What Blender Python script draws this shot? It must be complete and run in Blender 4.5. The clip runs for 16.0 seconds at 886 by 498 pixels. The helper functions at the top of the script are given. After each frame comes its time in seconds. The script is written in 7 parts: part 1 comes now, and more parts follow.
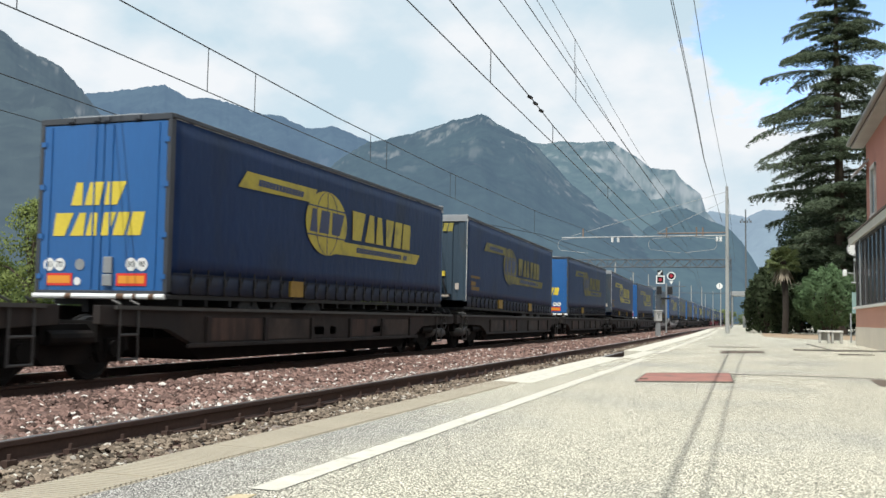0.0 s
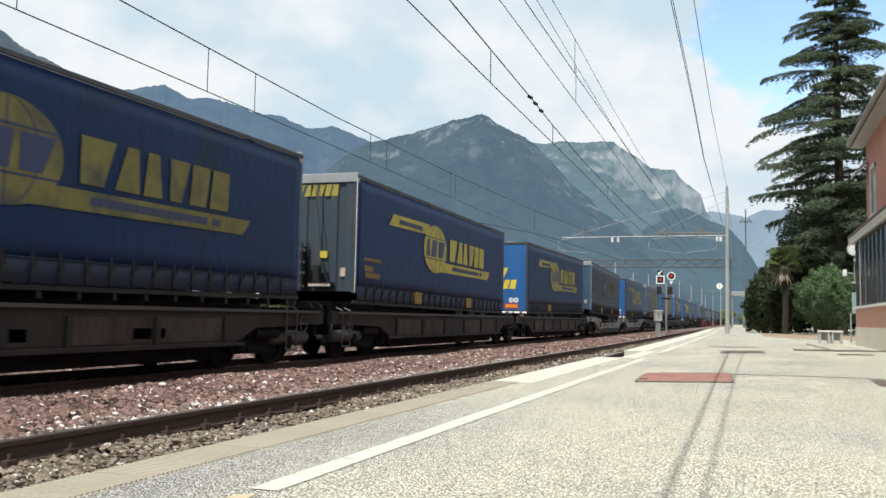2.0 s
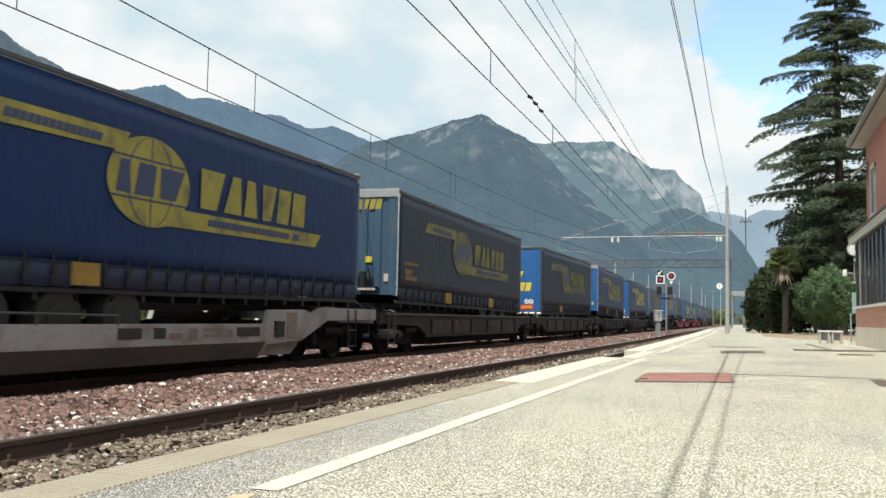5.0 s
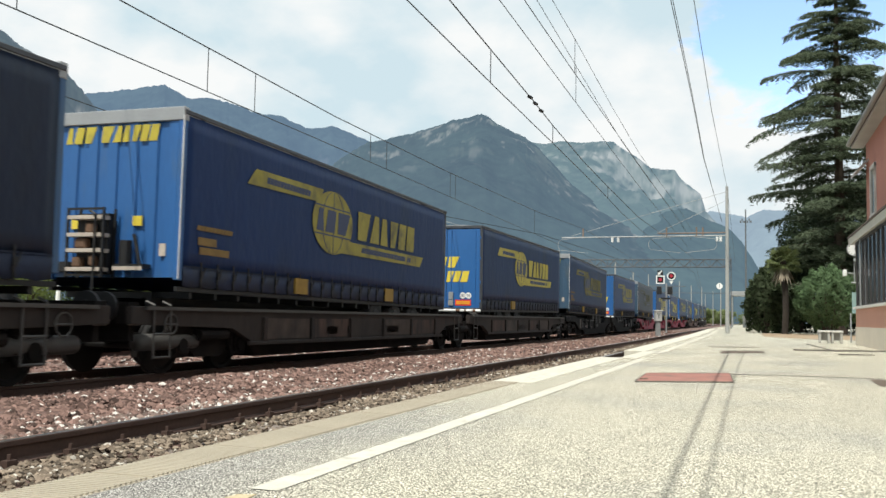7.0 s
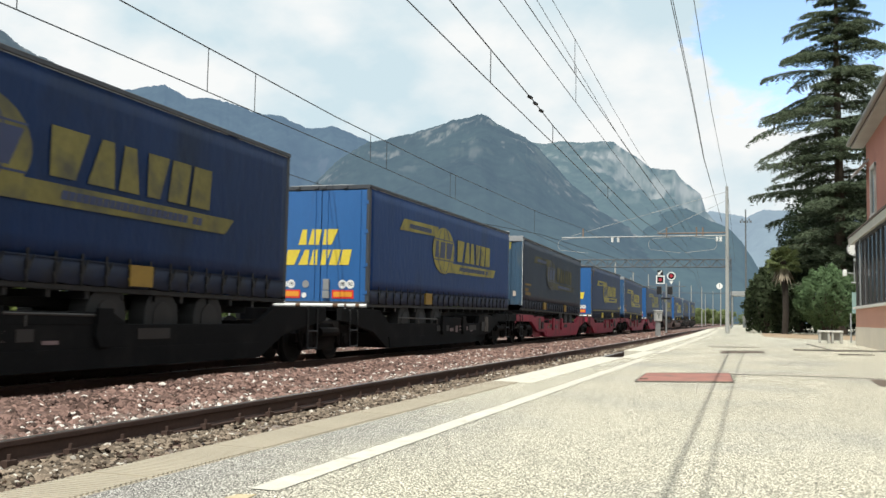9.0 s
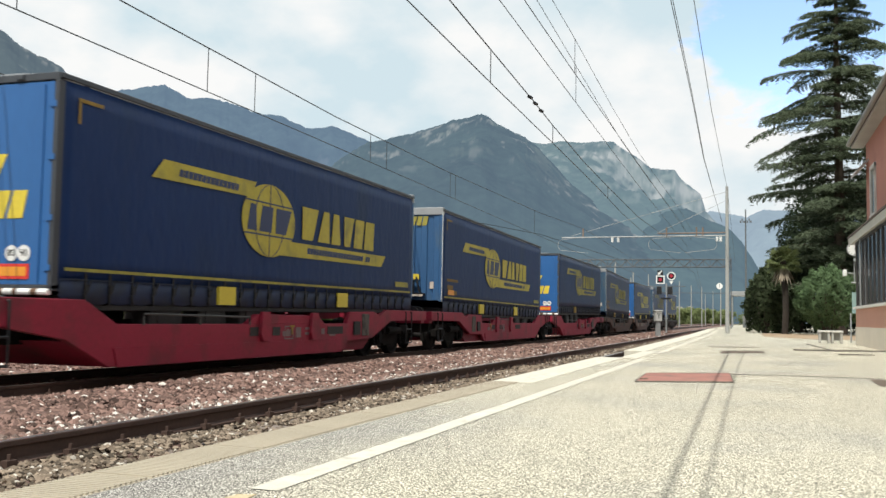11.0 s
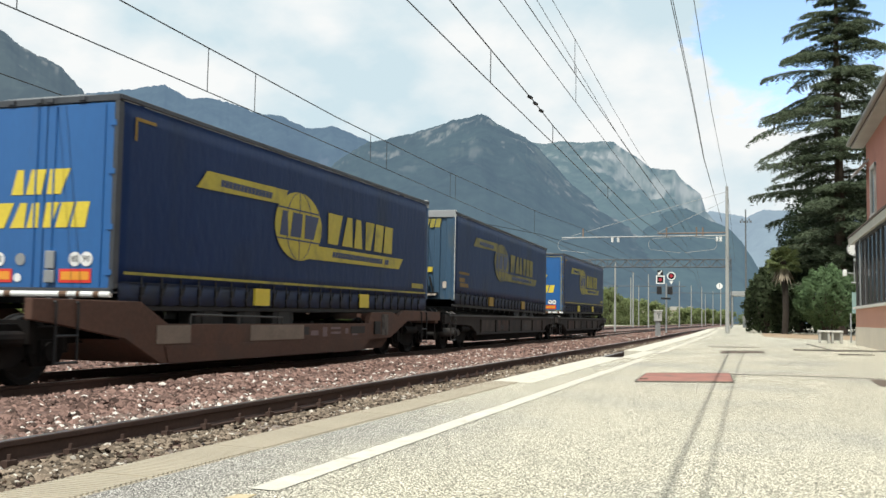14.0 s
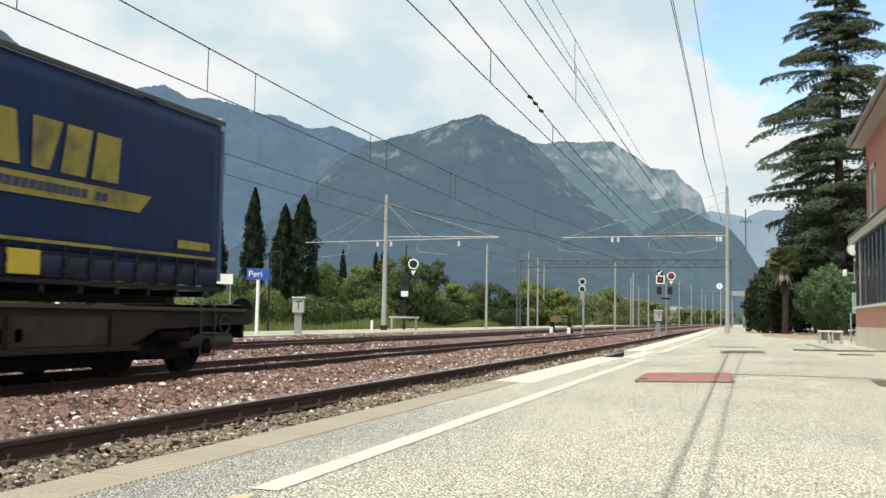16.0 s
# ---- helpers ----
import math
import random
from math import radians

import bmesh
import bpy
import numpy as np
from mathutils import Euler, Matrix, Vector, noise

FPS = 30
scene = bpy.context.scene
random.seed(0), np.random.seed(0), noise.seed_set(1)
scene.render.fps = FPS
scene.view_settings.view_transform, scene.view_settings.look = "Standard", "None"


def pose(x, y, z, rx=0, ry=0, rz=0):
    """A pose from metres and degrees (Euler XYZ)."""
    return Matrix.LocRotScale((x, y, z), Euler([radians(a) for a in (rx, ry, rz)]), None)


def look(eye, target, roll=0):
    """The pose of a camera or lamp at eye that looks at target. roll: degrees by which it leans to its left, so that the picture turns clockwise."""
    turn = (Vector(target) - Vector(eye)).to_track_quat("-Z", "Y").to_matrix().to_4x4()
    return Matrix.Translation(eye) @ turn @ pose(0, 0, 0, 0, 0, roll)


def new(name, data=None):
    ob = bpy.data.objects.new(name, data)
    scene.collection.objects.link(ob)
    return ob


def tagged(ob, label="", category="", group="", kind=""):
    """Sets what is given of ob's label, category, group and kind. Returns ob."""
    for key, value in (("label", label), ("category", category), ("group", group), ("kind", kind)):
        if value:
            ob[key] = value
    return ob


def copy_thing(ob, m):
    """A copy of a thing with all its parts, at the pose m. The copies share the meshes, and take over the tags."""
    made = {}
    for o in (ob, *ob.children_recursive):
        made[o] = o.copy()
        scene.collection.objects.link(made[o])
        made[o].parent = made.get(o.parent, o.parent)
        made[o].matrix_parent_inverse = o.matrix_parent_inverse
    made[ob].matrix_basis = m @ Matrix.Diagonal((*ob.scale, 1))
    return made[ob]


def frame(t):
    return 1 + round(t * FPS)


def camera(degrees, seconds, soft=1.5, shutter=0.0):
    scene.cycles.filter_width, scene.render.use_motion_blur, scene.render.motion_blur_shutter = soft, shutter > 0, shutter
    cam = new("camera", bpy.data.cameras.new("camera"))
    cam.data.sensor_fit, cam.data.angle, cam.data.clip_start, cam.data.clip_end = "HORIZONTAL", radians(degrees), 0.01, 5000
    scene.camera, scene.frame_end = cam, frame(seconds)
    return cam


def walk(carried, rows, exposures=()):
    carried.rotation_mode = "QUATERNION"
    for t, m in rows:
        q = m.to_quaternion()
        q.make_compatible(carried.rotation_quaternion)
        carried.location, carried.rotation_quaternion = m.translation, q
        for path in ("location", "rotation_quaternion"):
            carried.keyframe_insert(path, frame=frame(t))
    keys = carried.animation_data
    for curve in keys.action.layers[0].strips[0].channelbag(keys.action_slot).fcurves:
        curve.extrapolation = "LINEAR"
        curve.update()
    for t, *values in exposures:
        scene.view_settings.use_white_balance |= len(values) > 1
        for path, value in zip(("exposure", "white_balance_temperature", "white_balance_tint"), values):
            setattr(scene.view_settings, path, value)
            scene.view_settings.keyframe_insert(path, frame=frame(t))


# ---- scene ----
EYE = Vector((0.0, 0.0, 0.987))
AIM = EYE + 10 * Vector((-0.3104, 0.9479, 0.0723))
cam = camera(50.66, 16.0, soft=1.5, shutter=0.08)
walk(cam, [(0, look(EYE, AIM, 1.049)), (16, look(EYE, AIM, 1.049))], exposures=[(0, -0.05, 6150, 8), (3, -0.03, 6250, 8), (4.2, 0, 6360, 7), (9, 0, 6380, 7), (12, 0, 6480, 9), (14, 0, 6380, 7), (16, -0.04, 6380, 7)])

# ---- light ----
SUN = Vector((-0.125, -0.50, 0.86)).normalized()
sun = new("sun", bpy.data.lights.new("sun", "SUN"))
sun.data.energy, sun.data.angle, sun.data.color = 4.6, radians(0.30), (1.0, 0.95, 0.86)
sun.matrix_world = look(SUN * 50, (0, 0, 0))


def make_world():
    world = bpy.data.worlds.new("sky")
    scene.world = world
    world.use_nodes = True
    nt = world.node_tree
    nt.nodes.clear()
    n = nt.nodes.new
    out, bg, bgc, mix = n("ShaderNodeOutputWorld"), n("ShaderNodeBackground"), n("ShaderNodeBackground"), n("ShaderNodeMixShader")
    sky = n("ShaderNodeTexSky")
    sky.sky_type, sky.sun_disc = "NISHITA", False
    sky.sun_elevation = math.asin(SUN.z)
    sky.sun_rotation = math.atan2(SUN.x, SUN.y)
    sky.air_density, sky.dust_density = 1.0, 1.6
    bg.inputs[1].default_value = 0.29
    nt.links.new(sky.outputs[0], bg.inputs[0])
    tc = n("ShaderNodeTexCoord")
    mp = n("ShaderNodeMapping")
    mp.inputs["Location"].default_value = CLOUD_SHIFT
    mp.inputs["Scale"].default_value = (1.0, 1.0, 1.7)
    nt.links.new(tc.outputs["Generated"], mp.inputs[0])
    noi = n("ShaderNodeTexNoise")
    noi.inputs["Scale"].default_value = 6.0
    noi.inputs["Detail"].default_value = 9.0
    noi.inputs["Roughness"].default_value = 0.55
    noi.inputs["Distortion"].default_value = 0.25
    nt.links.new(mp.outputs[0], noi.inputs["Vector"])
    ramp = n("ShaderNodeValToRGB")
    ramp.color_ramp.elements[0].position, ramp.color_ramp.elements[1].position = 0.37, 0.44
    # the cloud field opens gently towards the valley's end
    dot, opening, thin = n("ShaderNodeVectorMath"), n("ShaderNodeMapRange"), n("ShaderNodeMath")
    dot.operation, thin.operation = "DOT_PRODUCT", "SUBTRACT"
    dot.inputs[1].default_value = (0.075, 0.935, 0.346)
    nt.links.new(tc.outputs["Generated"], dot.inputs[0])
    opening.inputs["From Min"].default_value, opening.inputs["From Max"].default_value = 0.978, 0.9985
    opening.inputs["To Min"].default_value, opening.inputs["To Max"].default_value = -0.16, 0.22
    nt.links.new(dot.outputs["Value"], opening.inputs[0])
    nt.links.new(noi.outputs[0], thin.inputs[0])
    nt.links.new(opening.outputs[0], thin.inputs[1])
    nt.links.new(thin.outputs[0], ramp.inputs[0])
    noi2 = n("ShaderNodeTexNoise")
    noi2.inputs["Scale"].default_value = 5.5
    noi2.inputs["Detail"].default_value = 6.0
    nt.links.new(mp.outputs[0], noi2.inputs["Vector"])
    ramp2 = n("ShaderNodeValToRGB")
    ramp2.color_ramp.elements[0].position, ramp2.color_ramp.elements[1].position = 0.40, 0.60
    ramp2.color_ramp.elements[0].color = (0.66, 0.785, 0.845, 1)
    ramp2.color_ramp.elements[1].color = (0.97, 0.96, 0.95, 1)
    nt.links.new(noi2.outputs[0], ramp2.inputs[0])
    nt.links.new(ramp2.outputs[0], bgc.inputs[0])
    bgc.inputs[1].default_value = 1.0
    nt.links.new(ramp.outputs[0], mix.inputs[0])
    nt.links.new(bg.outputs[0], mix.inputs[1])
    nt.links.new(bgc.outputs[0], mix.inputs[2])
    nt.links.new(mix.outputs[0], out.inputs[0])


CLOUD_SHIFT = (3.1, 1.7, 0.4)
make_world()


# ---- materials ----
def mat(name, colour, rough=0.6, metal=0.0, vary=0.25, scale=3.0, fine=40.0, bump=0.0, dirt=None, dirt_amount=0.0,
        per_object=0.0, island=0.0, coord="Object", stretch=(1, 1, 1), emit=None, emit_strength=0.0):
    m = bpy.data.materials.new(name)
    m.use_nodes = True
    nt = m.node_tree
    n, link = nt.nodes.new, nt.links.new
    b = nt.nodes["Principled BSDF"]
    b.inputs["Roughness"].default_value, b.inputs["Metallic"].default_value = rough, metal
    tc, mp = n("ShaderNodeTexCoord"), n("ShaderNodeMapping")
    mp.inputs["Scale"].default_value = stretch
    link(tc.outputs[coord], mp.inputs[0])
    big, small = n("ShaderNodeTexNoise"), n("ShaderNodeTexNoise")
    big.inputs["Scale"].default_value, small.inputs["Scale"].default_value = scale, fine
    big.inputs["Detail"].default_value = small.inputs["Detail"].default_value = 5
    link(mp.outputs[0], big.inputs["Vector"])
    link(mp.outputs[0], small.inputs["Vector"])
    add = n("ShaderNodeMath")
    add.operation = "ADD"
    link(big.outputs[0], add.inputs[0])
    link(small.outputs[0], add.inputs[1])
    last = add
    for node, sock, amount in (("ShaderNodeObjectInfo", "Random", per_object), ("ShaderNodeNewGeometry", "Random Per Island", island)):
        if amount:
            src, mul = n(node), n("ShaderNodeMath")
            mul.operation = "MULTIPLY_ADD"
            link(src.outputs[sock], mul.inputs[0])
            mul.inputs[1].default_value = amount
            link(last.outputs[0], mul.inputs[2])
            last = mul
    extra = (per_object + island) / 2
    rng = n("ShaderNodeMapRange")
    rng.inputs["From Min"].default_value, rng.inputs["From Max"].default_value = 0.55 + extra * 0.3, 1.45 + extra * 1.7
    rng.inputs["To Min"].default_value, rng.inputs["To Max"].default_value = 1 - vary, 1 + vary
    link(last.outputs[0], rng.inputs[0])
    mul = n("ShaderNodeVectorMath")
    mul.operation = "SCALE"
    mul.inputs[0].default_value = colour
    link(rng.outputs[0], mul.inputs["Scale"])
    col = mul.outputs[0]
    if dirt:
        mix, ramp, dn = n("ShaderNodeMix"), n("ShaderNodeValToRGB"), n("ShaderNodeTexNoise")
        mix.data_type = "RGBA"
        dn.inputs["Scale"].default_value, dn.inputs["Detail"].default_value = scale * 1.7, 8
        link(mp.outputs[0], dn.inputs["Vector"])
        ramp.color_ramp.elements[0].position, ramp.color_ramp.elements[1].position = 0.62 - dirt_amount * 0.3, 0.78 - dirt_amount * 0.2
        link(dn.outputs[0], ramp.inputs[0])
        link(ramp.outputs[0], mix.inputs[0])
        link(col, mix.inputs[6])
        mix.inputs[7].default_value = (*dirt, 1)
        col = mix.outputs[2]
    link(col, b.inputs["Base Color"])
    if bump:
        bp = n("ShaderNodeBump")
        bp.inputs["Strength"].default_value, bp.inputs["Distance"].default_value = 0.6, bump
        link(small.outputs[0], bp.inputs["Height"])
        link(bp.outputs[0], b.inputs["Normal"])
    if emit:
        b.inputs["Emission Color"].default_value, b.inputs["Emission Strength"].default_value = (*emit, 1), emit_strength
    return m


M = {}


def asphalt_mat():
    m = mat("worn_asphalt", (0.520, 0.489, 0.394), 0.92, vary=0.14, scale=0.25, fine=5, bump=0.0, dirt=(0.40, 0.39, 0.345), dirt_amount=0.42)
    nt = m.node_tree
    n, link = nt.nodes.new, nt.links.new
    b = nt.nodes["Principled BSDF"]
    src = b.inputs["Base Color"].links[0].from_socket
    tc = n("ShaderNodeTexCoord")
    # a greyer, less bleached belt along the track edge close by
    pos, wob, mx, my, both, grey = n("ShaderNodeSeparateXYZ"), n("ShaderNodeTexNoise"), n("ShaderNodeMapRange"), n("ShaderNodeMapRange"), n("ShaderNodeMath"), n("ShaderNodeMix")
    wob.inputs["Scale"].default_value, wob.inputs["Detail"].default_value = 0.9, 6
    link(tc.outputs["Object"], wob.inputs["Vector"])
    link(tc.outputs["Object"], pos.inputs[0])
    shift = n("ShaderNodeMath")
    shift.operation = "MULTIPLY_ADD"
    shift.inputs[1].default_value = 1.6
    link(wob.outputs[0], shift.inputs[0])
    link(pos.outputs[0], shift.inputs[2])
    mx.inputs["From Min"].default_value, mx.inputs["From Max"].default_value = -1.55, -0.55
    mx.inputs["To Min"].default_value, mx.inputs["To Max"].default_value = 0.85, 0.0
    my.inputs["From Min"].default_value, my.inputs["From Max"].default_value = 3.5, 9.0
    my.inputs["To Min"].default_value, my.inputs["To Max"].default_value = 1.0, 0.0
    link(shift.outputs[0], mx.inputs[0])
    link(pos.outputs[1], my.inputs[0])
    both.operation, grey.data_type = "MULTIPLY", "RGBA"
    link(mx.outputs[0], both.inputs[0])
    link(my.outputs[0], both.inputs[1])
    link(both.outputs[0], grey.inputs[0])
    link(src, grey.inputs[6])
    grey.inputs[7].default_value = (0.30, 0.29, 0.275, 1)
    last = grey.outputs[2]
    for scale, lo, hi, dark, light in ((95.0, 0.40, 0.60, 0.42, 1.38), (135.0, 0.43, 0.57, 0.18, 1.66)):
        noi, rng, mul = n("ShaderNodeTexNoise"), n("ShaderNodeMapRange"), n("ShaderNodeVectorMath")
        noi.inputs["Scale"].default_value, noi.inputs["Detail"].default_value = scale, 2.0
        link(tc.outputs["Object"], noi.inputs["Vector"])
        rng.inputs["From Min"].default_value, rng.inputs["From Max"].default_value = lo, hi
        rng.inputs["To Min"].default_value, rng.inputs["To Max"].default_value = dark, light
        link(noi.outputs[0], rng.inputs[0])
        mul.operation = "SCALE"
        link(last, mul.inputs[0])
        link(rng.outputs[0], mul.inputs["Scale"])
        last = mul.outputs[0]
    link(last, b.inputs["Base Color"])
    bp = n("ShaderNodeBump")
    bp.inputs["Strength"].default_value, bp.inputs["Distance"].default_value = 0.4, 0.002
    link(noi.outputs[0], bp.inputs["Height"])
    link(bp.outputs[0], b.inputs["Normal"])
    return m


M["asphalt_old"] = asphalt_mat()
M["kerb"] = mat("kerb_concrete", (0.41, 0.365, 0.285), 0.9, vary=0.12, scale=1.0, fine=60, bump=0.004)
M["white_paint"] = mat("worn_white_paint", (0.60, 0.57, 0.48), 0.85, vary=0.22, scale=6, fine=90, bump=0.004, dirt=(0.42, 0.40, 0.34), dirt_amount=0.30)
M["red_plate"] = mat("red_painted_steel", (0.33, 0.142, 0.110), 0.75, vary=0.3, scale=2, fine=30, bump=0.002, dirt=(0.20, 0.115, 0.088), dirt_amount=0.4)
M["grey_plate"] = mat("rusty_steel_cover", (0.115, 0.085, 0.062), 0.8, vary=0.25, scale=3)
M["stone"] = mat("ballast_stone", (0.190, 0.122, 0.102), 0.9, vary=0.80, scale=0.5, fine=6, island=2.2)
M["stone_oily"] = mat("brown_track_stone", (0.195, 0.155, 0.117), 0.9, vary=0.8, scale=0.5, fine=6, island=2.2)


def pale_singles(m, share, pale):
    """Turns a share of the loose stones pale, each as a whole."""
    nt = m.node_tree
    n, link = nt.nodes.new, nt.links.new
    b = nt.nodes["Principled BSDF"]
    src = b.inputs["Base Color"].links[0].from_socket
    geo, step, mix = n("ShaderNodeNewGeometry"), n("ShaderNodeMath"), n("ShaderNodeMix")
    step.operation, mix.data_type = "GREATER_THAN", "RGBA"
    step.inputs[1].default_value = 1 - share
    link(geo.outputs["Random Per Island"], step.inputs[0])
    link(step.outputs[0], mix.inputs[0])
    link(src, mix.inputs[6])
    mix.inputs[7].default_value = (*pale, 1)
    link(mix.outputs[2], b.inputs["Base Color"])


M["stone_mixed"] = mat("mixed_ballast_stone", (0.22, 0.160, 0.134), 0.9, vary=0.80, scale=0.5, fine=6, island=2.2)
pale_singles(M["stone"], 0.045, (0.66, 0.62, 0.57))
pale_singles(M["stone_mixed"], 0.15, (0.62, 0.59, 0.54))
pale_singles(M["stone_oily"], 0.05, (0.55, 0.51, 0.44))
M["ballast"] = mat("ballast_bed", (0.16, 0.105, 0.09), 0.95, vary=0.6, scale=0.5, fine=14, bump=0.05, dirt=(0.33, 0.28, 0.25), dirt_amount=0.25)
M["earth"] = mat("dry_ground", (0.20, 0.19, 0.10), 0.95, vary=0.35, scale=0.15, fine=2.0, dirt=(0.10, 0.14, 0.04), dirt_amount=0.6)
M["rail_side"] = mat("rusty_rail", (0.075, 0.045, 0.035), 0.75, 0.2, vary=0.3, scale=2, fine=30)
M["rail_top"] = mat("polished_rail_head", (0.42, 0.40, 0.38), 0.3, 0.9, vary=0.1, scale=2)
M["sleeper"] = mat("sleeper_concrete", (0.19, 0.155, 0.13), 0.9, vary=0.25, scale=2)
M["curtain"] = mat("navy_tarpaulin", (0.0068, 0.0255, 0.088), 0.48, vary=0.22, scale=0.5, fine=6, bump=0.02, per_object=0.0, dirt=(0.009, 0.020, 0.052), dirt_amount=0.35, stretch=(1, 1, 0.5))
M["curtain_blue"] = mat("blue_tarpaulin", (0.006, 0.026, 0.100), 0.48, vary=0.15, scale=0.5, fine=6, bump=0.02, dirt=(0.009, 0.026, 0.075), dirt_amount=0.25, stretch=(1, 1, 0.5))
M["curtain_bright"] = mat("bright_blue_tarpaulin", (0.008, 0.042, 0.160), 0.48, vary=0.12, scale=0.5, fine=6, bump=0.02, dirt=(0.010, 0.036, 0.115), dirt_amount=0.25, stretch=(1, 1, 0.5))
M["curtain_navy"] = mat("clean_navy_tarpaulin", (0.006, 0.023, 0.086), 0.48, vary=0.15, scale=0.5, fine=6, bump=0.02, dirt=(0.008, 0.020, 0.058), dirt_amount=0.3, stretch=(1, 1, 0.5))
M["curtain_grey"] = mat("faded_dirty_tarpaulin", (0.0092, 0.0172, 0.040), 0.48, vary=0.2, scale=0.5, fine=6, bump=0.02, dirt=(0.0125, 0.018, 0.030), dirt_amount=0.45, stretch=(1, 1, 0.5))
M["door_blue"] = mat("blue_door_paint", (0.024, 0.112, 0.315), 0.4, vary=0.10, scale=0.8, fine=12, dirt=(0.035, 0.10, 0.25), dirt_amount=0.15, stretch=(2, 2, 0.4))
M["bulk_blue"] = mat("dusty_blue_bulkhead", (0.026, 0.088, 0.205), 0.5, vary=0.15, scale=0.8, fine=12, dirt=(0.07, 0.11, 0.16), dirt_amount=0.35, stretch=(2, 2, 0.4))
M["yellow"] = mat("yellow_print", (0.66, 0.52, 0.05), 0.5, vary=0.12, scale=1.5, fine=20)
M["yellow_dull"] = mat("faded_yellow_print", (0.33, 0.29, 0.045), 0.55, vary=0.25, scale=1.2, fine=10, dirt=(0.10, 0.10, 0.055), dirt_amount=0.45)
M["navy_print"] = mat("navy_print", (0.03, 0.045, 0.11), 0.5, vary=0.1)
M["orange"] = mat("orange_reflector", (0.75, 0.30, 0.03), 0.4, vary=0.08)
M["red"] = mat("red_reflector", (0.65, 0.04, 0.03), 0.4, vary=0.08)
M["white"] = mat("white_enamel", (0.78, 0.78, 0.76), 0.5, vary=0.05)
M["black"] = mat("black_print", (0.02, 0.02, 0.02), 0.6, vary=0.1)
M["alu"] = mat("aluminium_rail", (0.36, 0.365, 0.37), 0.45, 0.6, vary=0.15, scale=2)
M["dark_rail"] = mat("dark_roof_rail", (0.06, 0.065, 0.075), 0.5, 0.3, vary=0.2)
M["roof_sheet"] = mat("grey_roof_tarpaulin", (0.34, 0.36, 0.38), 0.6, vary=0.2, scale=0.6, fine=5)
M["steel_dark"] = mat("black_chassis_steel", (0.014, 0.014, 0.015), 0.6, 0.2, vary=0.3)
M["rubber"] = mat("tyre_rubber", (0.02, 0.02, 0.02), 0.85, vary=0.2)
M["rim"] = mat("dull_wheel_rim", (0.022, 0.022, 0.023), 0.6, 0.3, vary=0.2)
M["grey_steel"] = mat("galvanised_steel", (0.31, 0.32, 0.32), 0.6, 0.3, vary=0.15, scale=2, fine=20)
# dark brown steel, made blacker for the shade under the trailers
M["wagon_dark"] = mat("shaded_brown_wagon_steel", (0.0075, 0.0064, 0.006), 0.85, 0.1, vary=0.35, scale=1.0, fine=15, dirt=(0.016, 0.0125, 0.011), dirt_amount=0.35)
M["wagon_brown"] = mat("weathered_brown_wagon_steel", (0.098, 0.049, 0.033), 0.75, 0.1, vary=0.35, scale=1.0, fine=15, dirt=(0.075, 0.045, 0.034), dirt_amount=0.35)
M["wagon_red"] = mat("traffic_red_wagon_steel", (0.26, 0.0085, 0.032), 0.6, 0.05, vary=0.25, scale=0.8, fine=12, dirt=(0.13, 0.016, 0.024), dirt_amount=0.35)
M["wagon_grey"] = mat("light_grey_wagon_steel", (0.30, 0.28, 0.27), 0.7, 0.1, vary=0.25, scale=0.8, fine=12, dirt=(0.17, 0.14, 0.12), dirt_amount=0.4)
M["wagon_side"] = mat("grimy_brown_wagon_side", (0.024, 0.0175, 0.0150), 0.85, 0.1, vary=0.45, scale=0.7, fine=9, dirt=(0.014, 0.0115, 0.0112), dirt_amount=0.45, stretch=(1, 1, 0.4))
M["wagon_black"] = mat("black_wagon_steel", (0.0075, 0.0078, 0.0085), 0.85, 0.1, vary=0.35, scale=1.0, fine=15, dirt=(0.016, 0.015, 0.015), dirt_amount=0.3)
M["bulk_teal"] = mat("faded_teal_bulkhead", (0.030, 0.072, 0.125), 0.6, vary=0.2, scale=0.8, fine=12, dirt=(0.07, 0.09, 0.10), dirt_amount=0.35, stretch=(2, 2, 0.4))
for matt, gloss in (("curtain", 0.22), ("curtain_blue", 0.22), ("curtain_bright", 0.22), ("curtain_navy", 0.22), ("curtain_grey", 0.30), ("wagon_dark", 0.15), ("wagon_black", 0.15), ("asphalt_old", 0.1), ("stone", 0.2), ("stone_oily", 0.2), ("ballast", 0.1)):
    M[matt].node_tree.nodes["Principled BSDF"].inputs["Specular IOR Level"].default_value = gloss
M["concrete"] = mat("weathered_concrete", (0.38, 0.37, 0.34), 0.9, vary=0.2, scale=2, fine=30, bump=0.004)


# ---- mesh helpers ----
def box(bm, x0, x1, y0, y1, z0, z1):
    vs = [bm.verts.new((x, y, z)) for z in (z0, z1) for y in (y0, y1) for x in (x0, x1)]
    for f in ((0, 2, 3, 1), (4, 5, 7, 6), (0, 1, 5, 4), (2, 6, 7, 3), (0, 4, 6, 2), (1, 3, 7, 5)):
        bm.faces.new([vs[i] for i in f])
    return vs


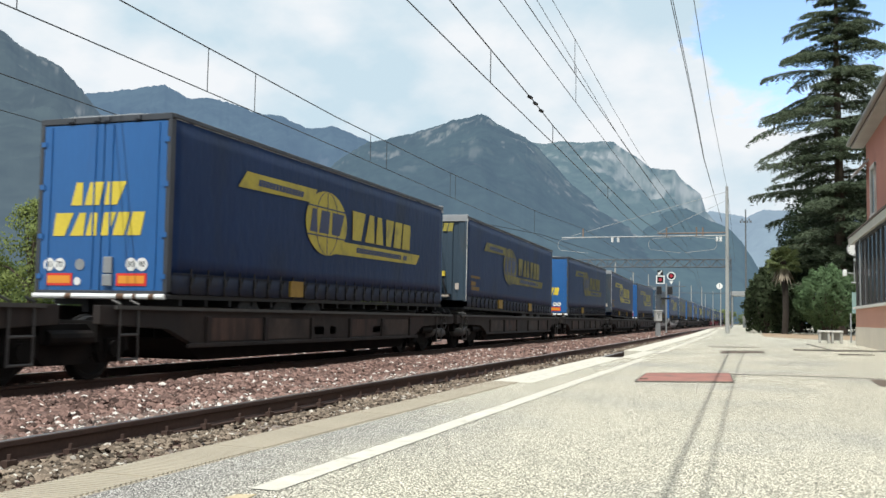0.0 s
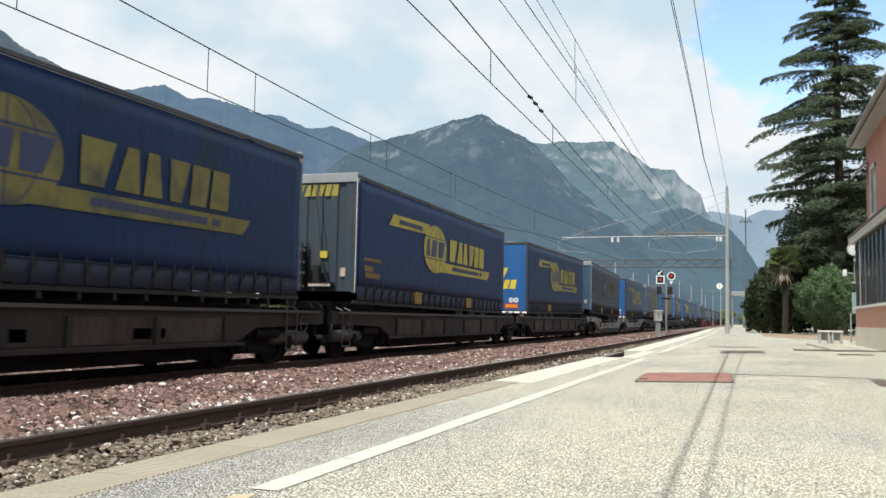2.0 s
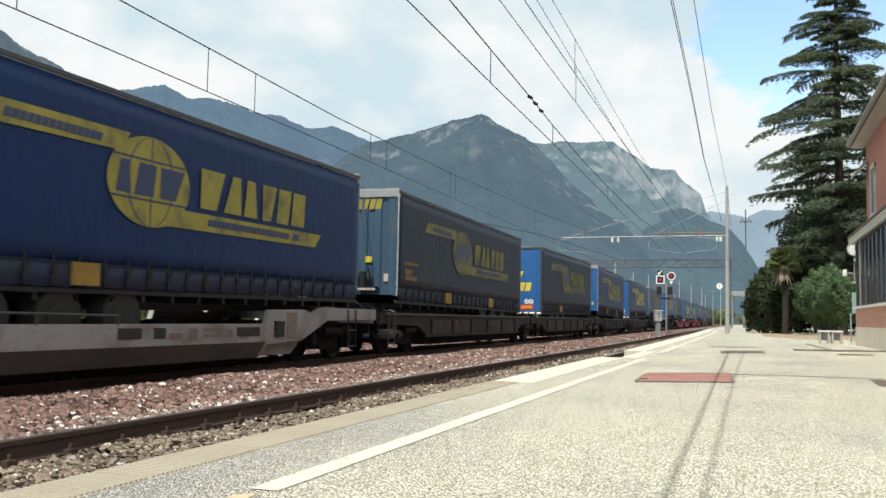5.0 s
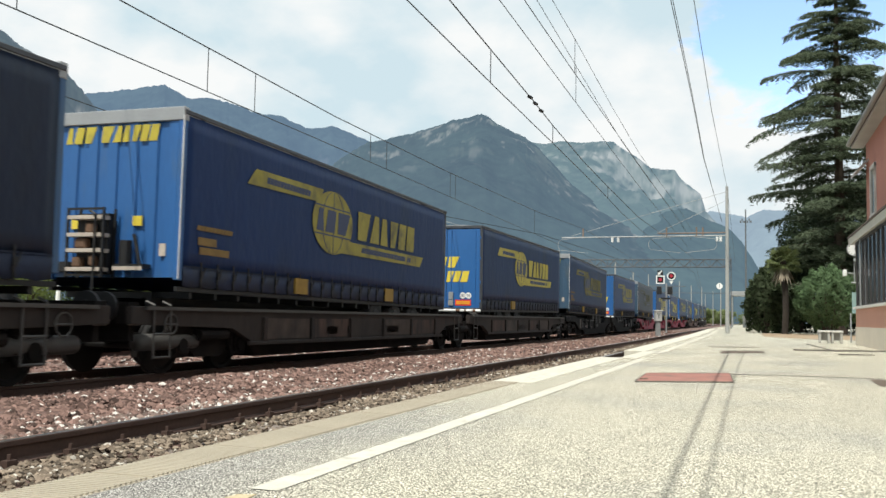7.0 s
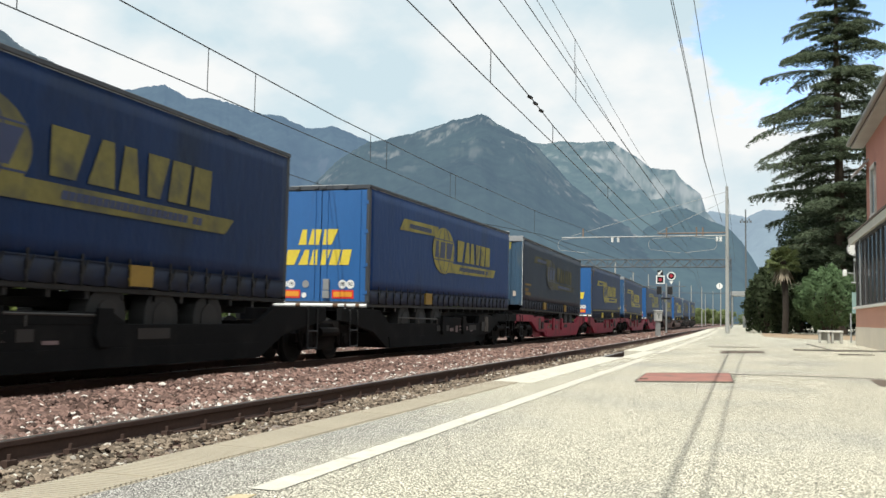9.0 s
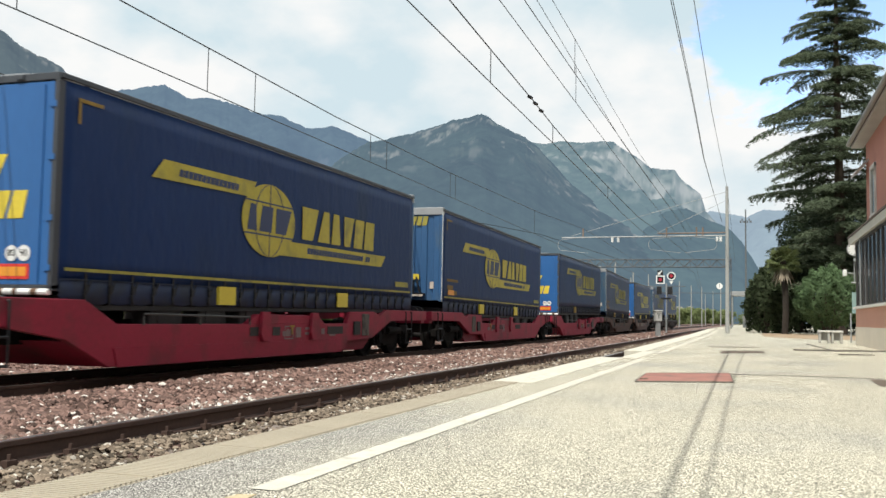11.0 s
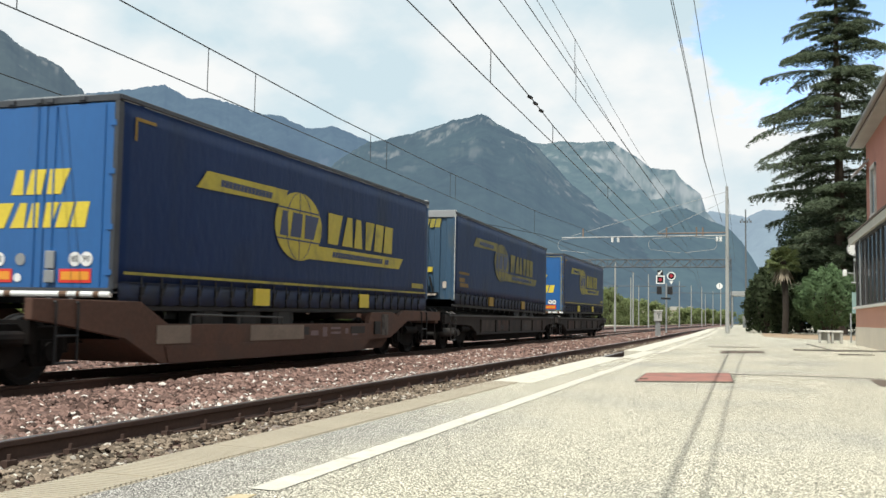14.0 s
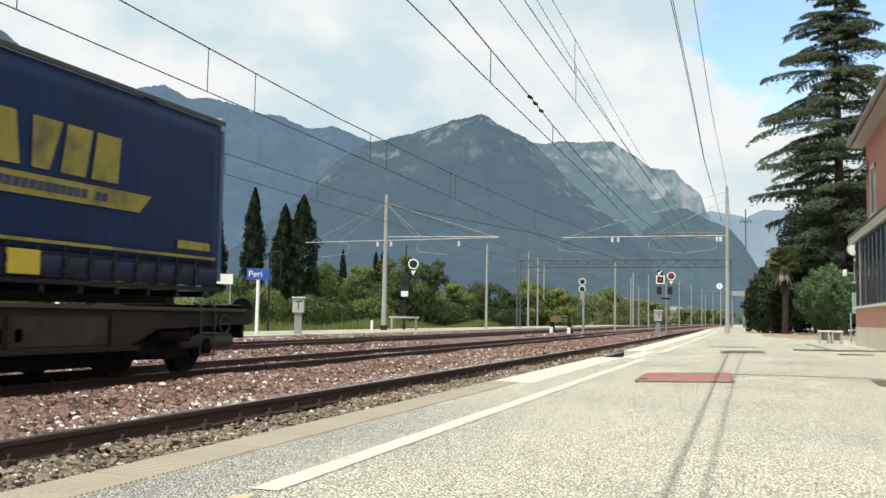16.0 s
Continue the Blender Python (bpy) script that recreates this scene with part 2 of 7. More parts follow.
def rod(bm, a, b, r, n=8, r2=None, caps=True):
    a, b = Vector(a), Vector(b)
    r2 = r if r2 is None else r2
    axis = (b - a).normalized()
    u = axis.cross(Vector((0, 0, 1)) if abs(axis.z) < 0.95 else Vector((1, 0, 0))).normalized()
    w = axis.cross(u)
    ring = [[bm.verts.new(c + rr * (math.cos(t) * u + math.sin(t) * w)) for t in (2 * math.pi * k / n for k in range(n))] for c, rr in ((a, r), (b, r2))]
    for k in range(n):
        bm.faces.new((ring[0][k], ring[0][(k + 1) % n], ring[1][(k + 1) % n], ring[1][k]))
    if caps:
        bm.faces.new(ring[0][::-1])
        bm.faces.new(ring[1])


def prism(bm, pts, axis, d0, d1):
    """Polygon of 2D points, pushed from d0 to d1 along an axis (0 x, 1 y, 2 z)."""
    def at(p, d):
        q = [p[0], p[1]]
        q.insert(axis, d)
        return q
    a, b = [bm.verts.new(at(p, d0)) for p in pts], [bm.verts.new(at(p, d1)) for p in pts]
    bm.faces.new(a)
    bm.faces.new(b[::-1])
    for k in range(len(pts)):
        j = (k + 1) % len(pts)
        bm.faces.new((a[k], b[k], b[j], a[j]))


def mesh_of(bm, name, material, bevel=0.0, smooth=False):
    bmesh.ops.recalc_face_normals(bm, faces=bm.faces)
    if bevel:
        bmesh.ops.bevel(bm, geom=bm.edges[:], offset=bevel, segments=1, affect="EDGES", clamp_overlap=True)
    me = bpy.data.meshes.new(name)
    bm.to_mesh(me)
    bm.free()
    me.materials.append(material)
    if smooth:
        for f in me.polygons:
            f.use_smooth = True
    return me


def part(name, bm, material, parent, label="", bevel=0.0, smooth=False):
    ob = new(name, bm if isinstance(bm, bpy.types.Mesh) else mesh_of(bm, name, material, bevel, smooth))
    ob.parent = parent
    return tagged(ob, label)


def thing(name, label, category, group="", kind="", at=(0, 0, 0)):
    ob = new(name)
    ob.location = at
    return tagged(ob, label, category, group, kind)


def solid(name, bm, material, label, category="", kind="", group="", bevel=0.0, smooth=False):
    return tagged(new(name, mesh_of(bm, name, material, bevel, smooth)), label, category, group, kind)


def pydata(name, verts, faces, material, smooth=False):
    me = bpy.data.meshes.new(name)
    me.from_pydata(verts, [], faces)
    me.materials.append(material)
    if smooth:
        me.polygons.foreach_set("use_smooth", [True] * len(me.polygons))
    return me


# ---- plan ----
TRACK_1, TRACK_2, TRACK_3 = -4.29, -9.80, -15.95
RAIL_1 = 0.05
EDGE = -2.85


def bend(y):
    """The tracks run straight but for a slight slew to the left half way along the station."""
    a = min(max((y - 45) / 45, 0), 1)
    return -0.4 * a * a * (3 - 2 * a)


def platform_z(y):
    return 0.25 + 0.14 * min(max((y - 18) / 60, 0), 1)


# ---- ground and tracks ----
def ground():
    bm = bmesh.new()
    xs = [-5000, -600, -200, -80, -40, -18, -2, 40, 300, 5000]
    ys = [-3000, -300, -60, 0, 60, 200, 600, 5000]
    rows = [[bm.verts.new((x, y, -0.42)) for x in xs] for y in ys]
    for a, b in zip(rows, rows[1:]):
        for k in range(len(xs) - 1):
            bm.faces.new((a[k], a[k + 1], b[k + 1], b[k]))
    solid("ground", bm, M["earth"], "dry grassy ground of the valley floor", "ground", "structure")


def strip(name, profile, ys, material, smooth=False):
    """Sweeps an open cross-section of (x, z) along the bent line; profile may be a function of y."""
    bm = bmesh.new()
    prev = None
    for y in ys:
        pr = profile(y) if callable(profile) else profile
        row = [bm.verts.new((x + bend(y), y, z)) for x, z in pr]
        if prev:
            for k in range(len(row) - 1):
                bm.faces.new((prev[k], prev[k + 1], row[k + 1], row[k]))
        prev = row
    return mesh_of(bm, name, material, smooth=smooth)


YS = [-40, -20, -5, 0, 10, 20, 30, 40, 50, 58, 64, 70, 76, 82, 88, 94, 120, 160, 220, 300, 400, 520]


BED = [(-24, -0.4), (-18.6, -0.30), (-17.72, 0.07), (-17.15, 0.03), (-16.86, -0.15), (-14.2, -0.17), (-13.2, -0.24), (-12.2, -0.24), (-11.3, -0.17), (-8.55, -0.17), (-8.05, -0.05), (-7.75, -0.025), (-7.2, -0.04), (-6.3, -0.12), (-5.7, -0.15), (-5.2, -0.165), (-2.84, -0.16), (-2.83, -0.45)]


def ballast():
    prof = BED
    tagged(new("ballast_bed", strip("ballast_bed", prof, YS, M["ballast"])), "reddish crushed stone track ballast between the rails", "ballast", kind="structure")


def rail_profile(x, z):
    pts = [(-0.075, -0.172), (-0.075, -0.155), (-0.012, -0.135), (-0.010, -0.050), (-0.036, -0.040), (-0.036, -0.004), (-0.030, 0.0), (0.030, 0.0), (0.036, -0.004), (0.036, -0.040), (0.010, -0.050), (0.012, -0.135), (0.075, -0.155), (0.075, -0.172)]
    return [(x + a, z + b) for a, b in pts]


def tracks():
    for k, (x, z) in enumerate(((TRACK_1, RAIL_1), (TRACK_2, 0.0), (TRACK_3, 0.0))):
        tr = thing("railway_track", "rusty steel rails on concrete sleepers in ballast", "railway track", "station tracks", "structure")
        for dx in (-0.7525, 0.7525):
            part("rail", strip("rail", rail_profile(x + dx, z), YS, M["rail_side"]), None, tr, "rusty steel rail")
            part("rail_head", strip("rail_head", [(x + dx - 0.030, z + 0.0015), (x + dx + 0.030, z + 0.0015)], YS, M["rail_top"]), None, tr, "worn bright running surface")
        bm = bmesh.new()
        box(bm, -1.25, 1.25, -0.13, 0.13, -0.42, -0.20)
        sl = mesh_of(bm, "sleeper", M["sleeper"], 0.01)
        bm = bmesh.new()
        for dx in (-0.7525, 0.7525):
            for s in (-1, 1):
                box(bm, dx + s * 0.085 - 0.03, dx + s * 0.085 + 0.03, -0.05, 0.05, -0.176, -0.125)
                rod(bm, (dx + s * 0.085, 0, -0.13), (dx + s * 0.085, 0, -0.085), 0.016, 6)
        clip = mesh_of(bm, "rail_clip", M["rail_side"])
        for j in range(90 if k < 2 else 50):
            y = 1 + 0.63 * j
            for nm, me in (("sleeper", sl), ("rail_clip", clip)):
                o = part(nm, me, None, tr)
                o.location = (x + bend(y), y, z)


def platform():
    pf = thing("platform", "sunlit worn asphalt station platform beside the tracks", "platform", kind="structure")
    prof = lambda y: [(-2.10 if 18.65 < y < 22.75 else EDGE + 0.34, platform_z(y)), (-1.0, platform_z(y)), (3, platform_z(y)), (14, platform_z(y)), (40, platform_z(y))]
    ys = [-30, -10, 0, 4, 8, 12, 15, 17, 18.6, 18.7, 20, 21, 22.7, 22.8, 25, 27, 29, 31, 33, 35, 37, 39, 41, 43, 46, 50, 58, 64, 70, 76, 82, 88, 94, 120, 160, 220]
    part("surface", strip("surface", prof, ys, M["asphalt_old"], True), None, pf)
    # kerb stones, then the painted newer edge
    bm = bmesh.new()
    box(bm, EDGE, EDGE + 0.335, 0.004, 0.996, -0.45, 0.0)
    for k in range(28):
        vs = box(bm, EDGE + 0.01, EDGE + 0.325, 0.02 + k * 0.035, 0.036 + k * 0.035, -0.001, 0.008)
    kerb = mesh_of(bm, "kerb_stone", M["kerb"])
    for k in range(-6, 11):
        o = part("kerb_stone", kerb, None, pf, "ribbed buff kerb stone" if k == -6 else "")
        o.location = (0, k - 0.4, platform_z(k))
    bm = bmesh.new()
    box(bm, EDGE, EDGE + 0.50, 0.003, 1.997, -0.45, 0.006)
    white = mesh_of(bm, "edge_slab", M["white_paint"], 0.01)
    bm = bmesh.new()
    box(bm, EDGE, EDGE + 0.50, 0.003, 1.997, -0.45, 0.006)
    bare = mesh_of(bm, "edge_slab", M["kerb"], 0.01)
    for y in [10.6, 12.6, 14.6, 16.6] + [22.8 + 2 * k for k in range(74)]:
        o = part("edge_slab", white if y < 80 else bare, None, pf, "white painted edge slab" if y == 10.6 else "")
        o.location = (bend(y), y, platform_z(y))
        o.rotation_euler = (math.atan((platform_z(y + 2) - platform_z(y)) / 2), 0, math.atan(-(bend(y + 2) - bend(y)) / 2))
    line = lambda y: [(-2.00, platform_z(y) + 0.004), (-1.865, platform_z(y) + 0.004)]
    part("painted_line", strip("painted_line", line, [3.55 + 0.5 * k for k in range(31)], M["white_paint"]), None, pf, "worn white safety line")
    line2 = lambda y: [(-2.00, platform_z(y) + 0.004), (-1.865, platform_z(y) + 0.004)]
    part("painted_line", strip("painted_line", line2, [21.8 + 2.0 * k for k in range(30)], M["white_paint"]), None, pf, "worn white safety line")


ground()
ballast()
tracks()
platform()


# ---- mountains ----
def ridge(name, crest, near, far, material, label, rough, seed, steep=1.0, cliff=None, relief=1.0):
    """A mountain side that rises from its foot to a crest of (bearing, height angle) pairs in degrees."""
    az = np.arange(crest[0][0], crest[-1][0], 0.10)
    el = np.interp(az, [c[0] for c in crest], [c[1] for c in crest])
    nr = 90
    verts, faces, bare = [], [], []
    for i, (a, e) in enumerate(zip(az, el)):
        e = e + rough * 0.35 * noise.fractal(Vector((a * 5.0, seed, 4)), 0.9, 2.0, 4) + rough * 0.5 * noise.fractal(Vector((a * 0.9, seed, 0)), 1.0, 2.0, 5)
        ct, st = math.cos(radians(a)), math.sin(radians(a))
        top = far * math.tan(radians(e))
        for j in range(nr):
            q = j / (nr - 4)
            d = near + (far - near) * q
            z = top * (min(q, 1) ** steep) if q <= 1 else top * (1 - 0.8 * (q - 1))
            fade = max(0.0, min(1.0, 4 * q * (1.02 - q))) if q < 1 else 0
            px, py = d * st, d * ct
            r1 = noise.fractal(Vector((px / 520, py / 520, seed)), 0.9, 2.1, 6)
            r2 = 1 - abs(noise.noise(Vector((px / 330, py / 330, seed + 7)))) * 2
            r3 = 1 - abs(noise.noise(Vector((px / 120, py / 120, seed + 9)))) * 2
            r4 = 1 - abs(noise.noise(Vector((px / 48, py / 48, seed + 13)))) * 2
            w = cliff(a, px, py, seed) if cliff else 0.0
            if w > 0 and 0.55 < q < 1:
                # a scarp: the slope holds back, then climbs sheer to the plateau
                z -= w * top * 0.10 * min(1, (q - 0.55) / 0.2) * (1 - max(0, min(1, (q - 0.86) / 0.05)))
                z += w * top * 0.045 * max(0, min(1, (q - 0.86) / 0.05)) * (1 - q) / 0.14
            n1 = noise.fractal(Vector((px / 42, py / 90, z / 30)), 0.7, 2.0, 5)
            face = max(0, min(1, (q - 0.74) / 0.10)) * max(0, min(1, (1.0 - q) / 0.05))
            bare.append(max(0.0, min(1.0, w * face * (0.42 + 1.9 * n1))) + max(0, min(0.55, 2.2 * (n1 - 0.42))) * min(1, max(0, q - 0.45) * 3) * (1 if cliff else 0))
            z += relief * fade * top * (0.11 * r1 + 0.12 * (r2 - 0.6) + 0.045 * (r3 - 0.6) + 0.008 * (r4 - 0.6))
            verts.append((d * st, d * ct, z - 3 * (j == 0)))
    for i in range(len(az) - 1):
        for j in range(nr - 1):
            k = i * nr + j
            faces.append((k, k + nr, k + nr + 1, k + 1))
    me = pydata(name, verts, faces, material, True)
    me.attributes.new("bare_rock", "FLOAT", "POINT").data.foreach_set("value", bare)
    tagged(new(name, me), label, "mountain", kind="structure")


def limestone(a, x, y, seed):
    """How far the crest breaks off into cliffs at a bearing: most towards the valley's mouth."""
    reach = float(np.interp(a, (-24, -20, -18, -15.5, -14.3, -8, -5, -2.5, -0.5), (0.0, 0.12, 0.15, 0.05, 0.35, 0.7, 0.9, 1.0, 0.2)))
    return reach * max(0.15, min(1, 0.75 + 0.9 * noise.noise(Vector((x / 260, y / 260, seed + 3)))))


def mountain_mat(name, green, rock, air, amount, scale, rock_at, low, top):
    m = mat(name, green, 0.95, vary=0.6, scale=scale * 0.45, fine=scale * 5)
    nt = m.node_tree
    n, link = nt.nodes.new, nt.links.new
    b = nt.nodes["Principled BSDF"]
    src = b.inputs["Base Color"].links[0].from_socket
    geo, sep, noi, add, ramp, mix = n("ShaderNodeNewGeometry"), n("ShaderNodeSeparateXYZ"), n("ShaderNodeTexNoise"), n("ShaderNodeMath"), n("ShaderNodeValToRGB"), n("ShaderNodeMix")
    tc = n("ShaderNodeTexCoord")
    link(geo.outputs["Normal"], sep.inputs[0])
    noi.inputs["Scale"].default_value, noi.inputs["Detail"].default_value = scale * 1.6, 8
    link(tc.outputs["Object"], noi.inputs["Vector"])
    add.operation = "SUBTRACT"
    link(noi.outputs[0], add.inputs[0])
    link(sep.outputs[2], add.inputs[1])
    ramp.color_ramp.elements[0].position, ramp.color_ramp.elements[1].position = rock_at, rock_at + 0.12
    off = n("ShaderNodeMath")
    off.operation = "ADD"
    off.inputs[1].default_value = 0.5
    link(add.outputs[0], off.inputs[0])
    link(off.outputs[0], ramp.inputs[0])
    mix.data_type = "RGBA"
    pos, high, both = n("ShaderNodeSeparateXYZ"), n("ShaderNodeMapRange"), n("ShaderNodeMath")
    link(geo.outputs["Position"], pos.inputs[0])
    high.inputs["From Min"].default_value, high.inputs["From Max"].default_value = low, top
    link(pos.outputs[2], high.inputs[0])
    both.operation = "MULTIPLY"
    link(ramp.outputs[0], both.inputs[0])
    link(high.outputs[0], both.inputs[1])
    link(both.outputs[0], mix.inputs[0])
    # rock colour, also lightened on the high slopes for the brighter haze there
    link(src, mix.inputs[6])
    mix.inputs[7].default_value = (*rock, 1)
    link(mix.outputs[2], b.inputs["Base Color"])
    att, stone, amt = n("ShaderNodeAttribute"), n("ShaderNodeMix"), n("ShaderNodeMath")
    att.attribute_name, stone.data_type, amt.operation = "bare_rock", "RGBA", "MULTIPLY"
    amt.inputs[1].default_value = 0.9
    link(att.outputs["Fac"], amt.inputs[0])
    link(amt.outputs[0], stone.inputs[0])
    link(mix.outputs[2], stone.inputs[6])
    stone.inputs[7].default_value = (0.17, 0.165, 0.15, 1)
    link(stone.outputs[2], b.inputs["Base Color"])
    b.inputs["Specular IOR Level"].default_value = 0.0
    # the haze before each slope is put in as an even bluish emission
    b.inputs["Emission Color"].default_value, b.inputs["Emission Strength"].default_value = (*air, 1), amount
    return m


def mountains():
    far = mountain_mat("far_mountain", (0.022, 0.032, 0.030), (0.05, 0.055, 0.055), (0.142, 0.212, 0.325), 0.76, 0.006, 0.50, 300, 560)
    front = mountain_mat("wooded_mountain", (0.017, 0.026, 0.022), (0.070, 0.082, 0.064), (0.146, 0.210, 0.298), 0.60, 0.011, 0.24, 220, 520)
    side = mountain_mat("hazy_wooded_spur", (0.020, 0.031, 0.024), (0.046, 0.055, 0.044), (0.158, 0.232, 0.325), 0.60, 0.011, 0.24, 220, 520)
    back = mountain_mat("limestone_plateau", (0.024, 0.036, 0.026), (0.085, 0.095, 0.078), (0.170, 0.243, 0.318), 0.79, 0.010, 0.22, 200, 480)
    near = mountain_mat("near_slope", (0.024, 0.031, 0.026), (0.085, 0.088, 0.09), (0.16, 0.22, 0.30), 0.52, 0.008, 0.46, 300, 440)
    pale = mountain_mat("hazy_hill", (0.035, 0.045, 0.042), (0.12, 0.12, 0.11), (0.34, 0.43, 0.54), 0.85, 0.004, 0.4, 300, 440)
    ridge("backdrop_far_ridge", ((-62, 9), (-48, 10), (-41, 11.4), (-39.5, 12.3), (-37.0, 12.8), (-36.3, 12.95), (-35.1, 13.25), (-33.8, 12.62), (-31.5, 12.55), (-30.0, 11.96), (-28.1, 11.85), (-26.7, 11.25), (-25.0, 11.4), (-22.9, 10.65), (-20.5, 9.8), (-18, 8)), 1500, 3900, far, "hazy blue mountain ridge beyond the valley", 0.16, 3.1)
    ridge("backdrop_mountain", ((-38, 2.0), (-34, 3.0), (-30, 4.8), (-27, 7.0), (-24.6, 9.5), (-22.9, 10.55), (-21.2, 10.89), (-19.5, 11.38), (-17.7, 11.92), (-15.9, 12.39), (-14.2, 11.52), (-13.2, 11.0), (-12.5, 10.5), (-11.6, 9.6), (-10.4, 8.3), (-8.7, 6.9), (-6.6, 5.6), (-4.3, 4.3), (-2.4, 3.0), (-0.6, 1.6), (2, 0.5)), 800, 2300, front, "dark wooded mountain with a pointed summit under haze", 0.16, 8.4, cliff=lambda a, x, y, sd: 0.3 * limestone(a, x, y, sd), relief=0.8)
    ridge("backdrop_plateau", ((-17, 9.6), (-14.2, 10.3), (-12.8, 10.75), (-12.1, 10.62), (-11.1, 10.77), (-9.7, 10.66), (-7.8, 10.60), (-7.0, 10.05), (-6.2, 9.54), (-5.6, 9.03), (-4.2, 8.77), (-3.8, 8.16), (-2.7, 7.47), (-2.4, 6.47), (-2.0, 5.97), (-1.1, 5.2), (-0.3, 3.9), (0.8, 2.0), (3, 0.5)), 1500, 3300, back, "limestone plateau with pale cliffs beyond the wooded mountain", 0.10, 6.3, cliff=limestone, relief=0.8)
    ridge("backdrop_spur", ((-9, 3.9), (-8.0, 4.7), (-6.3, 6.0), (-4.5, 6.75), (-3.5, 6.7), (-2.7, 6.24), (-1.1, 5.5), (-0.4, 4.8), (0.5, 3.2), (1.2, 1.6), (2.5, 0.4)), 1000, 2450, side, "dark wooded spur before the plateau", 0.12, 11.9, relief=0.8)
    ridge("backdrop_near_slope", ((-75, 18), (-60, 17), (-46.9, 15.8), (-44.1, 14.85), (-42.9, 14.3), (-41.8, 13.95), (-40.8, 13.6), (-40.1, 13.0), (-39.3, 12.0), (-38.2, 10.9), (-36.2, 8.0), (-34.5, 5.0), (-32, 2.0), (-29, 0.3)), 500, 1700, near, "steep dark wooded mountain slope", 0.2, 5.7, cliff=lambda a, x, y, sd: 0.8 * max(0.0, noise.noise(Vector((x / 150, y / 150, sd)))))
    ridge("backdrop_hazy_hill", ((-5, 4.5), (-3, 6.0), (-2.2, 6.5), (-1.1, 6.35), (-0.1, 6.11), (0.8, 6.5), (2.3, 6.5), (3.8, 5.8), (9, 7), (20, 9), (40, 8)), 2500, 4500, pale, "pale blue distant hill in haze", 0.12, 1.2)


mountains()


# ---- the train ----
SPEED, GAIN = 21.9136, 0.0317


def gone(t):
    """Metres that the train has run at t seconds, from 8 s on."""
    return SPEED * (t - 8) + GAIN * (t - 8) ** 2 + 0.08


def on_track(s, length):
    """The pose of a vehicle whose leading end is s metres along track 2."""
    a, b = Vector((TRACK_2 + bend(s), s, 0)), Vector((TRACK_2 + bend(s + length), s + length, 0))
    return Matrix.Translation(a) @ Matrix.Rotation(math.atan2(-(b.x - a.x), b.y - a.y), 4, "Z")


def slab(bm, x, pts, d=0.012):
    """A flat print of (y, z) points, d proud of the side at x."""
    prism(bm, pts, 0, x, x + d)


def word(bm, put, y0, y1, z0, z1, widths, lean, tapers=()):
    """A row of leaning plain blocks, one for each character's width; tapers: how far each foot and each head is drawn in."""
    total = sum(abs(w) for w in widths)
    y = y0
    gap = (y1 - y0 - lean) / total * 0.15
    for k, w in enumerate(widths):
        step = (y1 - y0 - lean) * abs(w) / total
        if w > 0:
            n = step - gap
            a, b, c, d = tapers[k] if k < len(tapers) else (0, 0, 0, 0)
            put(bm, [(y + a * n, z0), (y + n - b * n, z0), (y + n + lean - d * n, z1), (y + lean + c * n, z1)])
        y += step


FIRST = ((0, 0, 0, 0.45), (0, 0, 0, 0.08), (0.14, 0.20, 0, 0))
SECOND = ((0.14, 0.20, 0, 0), (0, 0, 0.30, 0.24), (0, 0, 0, 0.42), (0.20, 0.22, 0, 0), (0, 0.04, 0, 0), (0, 0, 0, 0.10))


def side_print(tr, ink, dark):
    x = 1.262
    side = part("side_print", stripes(x, ink), None, tr, "yellow emblem with a globe and plain lettering blocks")
    bm = bmesh.new()
    word(bm, lambda b, p: slab(b, x, p, 0.006), 6.93, 10.98, 2.66, 3.32, (1.25, 1, 0.85, 0.95, 0.9, 1.0), 0.10, SECOND)
    part("lettering", bm, ink, side)
    bm = bmesh.new()
    word(bm, lambda b, p: slab(b, x + 0.008, p, 0.005), 4.85, 6.62, 2.68, 3.16, (0.8, 1.0, 1.3), 0.10, FIRST)
    part("lettering", bm, dark, side)
    bm = bmesh.new()
    for k in (-1, 0, 1):
        for s in range(-9, 9):
            p = [(5.68 + 1.0 * k * 0.62 * math.cos(a) * 0.9, 2.90 + 0.67 * math.sin(a)) for a in (s * math.pi / 18, (s + 1) * math.pi / 18)]
            (ya, za), (yb, zb) = p
            slab(bm, x + 0.008, [(ya - 0.015, za), (ya + 0.015, za), (yb + 0.015, zb), (yb - 0.015, zb)], 0.003)
    for z in (2.62, 3.22):
        slab(bm, x + 0.008, [(4.75, z - 0.015), (6.6, z - 0.015), (6.6, z + 0.015), (4.75, z + 0.015)], 0.003)
    part("emblem_globe", bm, dark, side)
    bm = bmesh.new()
    word(bm, lambda b, p: slab(b, x + 0.008, p, 0.004), 2.7, 4.55, 3.32, 3.44, (1,) * 14, 0.03)
    tagged(part("small_print", bm, dark, side), kind="stuff")
    bm = bmesh.new()
    word(bm, lambda b, p: slab(b, x + 0.008, p, 0.004), 7.25, 10.6, 2.38, 2.50, (1,) * 21 + (-1, 1, 1), 0.03)
    tagged(part("small_print", bm, dark, side), kind="stuff")


